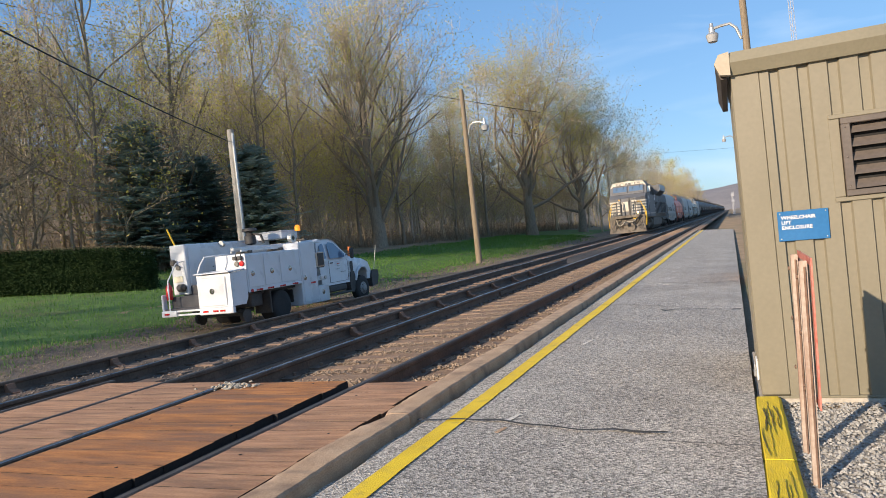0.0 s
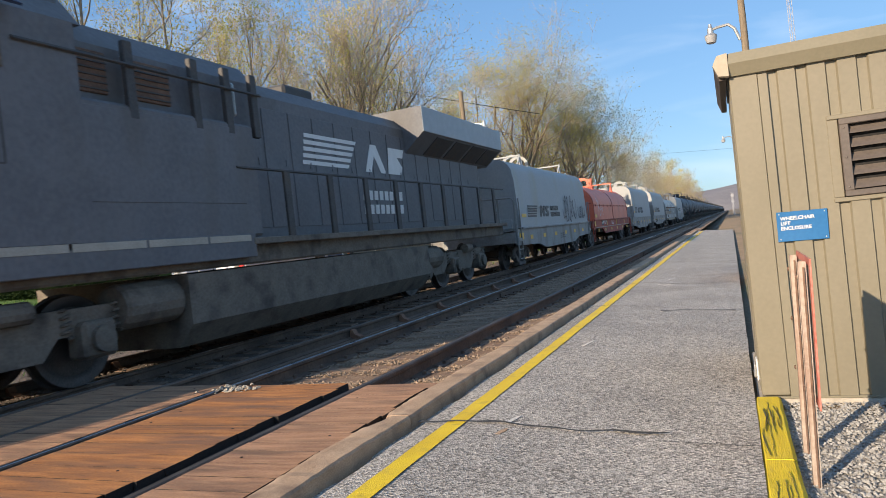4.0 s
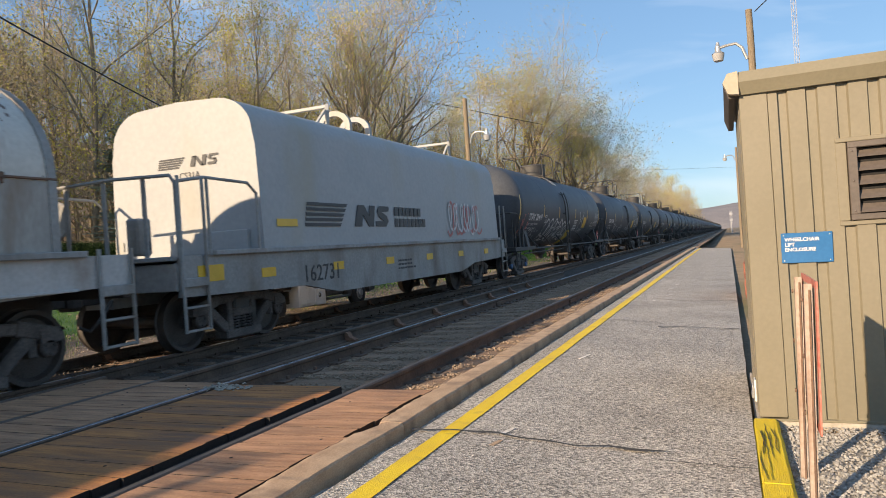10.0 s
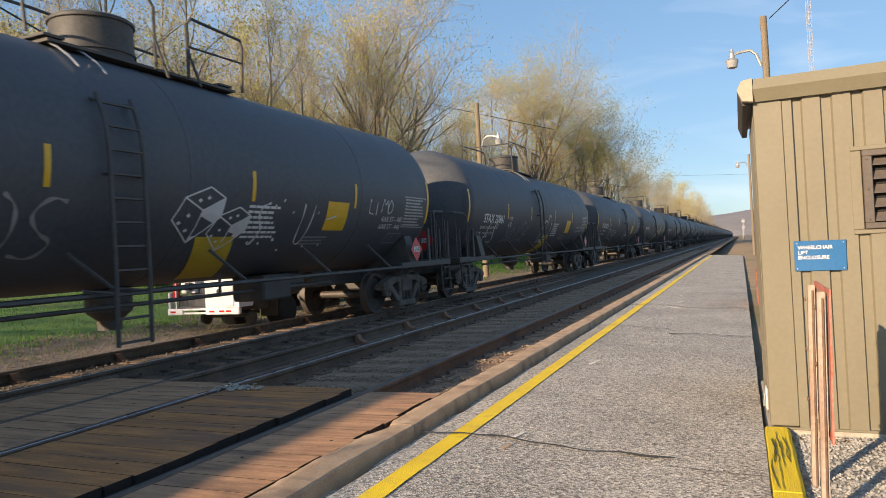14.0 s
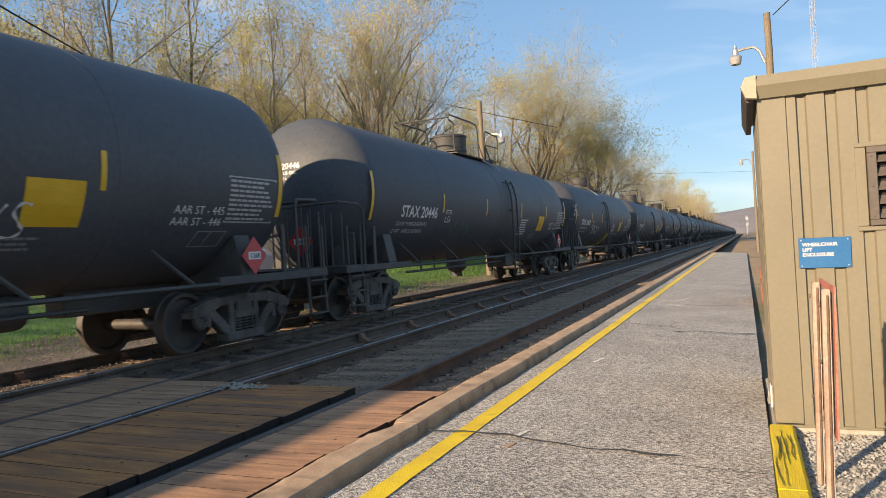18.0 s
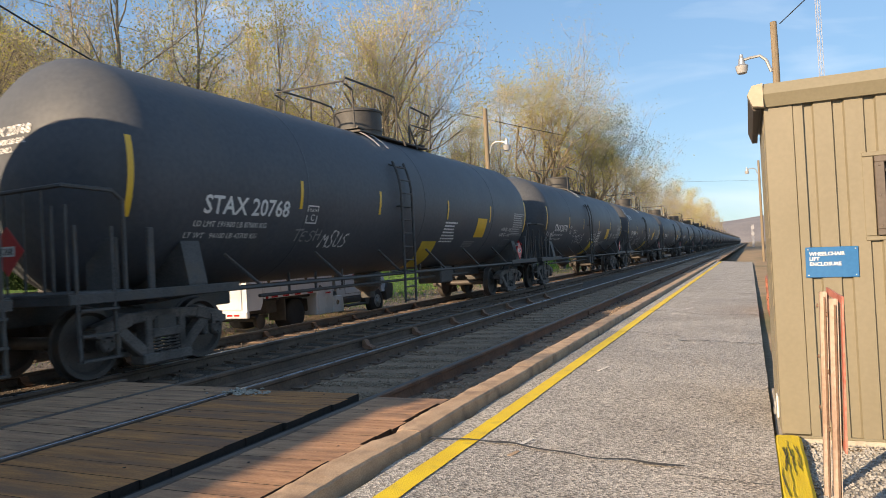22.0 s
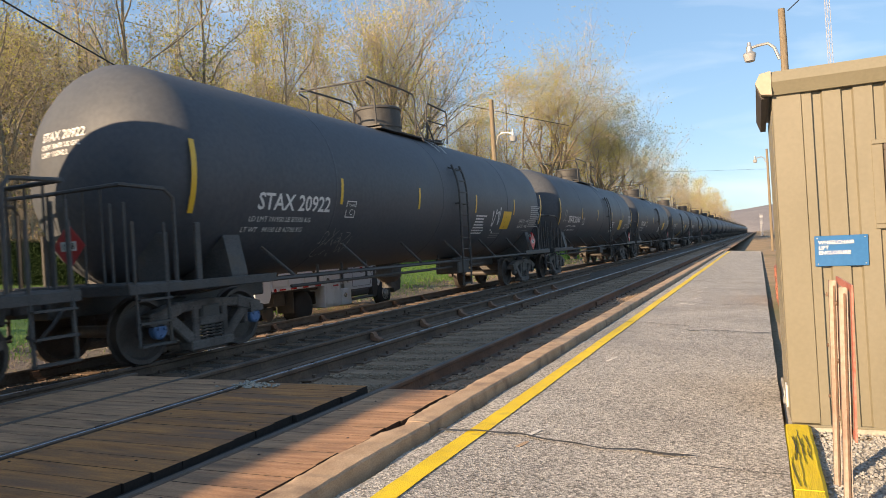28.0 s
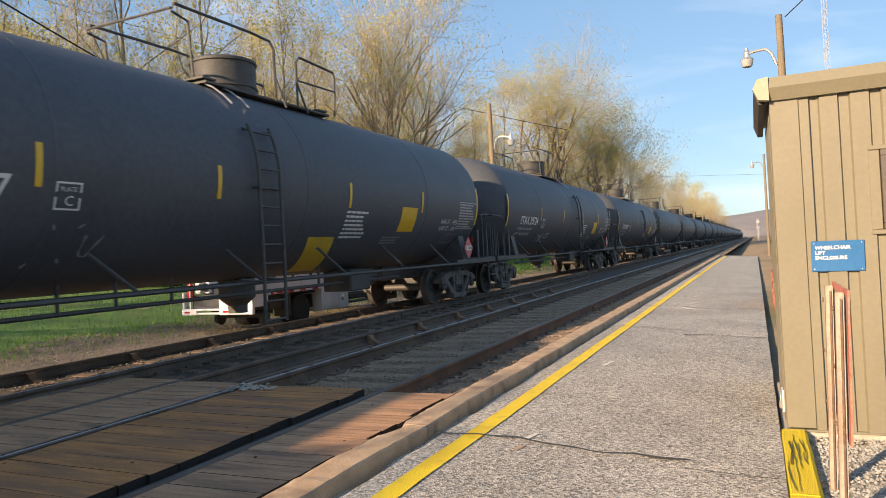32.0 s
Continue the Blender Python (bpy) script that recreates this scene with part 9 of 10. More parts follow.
    prof = [(0.0, -0.07), (0.14, -0.07), (0.40, -0.02), (0.46, -0.07), (0.53, -0.07), (0.533, 0.06), (0.56, 0.07), (0.56, 0.085), (0.46, 0.09), (0.40, 0.03), (0.0, 0.06)]
    for sx in (-1, 1):
        ws.lathe(prof, 36, Matrix.Translation((sx * 0.755, 0, 0)) @ Matrix.Rotation(radians(-90 * sx), 4, "Y"))
    ws.tube([(-0.75, 0, 0), (0.75, 0, 0)], 0.1, 10)
    wme = ws.mesh("wheelset", M_WHEEL, True)
    fr = Shape()
    fr.prism([(-2.5, 0.80), (-2.3, 0.92), (2.3, 0.92), (2.5, 0.80), (2.3, 0.62), (1.5, 0.62), (1.3, 0.40), (0.7, 0.40), (0.4, 0.62), (-0.4, 0.62), (-0.7, 0.40), (-1.3, 0.40), (-1.5, 0.62), (-2.3, 0.62)], 0.0, 0.16, "x")
    fme = fr.mesh("truck_frame", M_LOCODUST)
    box = Shape().box((0, 0, 0), (0.30, 0.46, 0.42), 0.04).lathe([(0.15, 0.15), (0.15, 0.22), (0.0, 0.23)], 14, pose(0, 0, 0, 0, 90, 0)).mesh("axle_box", M_LOCODUST)
    spr = Shape()
    for oy in (-0.34, 0.34):
        spr.tube([(0.07 * math.cos(a), oy + 0.07 * math.sin(a), -0.12 + a * 0.013) for a in range(26)], 0.02, 5)
    spr = spr.mesh("springs", M_LOCODUST, True)
    for yc in (4.66, 17.7):
        tk = part("truck_frame", fme, None, car, at=pose(1.0, yc, 0))
        part("truck_frame", fme, None, car, at=pose(-1.16, yc, 0))
        for dy in (-1.95, 0.0, 1.95):
            wv = part("wheelset", wme, None, tk, at=pose(-1.0, dy, 0.533))
            WHEELSETS.append((wv, dy, 0.533))
            part("axle_box", box, None, tk, at=pose(0.14, dy, 0.55))
            part("spring_nest", spr, None, tk, at=pose(0.14, dy + 0.0, 0.72))
        part("brake_cylinder", Shape().lathe([(0, 0), (0.12, 0), (0.12, 0.4), (0, 0.4)], 12, pose(0.22, 0.75, 0.95, -90)), M_LOCODUST, tk)
    # pilot: plow, steps, coupler, hoses
    plow = Shape().add([(-1.48, 0.95, 0.12), (0, 0.62, 0.12), (1.48, 0.95, 0.12), (1.40, 1.15, 0.75), (0, 0.95, 0.75), (-1.40, 1.15, 0.75), (-1.48, 1.05, 0.10), (1.48, 1.05, 0.10), (1.40, 1.25, 0.75), (-1.40, 1.25, 0.75)], [(0, 1, 4, 5), (1, 2, 3, 4), (6, 9, 8, 7), (5, 4, 3, 8, 9), (0, 6, 7, 2, 1), (2, 7, 8, 3), (0, 5, 9, 6)])
    part("snowplow", plow, M_LOCODUST, car, "dusty brown pilot plow")
    part("pilot", Shape().box((0, 1.3, 1.08), (2.9, 0.14, 0.82), 0.03), M_LOCODUST, car)
    part("anticlimber", Shape().box((0, 1.05, 1.50), (2.2, 0.5, 0.12), 0.03).box((0, 0.85, 1.42), (2.0, 0.08, 0.16), 0.02), M_LOCODUST, car)
    part("coupler", COUPLER, None, car, at=pose(0, 0.35, 0.88))
    part("rear_coupler", COUPLER, None, car, at=pose(0, L, 0.85, 0, 0, 180))
    hs = Shape()
    rng = random.Random(12)
    for x in (-0.95, -0.7, -0.5, 0.5, 0.7, 0.95):
        hs.tube([(x, 1.2, 1.1), (x + rng.uniform(-.1, .1), 0.95, 0.8), (x + rng.uniform(-.2, .2), 0.82, 0.55), (x + rng.uniform(-.25, .25), 0.85, 0.75)], 0.028, 6)
    hs.tube([(-0.9, 1.0, 1.35), (-0.5, 0.75, 1.0), (0.1, 0.72, 0.85), (0.6, 0.75, 1.05), (0.95, 1.0, 1.35)], 0.03, 6)
    part("brake_hoses", hs, M_BLACK, car, smooth=True)
    gear = Shape().box((0.32, 0.95, 0.85), (0.35, 0.4, 0.4), 0.04).box((-0.34, 1.0, 0.9), (0.3, 0.35, 0.35), 0.04).lathe([(0.28, -0.02), (0.3, 0.0), (0.28, 0.02)], 18, pose(0.35, 0.72, 0.55, 90)).tube([(0.1, 0.72, 0.55), (0.6, 0.72, 0.55)], 0.015, 5).tube([(0.35, 0.72, 0.3), (0.35, 0.72, 0.8)], 0.015, 5)
    part("coupler_gear", gear, M_LOCODUST, car)
    for x in (-0.93, 0.93):
        d = part("ditch_light", Shape().lathe([(0.15, 0.0), (0.15, 0.12), (0.11, 0.13), (0, 0.1)], 18, pose(x, 1.15, 1.72, 90)), M_BLACK, car, smooth=True)
        part("ditch_light_lens", Shape().lathe([(0.11, 0.125), (0.0, 0.14)], 18, pose(x, 1.15, 1.72, 90)), M_HEADLIGHT if x > 0 else M_LAMPOFF, d, "lit white lamp" if x > 0 else "")
    for sx in (-1, 1):
        stp = Shape()
        for i, z in enumerate((0.35, 0.70, 1.05, 1.38)):
            stp.box((sx * 1.32, 1.62, z), (0.36, 0.50, 0.03))
        stp.box((sx * 1.12, 1.62, 0.85), (0.03, 0.5, 1.2)).box((sx * 1.32, 1.88, 0.85), (0.36, 0.03, 1.2))
        part("step_well", stp, M_BLACK, car)
        for yy in (1.30, 2.0):
            part("handrail", Shape().tube([(sx * 1.50, yy, 0.62), (sx * 1.52, yy, 1.45), (sx * 1.46, yy + 0.10, 1.9), (sx * 1.15, yy + 0.25, 2.62), (sx * 0.8, yy + 0.45, 2.66)], 0.026, 8), M_RAILYEL, car, "yellow grab rail", smooth=True)
    fh = Shape()
    for x in (-0.75, -0.45, 0.25, 0.75):
        fh.box((x, 1.12, 2.15), (0.09, 0.06, 1.12), 0.01)
    fh.tube([(-0.8, 1.12, 2.66), (-0.4, 1.12, 2.7)], 0.02, 6).tube([(0.2, 1.12, 2.7), (0.8, 1.12, 2.68)], 0.02, 6)
    part("front_handrail", fh, M_BLACK, car)
    part("mu_cable", Shape().tube([(0.5, 1.0, 1.45), (0.55, 0.85, 1.3), (0.7, 0.82, 1.2), (0.85, 0.9, 1.35), (0.8, 1.0, 1.5)], 0.03, 6), M_RAILYEL, car, "yellow looped cable", smooth=True)
    part("air_hose", Shape().tube([(-0.85, 0.95, 1.25), (-0.72, 0.72, 0.82), (-0.5, 0.66, 0.74), (-0.28, 0.66, 0.9), (-0.1, 0.68, 1.12), (0.1, 0.66, 1.06), (0.4, 0.66, 0.98), (0.66, 0.72, 1.08), (0.8, 0.95, 1.3)], 0.022, 6), M_STRIPE, car, "dusty tan air hose slung across the pilot", smooth=True)
    for hx in (-1.2, -0.98, -0.6, 0.45, 0.62, 1.05, 1.22):
        part("hanging_hose", Shape().tube([(hx, 1.2, 1.22), (hx + 0.05, 0.96, 1.08), (hx - 0.08, 0.84, 0.72), (hx - 0.02, 0.80, 0.46), (hx + 0.09, 0.82, 0.34)], 0.020, 6), M_BLACK, car, smooth=True)
    part("pilot_valve", Shape().lathe([(0, 0), (0.11, 0), (0.12, 0.03), (0.12, 0.16), (0, 0.17)], 14, pose(0.55, 1.22, 1.25, 90)).lathe([(0, 0), (0.10, 0), (0.11, 0.03), (0.11, 0.14), (0, 0.15)], 14, pose(-0.6, 1.22, 1.22, 90)), M_LOCODUST, car, smooth=True)
    part("horn", Shape().lathe([(0.03, 0), (0.035, 0.25), (0.09, 0.32)], 10, pose(0.3, back + 2.4, 4.55, 90)).lathe([(0.03, 0), (0.035, 0.22), (0.08, 0.28)], 10, pose(0.12, back + 2.4, 4.55, 90)), M_BLACK, car)
    TRAIN.append((car, s))
    return car


locomotive(57.8)
coil_car(80.0, 13.4, M_WHITECAR, None, M_GREYCAR, "pale grey covered coil car with dark graffiti", "flat", None, True, scrawls=((50, 7.6, 1.42, 2.5, 1.15, 8, K), (51, 10.6, 1.55, 1.4, 0.6, 5, K)), hood_a=0.9, hood_b=0.75)
coil_car(93.3, 14.95, M_REDCAR, None, M_REDDARK, "faded red covered coil car with a scrawl on its hood", "red", "GRW 80595", False, hood_a=1.35, hood_b=1.25)
coil_car(108.25, 14.15, M_WHITECAR, None, M_GREYCAR, "pale grey covered coil car with a dark emblem", "flat", "GRW 7759", hood_a=2.0, hood_b=0.87)
coil_car(122.4, 14.2, M_WHITECAR, None, M_GREYCAR, "pale grey covered coil car with a dark emblem", "flat", "GRW 7958", hood_a=2.0, hood_b=0.9)
coil_car(136.6, 16.5, M_RUSTCAR, None, M_GREYCAR, "cream covered coil car streaked with rust", "rust", "NS 168512", True, hood_a=1.2, hood_b=1.25)
coil_car(153.1, 14.5, M_WHITECAR, None, M_GREYCAR, "pale grey covered coil car with pink graffiti", "flat", "162731", True, scrawls=((53, 9.6, 1.45, 2.0, 0.9, 6, R), (54, 9.6, 1.45, 2.1, 1.0, 7, W)), hood_a=2.15, hood_b=1.0)
for k in range(42):
    n, late, off, sc = TANKS[k] if k < len(TANKS) else ("2%04d" % (300 + k * 37), k % 3 == 0, 0.0, ())
    tank_car(n, TANK_S0 + TLEN * k + off, k < 20, sc, blue=k in (0, 14), late=bool(late), dice=k == 2)

# ---- road-rail service truck on the low ground beyond the far track ----
def service_truck():
    """Local frame: x across (the platform side is +x), y from the rear bumper forward, z from the ground."""
    t = thing("service_truck", "white road-rail service truck with tool boxes, parked beside the track", "truck", at=pose(-9.80, 13.92, -0.66))
    white = M_TRUCKWHITE
    part("chassis", Shape().box((-0.4, 3.9, 0.66), (0.10, 7.2, 0.22), 0.02).box((0.4, 3.9, 0.66), (0.10, 7.2, 0.22), 0.02), M_BLACK, t)
    # rear: white step bumper, dark deck and tailgate
    part("rear_bumper", Shape().box((-0.90, 0.05, 0.60), (0.52, 0.14, 0.16), 0.02).box((0.0, 0.05, 0.655), (1.3, 0.12, 0.05), 0.015).box((0.0, 0.06, 0.555), (1.3, 0.10, 0.05), 0.015).box((0.66, 0.03, 0.60), (1.08, 0.12, 0.17), 0.02), white, t)
    refl = Shape().box((0, 0, 0), (0.16, 0.012, 0.045)).mesh("reflector", M_TAIL)
    for x in (-0.95, 0.34, 0.66, 0.88):
        part("reflector", refl, None, t, at=pose(x, -0.036, 0.60))
    part("deck", Shape().box((-0.5, 0.72, 0.70), (1.3, 1.3, 0.05), 0.01), M_BEDLINER, t, "dark rubber deck")
    part("tailgate", Shape().box((-0.45, 0.30, 0.86), (1.2, 0.05, 0.34), 0.015).box((-0.40, 0.62, 1.12), (1.05, 0.05, 0.32), 0.015), M_BEDLINER, t, "dark grey rear boards")
    part("corner_post", Shape().box((-1.13, 0.10, 0.86), (0.06, 0.16, 0.5), 0.02), white, t)
    part("fire_extinguisher", Shape().lathe([(0, 0), (0.08, 0), (0.085, 0.03), (0.085, 0.34), (0.04, 0.41), (0.03, 0.46), (0, 0.46)], 16, pose(-1.02, 0.20, 0.96)), M_TAIL, t, "red fire extinguisher", smooth=True)
    part("hose_bundle", Shape().box((-0.80, 0.42, 1.24), (0.28, 0.22, 0.20), 0.07), M_BLACK, t)
    # low locker at the near rear corner, its lower front edge cut away
    lb = part("corner_box", Shape().prism([(0.0, 0.69), (0.52, 0.69), (0.62, 0.86), (0.62, 1.55), (0.0, 1.52)], 0.12, 1.19, "x"), white, t)
    part("door", Shape().box((0.60, -0.012, 1.09), (0.88, 0.025, 0.72), 0.012), white, lb)
    part("lid", Shape().box((0.655, 0.31, 1.56), (1.11, 0.66, 0.03), 0.01, pose(0, 0, 0, 2.5)), white, lb)
    latch = Shape().lathe([(0.075, 0.0), (0.075, 0.010), (0.040, 0.014), (0.035, 0.024), (0, 0.026)], 16, pose(0, 0, 0, 90)).box((0.0, -0.016, 0.0), (0.04, 0.012, 0.12), 0.004).mesh("latch", M_CHROME, True)
    part("latch", latch, None, lb, at=pose(0.60, -0.025, 1.10))
    side_latch = Shape().lathe([(0.075, 0.0), (0.075, 0.010), (0.040, 0.014), (0.035, 0.024), (0, 0.026)], 16, pose(0, 0, 0, 0, 90, 0)).box((0.016, 0.0, 0.0), (0.012, 0.04, 0.12), 0.004).mesh("latch", M_CHROME, True)
    # near tool body with three doors over the wheel
    nb = part("tool_body", Shape().box((0.92, 1.86, 1.47), (0.52, 2.40, 0.98), 0.02), white, t)
    for i, (y, w) in enumerate(((1.02, 0.62), (1.72, 0.66), (2.48, 0.74))):
        dm = Shape().box((0, 0, 0), (0.02, w, 0.84), 0.010).mesh("door", white)
        part("door", dm, None, nb, at=pose(1.188, y, 1.50))
        part("latch", side_latch, None, nb, at=pose(1.198, y + (-0.14, -0.02, 0.06)[i], 1.44))
    part("side_rail", Shape().box((1.185, 1.86, 0.99), (0.03, 2.40, 0.07), 0.008), white, nb)
    sr = Shape().box((0, 0, 0), (0.010, 0.26, 0.045)).mesh("reflector", M_TAIL)
    for y in (1.10, 1.58, 2.12, 2.72):
        part("reflector", sr, None, t, at=pose(1.203, y, 0.99))
    part("side_marker", Shape().lathe([(0.045, 0), (0.045, 0.02), (0, 0.025)], 14, pose(1.20, 0.78, 0.99, 0, 90, 0)), M_TAIL, t)
    part("upper_rear_panel", Shape().box((0.70, 0.68, 1.76), (0.98, 0.06, 0.42), 0.012), white, t)
    for x, m in ((0.92, M_LAMPOFF), (1.08, M_TAIL)):
        part("round_lamp", Shape().lathe([(0.07, 0.0), (0.07, 0.03), (0.055, 0.04), (0, 0.045)], 16, pose(x, 0.645, 1.72, 90)), m, t)
        part("spot_lamp", Shape().box((x - 0.02, 0.60, 1.87), (0.12, 0.10, 0.10), 0.02).tube([(x - 0.02, 0.62, 1.90), (x - 0.02, 0.66, 1.97)], 0.012, 5), M_BLACK, t)
    part("grab_rail", Shape().tube([(0.14, 0.02, 1.55), (0.24, 0.05, 1.80), (0.36, 0.10, 1.98), (0.50, 0.40, 2.0), (0.62, 0.66, 2.0)], 0.018, 6), white, t, smooth=True)
    part("grab_rail", Shape().tube([(-0.86, 0.0, 0.68), (-0.86, 0.02, 1.45), (-0.80, 0.30, 1.90), (-0.70, 0.48, 1.95)], 0.016, 6), white, t, smooth=True)
    tb = part("tall_box", Shape().box((0.92, 3.48, 1.23), (0.54, 0.86, 1.84), 0.02), white, t)
    part("door", Shape().box((1.195, 3.48, 1.24), (0.02, 0.72, 1.70), 0.010), white, tb)
    part("latch", side_latch, None, tb, at=pose(1.205, 3.22, 1.10))
    part("reflector", sr, None, tb, at=pose(1.207, 3.62, 0.93))
    # open bay with an engine, valve rack and a small locker below
    part("bay_back", Shape().box((0.70, 4.18, 1.45), (0.05, 0.5, 1.4), 0.01), white, t)
    part("bay_roof", Shape().box((0.92, 4.12, 2.12), (0.5, 0.42, 0.04), 0.01), white, t)
    en = part("engine_unit", Shape().box((0.95, 4.18, 1.58), (0.46, 0.44, 0.50), 0.03), M_CHROME, t, "grey engine unit with a dark grille")
    part("grille", Shape().box((1.185, 4.18, 1.58), (0.012, 0.32, 0.38), 0.004), M_BLACK, en)
    part("valve_rack", Shape().box((0.95, 4.18, 1.02), (0.48, 0.52, 0.14), 0.01), white, t)
    for y in (4.04, 4.30):
        part("valve", Shape().lathe([(0.05, 0), (0.05, 0.03), (0, 0.035)], 12, pose(1.19, y, 1.02, 0, 90, 0)), M_GALV, t)
    ob = part("step_box", Shape().box((0.95, 4.20, 0.55), (0.48, 0.58, 0.50), 0.02), white, t)
    part("latch", side_latch, None, ob, at=pose(1.192, 4.14, 0.60))
    # far body, taller, and its inner wall
    fb = part("far_body", Shape().box((-0.90, 2.35, 1.72), (0.52, 3.7, 1.34), 0.02), white, t)
    part("inner_wall", Shape().box((-0.625, 2.3, 1.70), (0.03, 3.4, 1.22), 0.01), white, fb)
    part("front_wall", Shape().box((0.05, 3.95, 1.65), (1.3, 0.05, 1.1), 0.01), white, t)
    for k in range(5):
        part("bolt", Shape().lathe([(0.022, 0), (0.015, 0.012), (0, 0.014)], 8, pose(-0.608, 1.5 + 0.22 * (k % 3), 1.72 - 0.13 * (k // 3), 0, 90, 0)), M_BLACK, fb)
    lp = part("work_lamp", Shape().box((-1.02, 0.44, 1.92), (0.18, 0.10, 0.16), 0.03).tube([(-0.92, 0.46, 1.86), (-0.80, 0.44, 1.80)], 0.015, 5), M_BLACK, t)
    part("lens", Shape().lathe([(0.065, 0), (0.065, 0.03), (0, 0.04)], 14, pose(-0.90, 0.49, 1.78, 90)), M_LAMPOFF, lp)
    part("plate", Shape().box((-0.94, 0.49, 1.47), (0.32, 0.02, 0.16), 0.01), M_MARKW, t, "plain pale registration plate")
    part("marker_pole", Shape().tube([(-1.10, 0.7, 2.30), (-1.28, 0.62, 2.85)], 0.022, 6), M_RAILYEL, t, "yellow pole")
    for y in (1.9, 3.3):
        part("roof_lamp", Shape().lathe([(0.0, 0.05), (0.09, 0.05), (0.09, -0.05), (0.05, -0.09), (0, -0.09)], 12, pose(-0.56, y, 2.33, 90)), M_GALV, t)
    # boom, pump, box, reel and beacon on top
    part("crane_boom", Shape().box((0.30, 2.6, 2.12), (0.13, 2.7, 0.10), 0.02).box((0.55, 2.6, 2.06), (0.06, 2.6, 0.06), 0.01).box((0.05, 2.7, 2.05), (0.06, 2.4, 0.06), 0.01), white, t)
    part("boom_rest", Shape().box((0.42, 1.6, 2.02), (0.5, 0.10, 0.08), 0.01).box((0.42, 3.0, 2.02), (0.5, 0.10, 0.08), 0.01), M_BLACK, t)
    part("pump", Shape().lathe([(0, 0.52), (0.20, 0.50), (0.23, 0.42), (0.09, 0.38), (0.12, 0.30), (0.16, 0.28), (0.17, 0.05), (0, 0.0)], 18, pose(-0.35, 2.9, 2.22)).tube([(-0.2, 2.9, 2.55), (0.0, 2.95, 2.5), (0.05, 3.0, 2.25)], 0.04, 6), M_BLACK, t, "black hydraulic pump", smooth=True)
    part("roof_box", Shape().box((-0.25, 4.05, 2.45), (1.0, 0.85, 0.22), 0.02).box((-0.25, 4.05, 2.57), (1.04, 0.89, 0.03), 0.01), white, t)
    part("hose_reel", Shape().lathe([(0.14, -0.06), (0.14, 0.06), (0.07, 0.06), (0.07, -0.06)], 18, pose(0.90, 3.2, 2.30, 0, 90, 0)), M_GALV, t)
    part("beacon", Shape().lathe([(0.08, 0), (0.085, 0.03), (0.075, 0.14), (0.04, 0.18), (0, 0.19)], 16, pose(0.62, 3.95, 2.52)), M_AMBER, t, "orange beacon", smooth=True)
    part("beacon_stand", Shape().tube([(0.62, 3.95, 2.15), (0.62, 3.95, 2.52)], 0.03, 6).box((0.62, 3.95, 2.24), (0.5, 0.12, 0.05)), M_BLACK, t)
    part("aerial", Shape().tube([(0.3, 4.4, 2.2), (0.28, 4.4, 3.3)], 0.008, 4), M_BLACK, t)
    # cab: rounded roof, raked windscreen, long sloping bonnet
    cw = 0.98
    side = [(4.45, 0.72), (4.43, 1.95), (4.50, 2.14), (4.66, 2.22), (5.30, 2.20), (5.55, 2.12), (6.22, 1.60), (6.40, 1.55), (7.05, 1.46), (7.42, 1.30), (7.58, 1.02), (7.58, 0.72), (7.30, 0.72), (7.26, 0.98), (7.08, 1.14), (6.80, 1.16), (6.56, 1.02), (6.46, 0.72)]
    cab = Shape()
    n = len(side)
    for x, drop in ((-cw, 0.06), (-cw + 0.03, 0.02), (-cw + 0.12, 0.0), (cw - 0.12, 0.0), (cw - 0.03, 0.02), (cw, 0.06)):
        for y, z in side:
            tuck = 0.14 * max(0.0, z - 1.5) / 0.7
            cab.v.append((x * (1 - tuck) if abs(x) > 0.9 else x, y, z - (drop if z > 1.3 else 0)))
    for r in range(5):
        for i in range(n):
            j = (i + 1) % n
            cab.f.append((r * n + i, r * n + j, (r + 1) * n + j, (r + 1) * n + i))
    cab.f += [tuple(range(n)), tuple(range(5 * n, 6 * n))]
    part("cab", cab, white, t, smooth=True)
    tilt = 0.14 / 0.7 * cw

    def pane(name, pts, label=""):
        """A flat pane that lies on the cab's leaning side."""
        sh = Shape()
        sh.v = [(cw - max(0.0, z - 1.5) * tilt + o, y, z) for o in (0.004, 0.016) for y, z in pts]
        m = len(pts)
        sh.f = [tuple(range(m)), tuple(range(m, 2 * m))] + [(i, (i + 1) % m, (i + 1) % m + m, i + m) for i in range(m)]
        return part(name, sh, M_WINDOW, t, label)

    pane("side_window", [(5.02, 1.56), (5.02, 2.02), (5.16, 2.09), (5.42, 2.06), (5.95, 1.66), (5.88, 1.56)])
    pane("rear_quarter_window", [(4.56, 1.58), (4.56, 1.98), (4.72, 2.06), (4.82, 2.04), (4.82, 1.58)])
    part("windscreen", Shape().prism([(5.58, 2.08), (6.20, 1.60), (6.22, 1.63), (5.60, 2.11)], -0.78, 0.78, "x"), M_WINDOW, t)
    part("door_seam", Shape().tube([(cw + 0.003, 4.92, 0.80), (cw + 0.003, 4.92, 1.50)], 0.007, 4).tube([(cw + 0.003, 6.05, 1.48), (cw + 0.003, 6.10, 1.05), (cw + 0.003, 5.98, 0.80)], 0.007, 4).tube([(cw + 0.003, 4.92, 0.80), (cw + 0.003, 5.98, 0.80)], 0.007, 4), M_BLACK, t)
    part("door_handle", Shape().box((cw + 0.018, 5.06, 1.42), (0.025, 0.17, 0.04), 0.01), M_BLACK, t)
    part("door_emblem", Shape().box((cw + 0.006, 5.48, 1.38), (0.005, 0.15, 0.03)), M_TAIL, t)
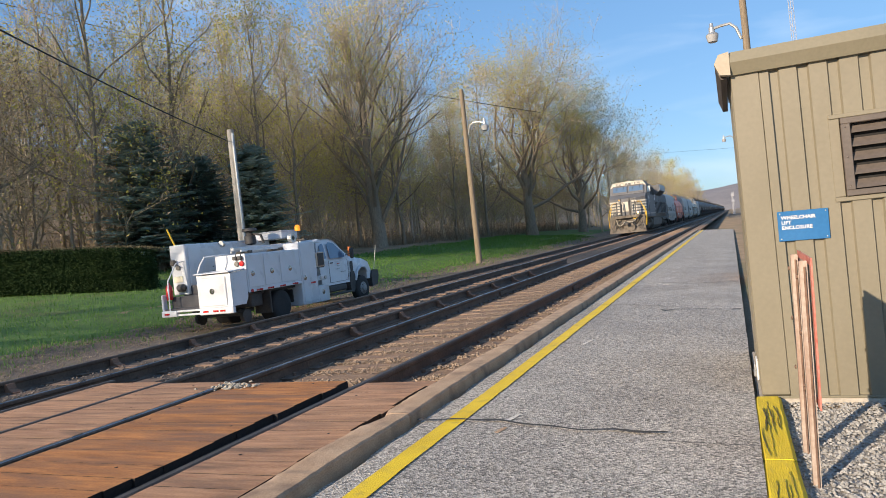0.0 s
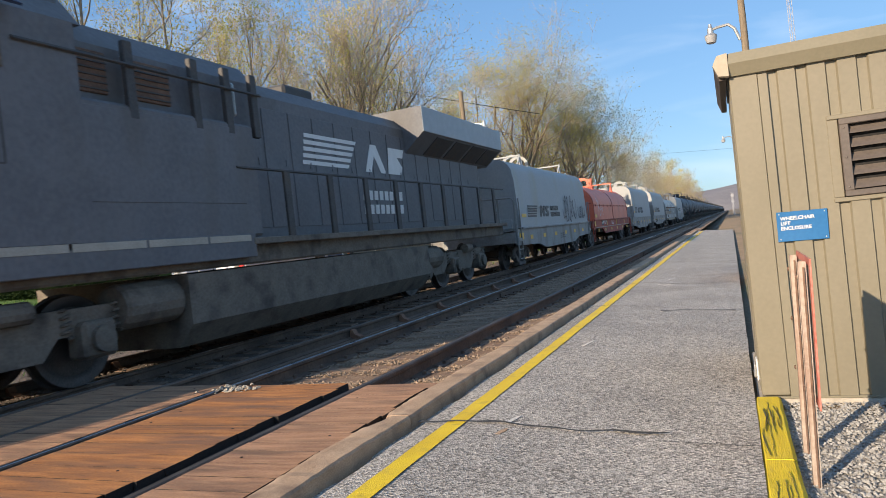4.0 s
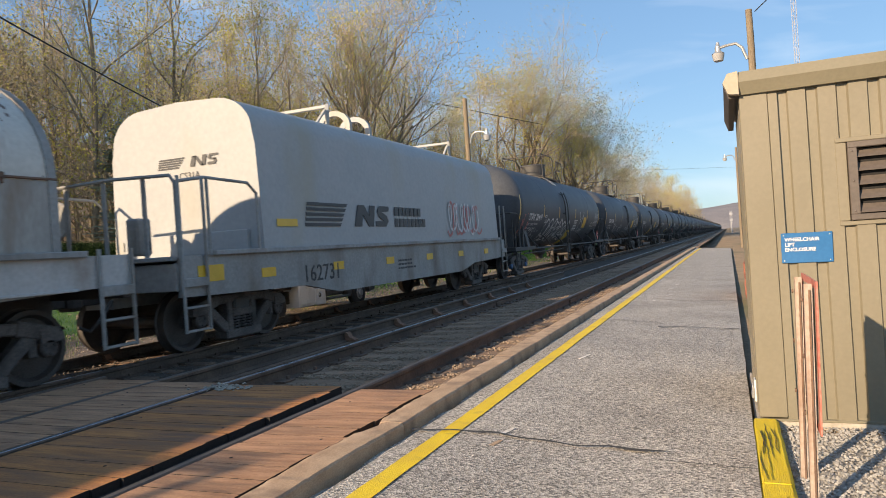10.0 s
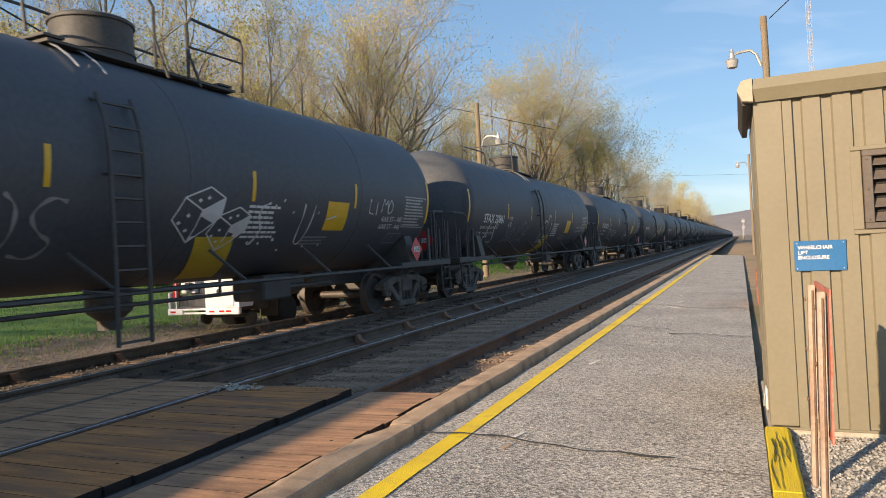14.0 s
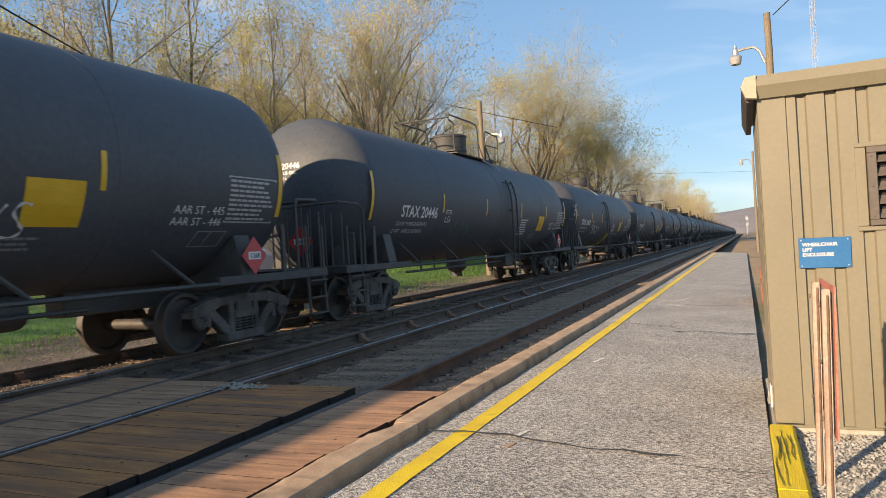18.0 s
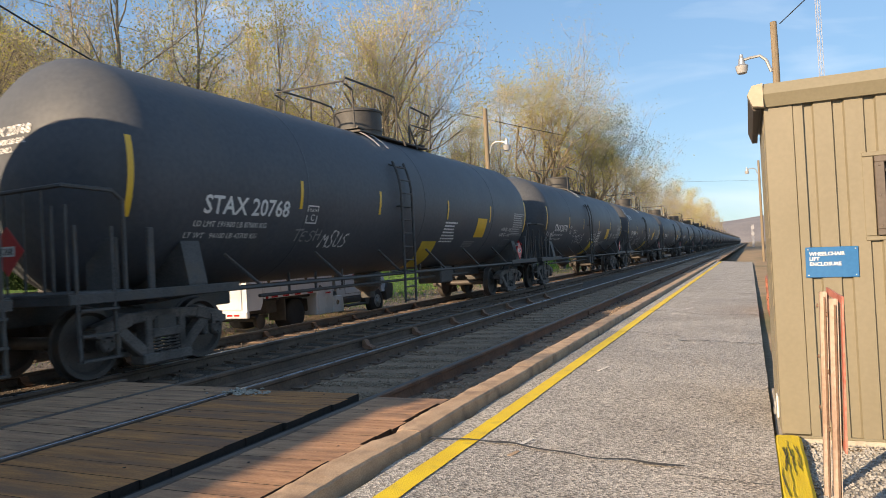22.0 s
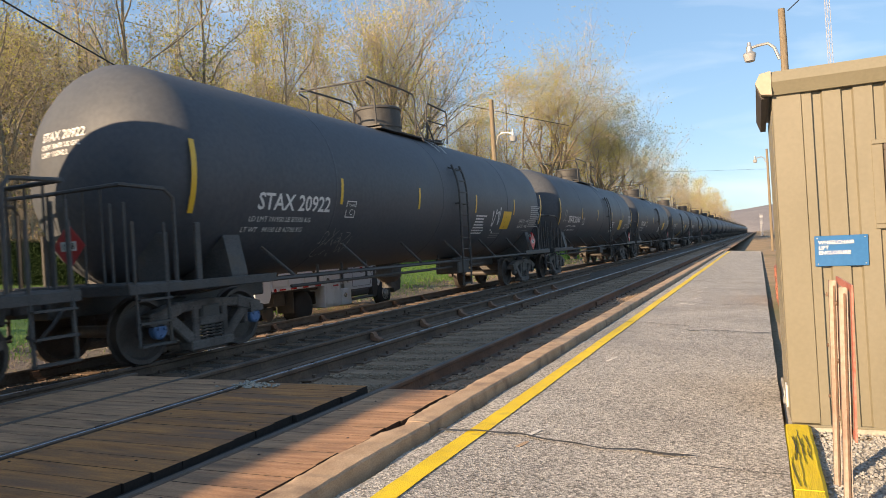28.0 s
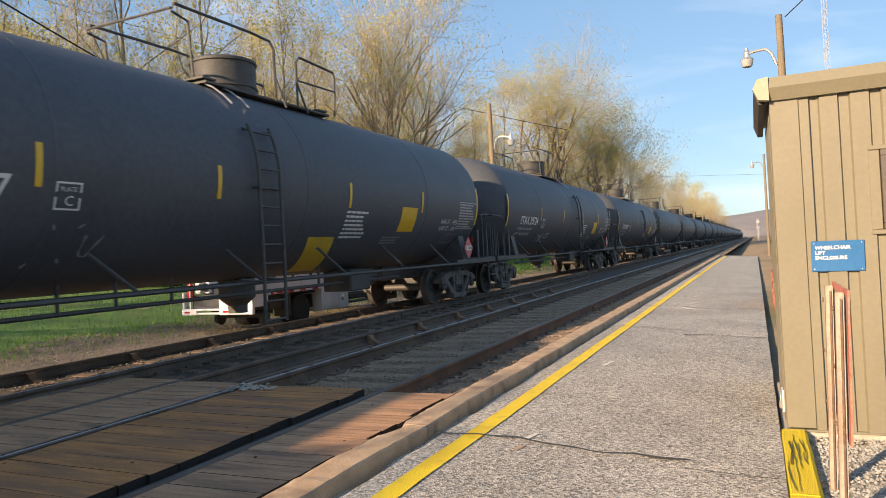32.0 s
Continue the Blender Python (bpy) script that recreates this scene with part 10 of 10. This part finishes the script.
    part("door_lettering", Shape().box((cw + 0.006, 5.48, 1.30), (0.005, 0.12, 0.02)).box((cw + 0.006, 5.48, 1.22), (0.005, 0.16, 0.02)).box((cw + 0.006, 5.75, 1.10), (0.005, 0.30, 0.02)), M_LETTERGREY, t)
    part("mirror", Shape().box((cw + 0.20, 6.06, 1.66), (0.14, 0.08, 0.34), 0.03).tube([(cw - 0.04, 6.05, 1.62), (cw + 0.18, 6.07, 1.66)], 0.015, 5), M_BLACK, t)
    part("cowl_vent", Shape().box((cw + 0.006, 6.30, 1.22), (0.012, 0.16, 0.36), 0.01), M_BLACK, t)
    part("running_board", Shape().box((cw - 0.02, 5.45, 0.42), (0.28, 1.25, 0.06), 0.02).box((cw - 0.10, 5.35, 0.60), (0.24, 1.1, 0.22), 0.05), M_BLACK, t)
    part("mud_guard", Shape().prism([(6.10, 0.62), (6.18, 1.05), (6.42, 1.05), (6.50, 0.60), (6.30, 0.36), (6.15, 0.40)], cw - 0.2, cw + 0.02, "x"), M_BLACK, t)
    part("fender_arch", Shape().tube([(cw + 0.02, 6.46, 0.74), (cw + 0.04, 6.58, 1.04), (cw + 0.05, 6.80, 1.18), (cw + 0.05, 7.08, 1.16), (cw + 0.04, 7.26, 0.98)], 0.045, 6), white, t, smooth=True)
    part("front_bumper", Shape().prism([(7.50, 0.42), (7.92, 0.50), (8.02, 0.80), (7.98, 0.98), (7.60, 1.00), (7.50, 0.80)], -1.05, 1.05, "x"), M_BLACK, t, "black front bumper guard")
    part("headlight", Shape().box((0.80, 7.56, 1.06), (0.26, 0.06, 0.16), 0.03), M_LAMPOFF, t)
    part("safety_cone", Shape().lathe([(0.10, 0), (0.085, 0.02), (0.05, 0.42), (0, 0.43)], 14, pose(0.70, 6.75, 1.46)), M_CONE, t, "orange safety cone")
    part("whip_rod", Shape().tube([(0.9, 7.95, 0.95), (1.04, 8.02, 1.85)], 0.014, 5), M_MARKW, t, "pale whip rod")
    # wheels
    for x, y, dual in ((0.93, 2.22, True), (-0.93, 2.22, True), (0.93, 6.82, False), (-0.93, 6.82, False)):
        sx = 1 if x > 0 else -1
        tw = 0.50 if dual else 0.26
        m = pose(x - sx * (0.12 if dual else 0), y, 0.44, 0, 90 * sx, 0)
        h = tw / 2
        tyre = part("tyre", Shape().lathe([(0.25, -h), (0.38, -h), (0.43, -h + 0.04), (0.44, -h + 0.08), (0.44, h - 0.08), (0.43, h - 0.04), (0.38, h), (0.25, h)], 36, m), M_TYRE, t, smooth=True)
        dip = -0.13 if dual else 0.02
        part("rim", Shape().lathe([(0.255, h - 0.01), (0.235, h - 0.04), (0.20, h + dip), (0.12, h + dip + 0.01), (0.10, h + dip + 0.05), (0, h + dip + 0.06)], 28, m), M_RIM, tyre, smooth=True)
        nuts = Shape()
        for k in range(8):
            nuts.lathe([(0.016, 0), (0.016, 0.025), (0, 0.027)], 6, m @ pose(0.155 * math.cos(k * 0.785), 0.155 * math.sin(k * 0.785), h + dip))
        tagged(part("wheel_nuts", nuts, M_CHROME, tyre), kind="stuff")
    for x in (-0.755, 0.755):
        part("rail_wheel", Shape().lathe([(0, -0.06), (0.15, -0.06), (0.15, 0.05), (0.18, 0.06), (0.18, 0.075), (0, 0.08)], 20, pose(x, 0.95, 0.34, 0, 90, 0)), M_BLACK, t)
    part("rail_gear", Shape().box((0, 0.95, 0.40), (1.5, 0.12, 0.10), 0.02).box((0.6, 1.2, 0.46), (0.10, 0.6, 0.10), 0.02).box((-0.6, 1.2, 0.46), (0.10, 0.6, 0.10), 0.02), M_BLACK, t)
    part("mud_flap", Shape().box((0.86, 1.62, 0.62), (0.56, 0.03, 0.62), 0.01), M_BLACK, t)
    part("inner_arch", Shape().box((0.60, 2.3, 0.92), (0.7, 1.6, 0.12), 0.03).box((0.66, 1.25, 0.72), (0.6, 0.5, 0.36), 0.03), M_BLACK, t)
    part("fuel_tank", Shape().box((0.62, 3.2, 0.62), (0.5, 0.35, 0.4), 0.04), M_BLACK, t)


service_truck()

# ---- many small pieces ----
crossing()
ties()


def crib_spot(lo, hi, far):
    """Places between the near track's ties."""
    cribs = [y + 0.265 for y in TIE_Y if 5.0 < y < far]

    def spot(rng):
        x = rng.uniform(lo, hi)
        y = cribs[int(rng.random() ** 1.5 * len(cribs))] + rng.gauss(0, 0.07)
        return x, max(5.3, y), bed_z(x) + 0.008 + rng.uniform(-0.01, 0.014)
    return spot


stones("ballast_stones", 7500, crib_spot(-1.40, -0.10, 26), (0.009, 0.021), M_STONE, "loose brown ballast stones in the near track", 41)
stones("ballast_stones", 3500, bed_spot(-1.40, -0.1, 5.3, 26, -0.004), (0.006, 0.014), M_STONE, "brown stone chips in the near track", 46)
stones("ballast_stones", 3600, crib_spot(0.12, 0.98, 22), (0.010, 0.023), M_STONE, "loose ballast stones beside the platform", 42)
stones("ballast_stones", 5000, bed_spot(-2.25, -1.58, 5.4, 26, 0.004), (0.009, 0.024), M_PEBBLE, "grey ballast stones beside the loose rail", 43)
stones("ballast_stones", 5000, bed_spot(-5.6, -2.6, 5.5, 26, 0.004), (0.009, 0.026), M_STONEDARK, "dark ballast stones between the tracks", 47)
stones("ballast_stones", 12000, bed_spot(-12.4, -5.8, 4, 34, 0.006), (0.009, 0.03), M_SHOULDERSTONE, "brown-grey ballast shoulder stones beside the lawn", 44)
stones("pale_stones", 75, lambda r: (-1.05 + r.gauss(0, 0.1) - 0.25, 5.12 + r.gauss(0, 0.06), 0.005), (0.012, 0.03), M_PALESTONE, "heap of pale stones on the crossing planks", 45)


def motions():
    """The train rolls past at a steady speed; its wheels turn."""
    for car, s in TRAIN:
        walk(car, [(t, pose(TRACK_F, s - SPEED * t, FAR_Z)) for t in (0, 8, 16, 24, 32)])
    turn = math.degrees(SPEED / FPS)
    for wheels, y, r in WHEELSETS:
        walk(wheels, [(f / FPS, pose(0 if r < 0.5 else -1.0, y, r, turn * f / r)) for f in range(0, 32 * FPS + 1)])


motions()
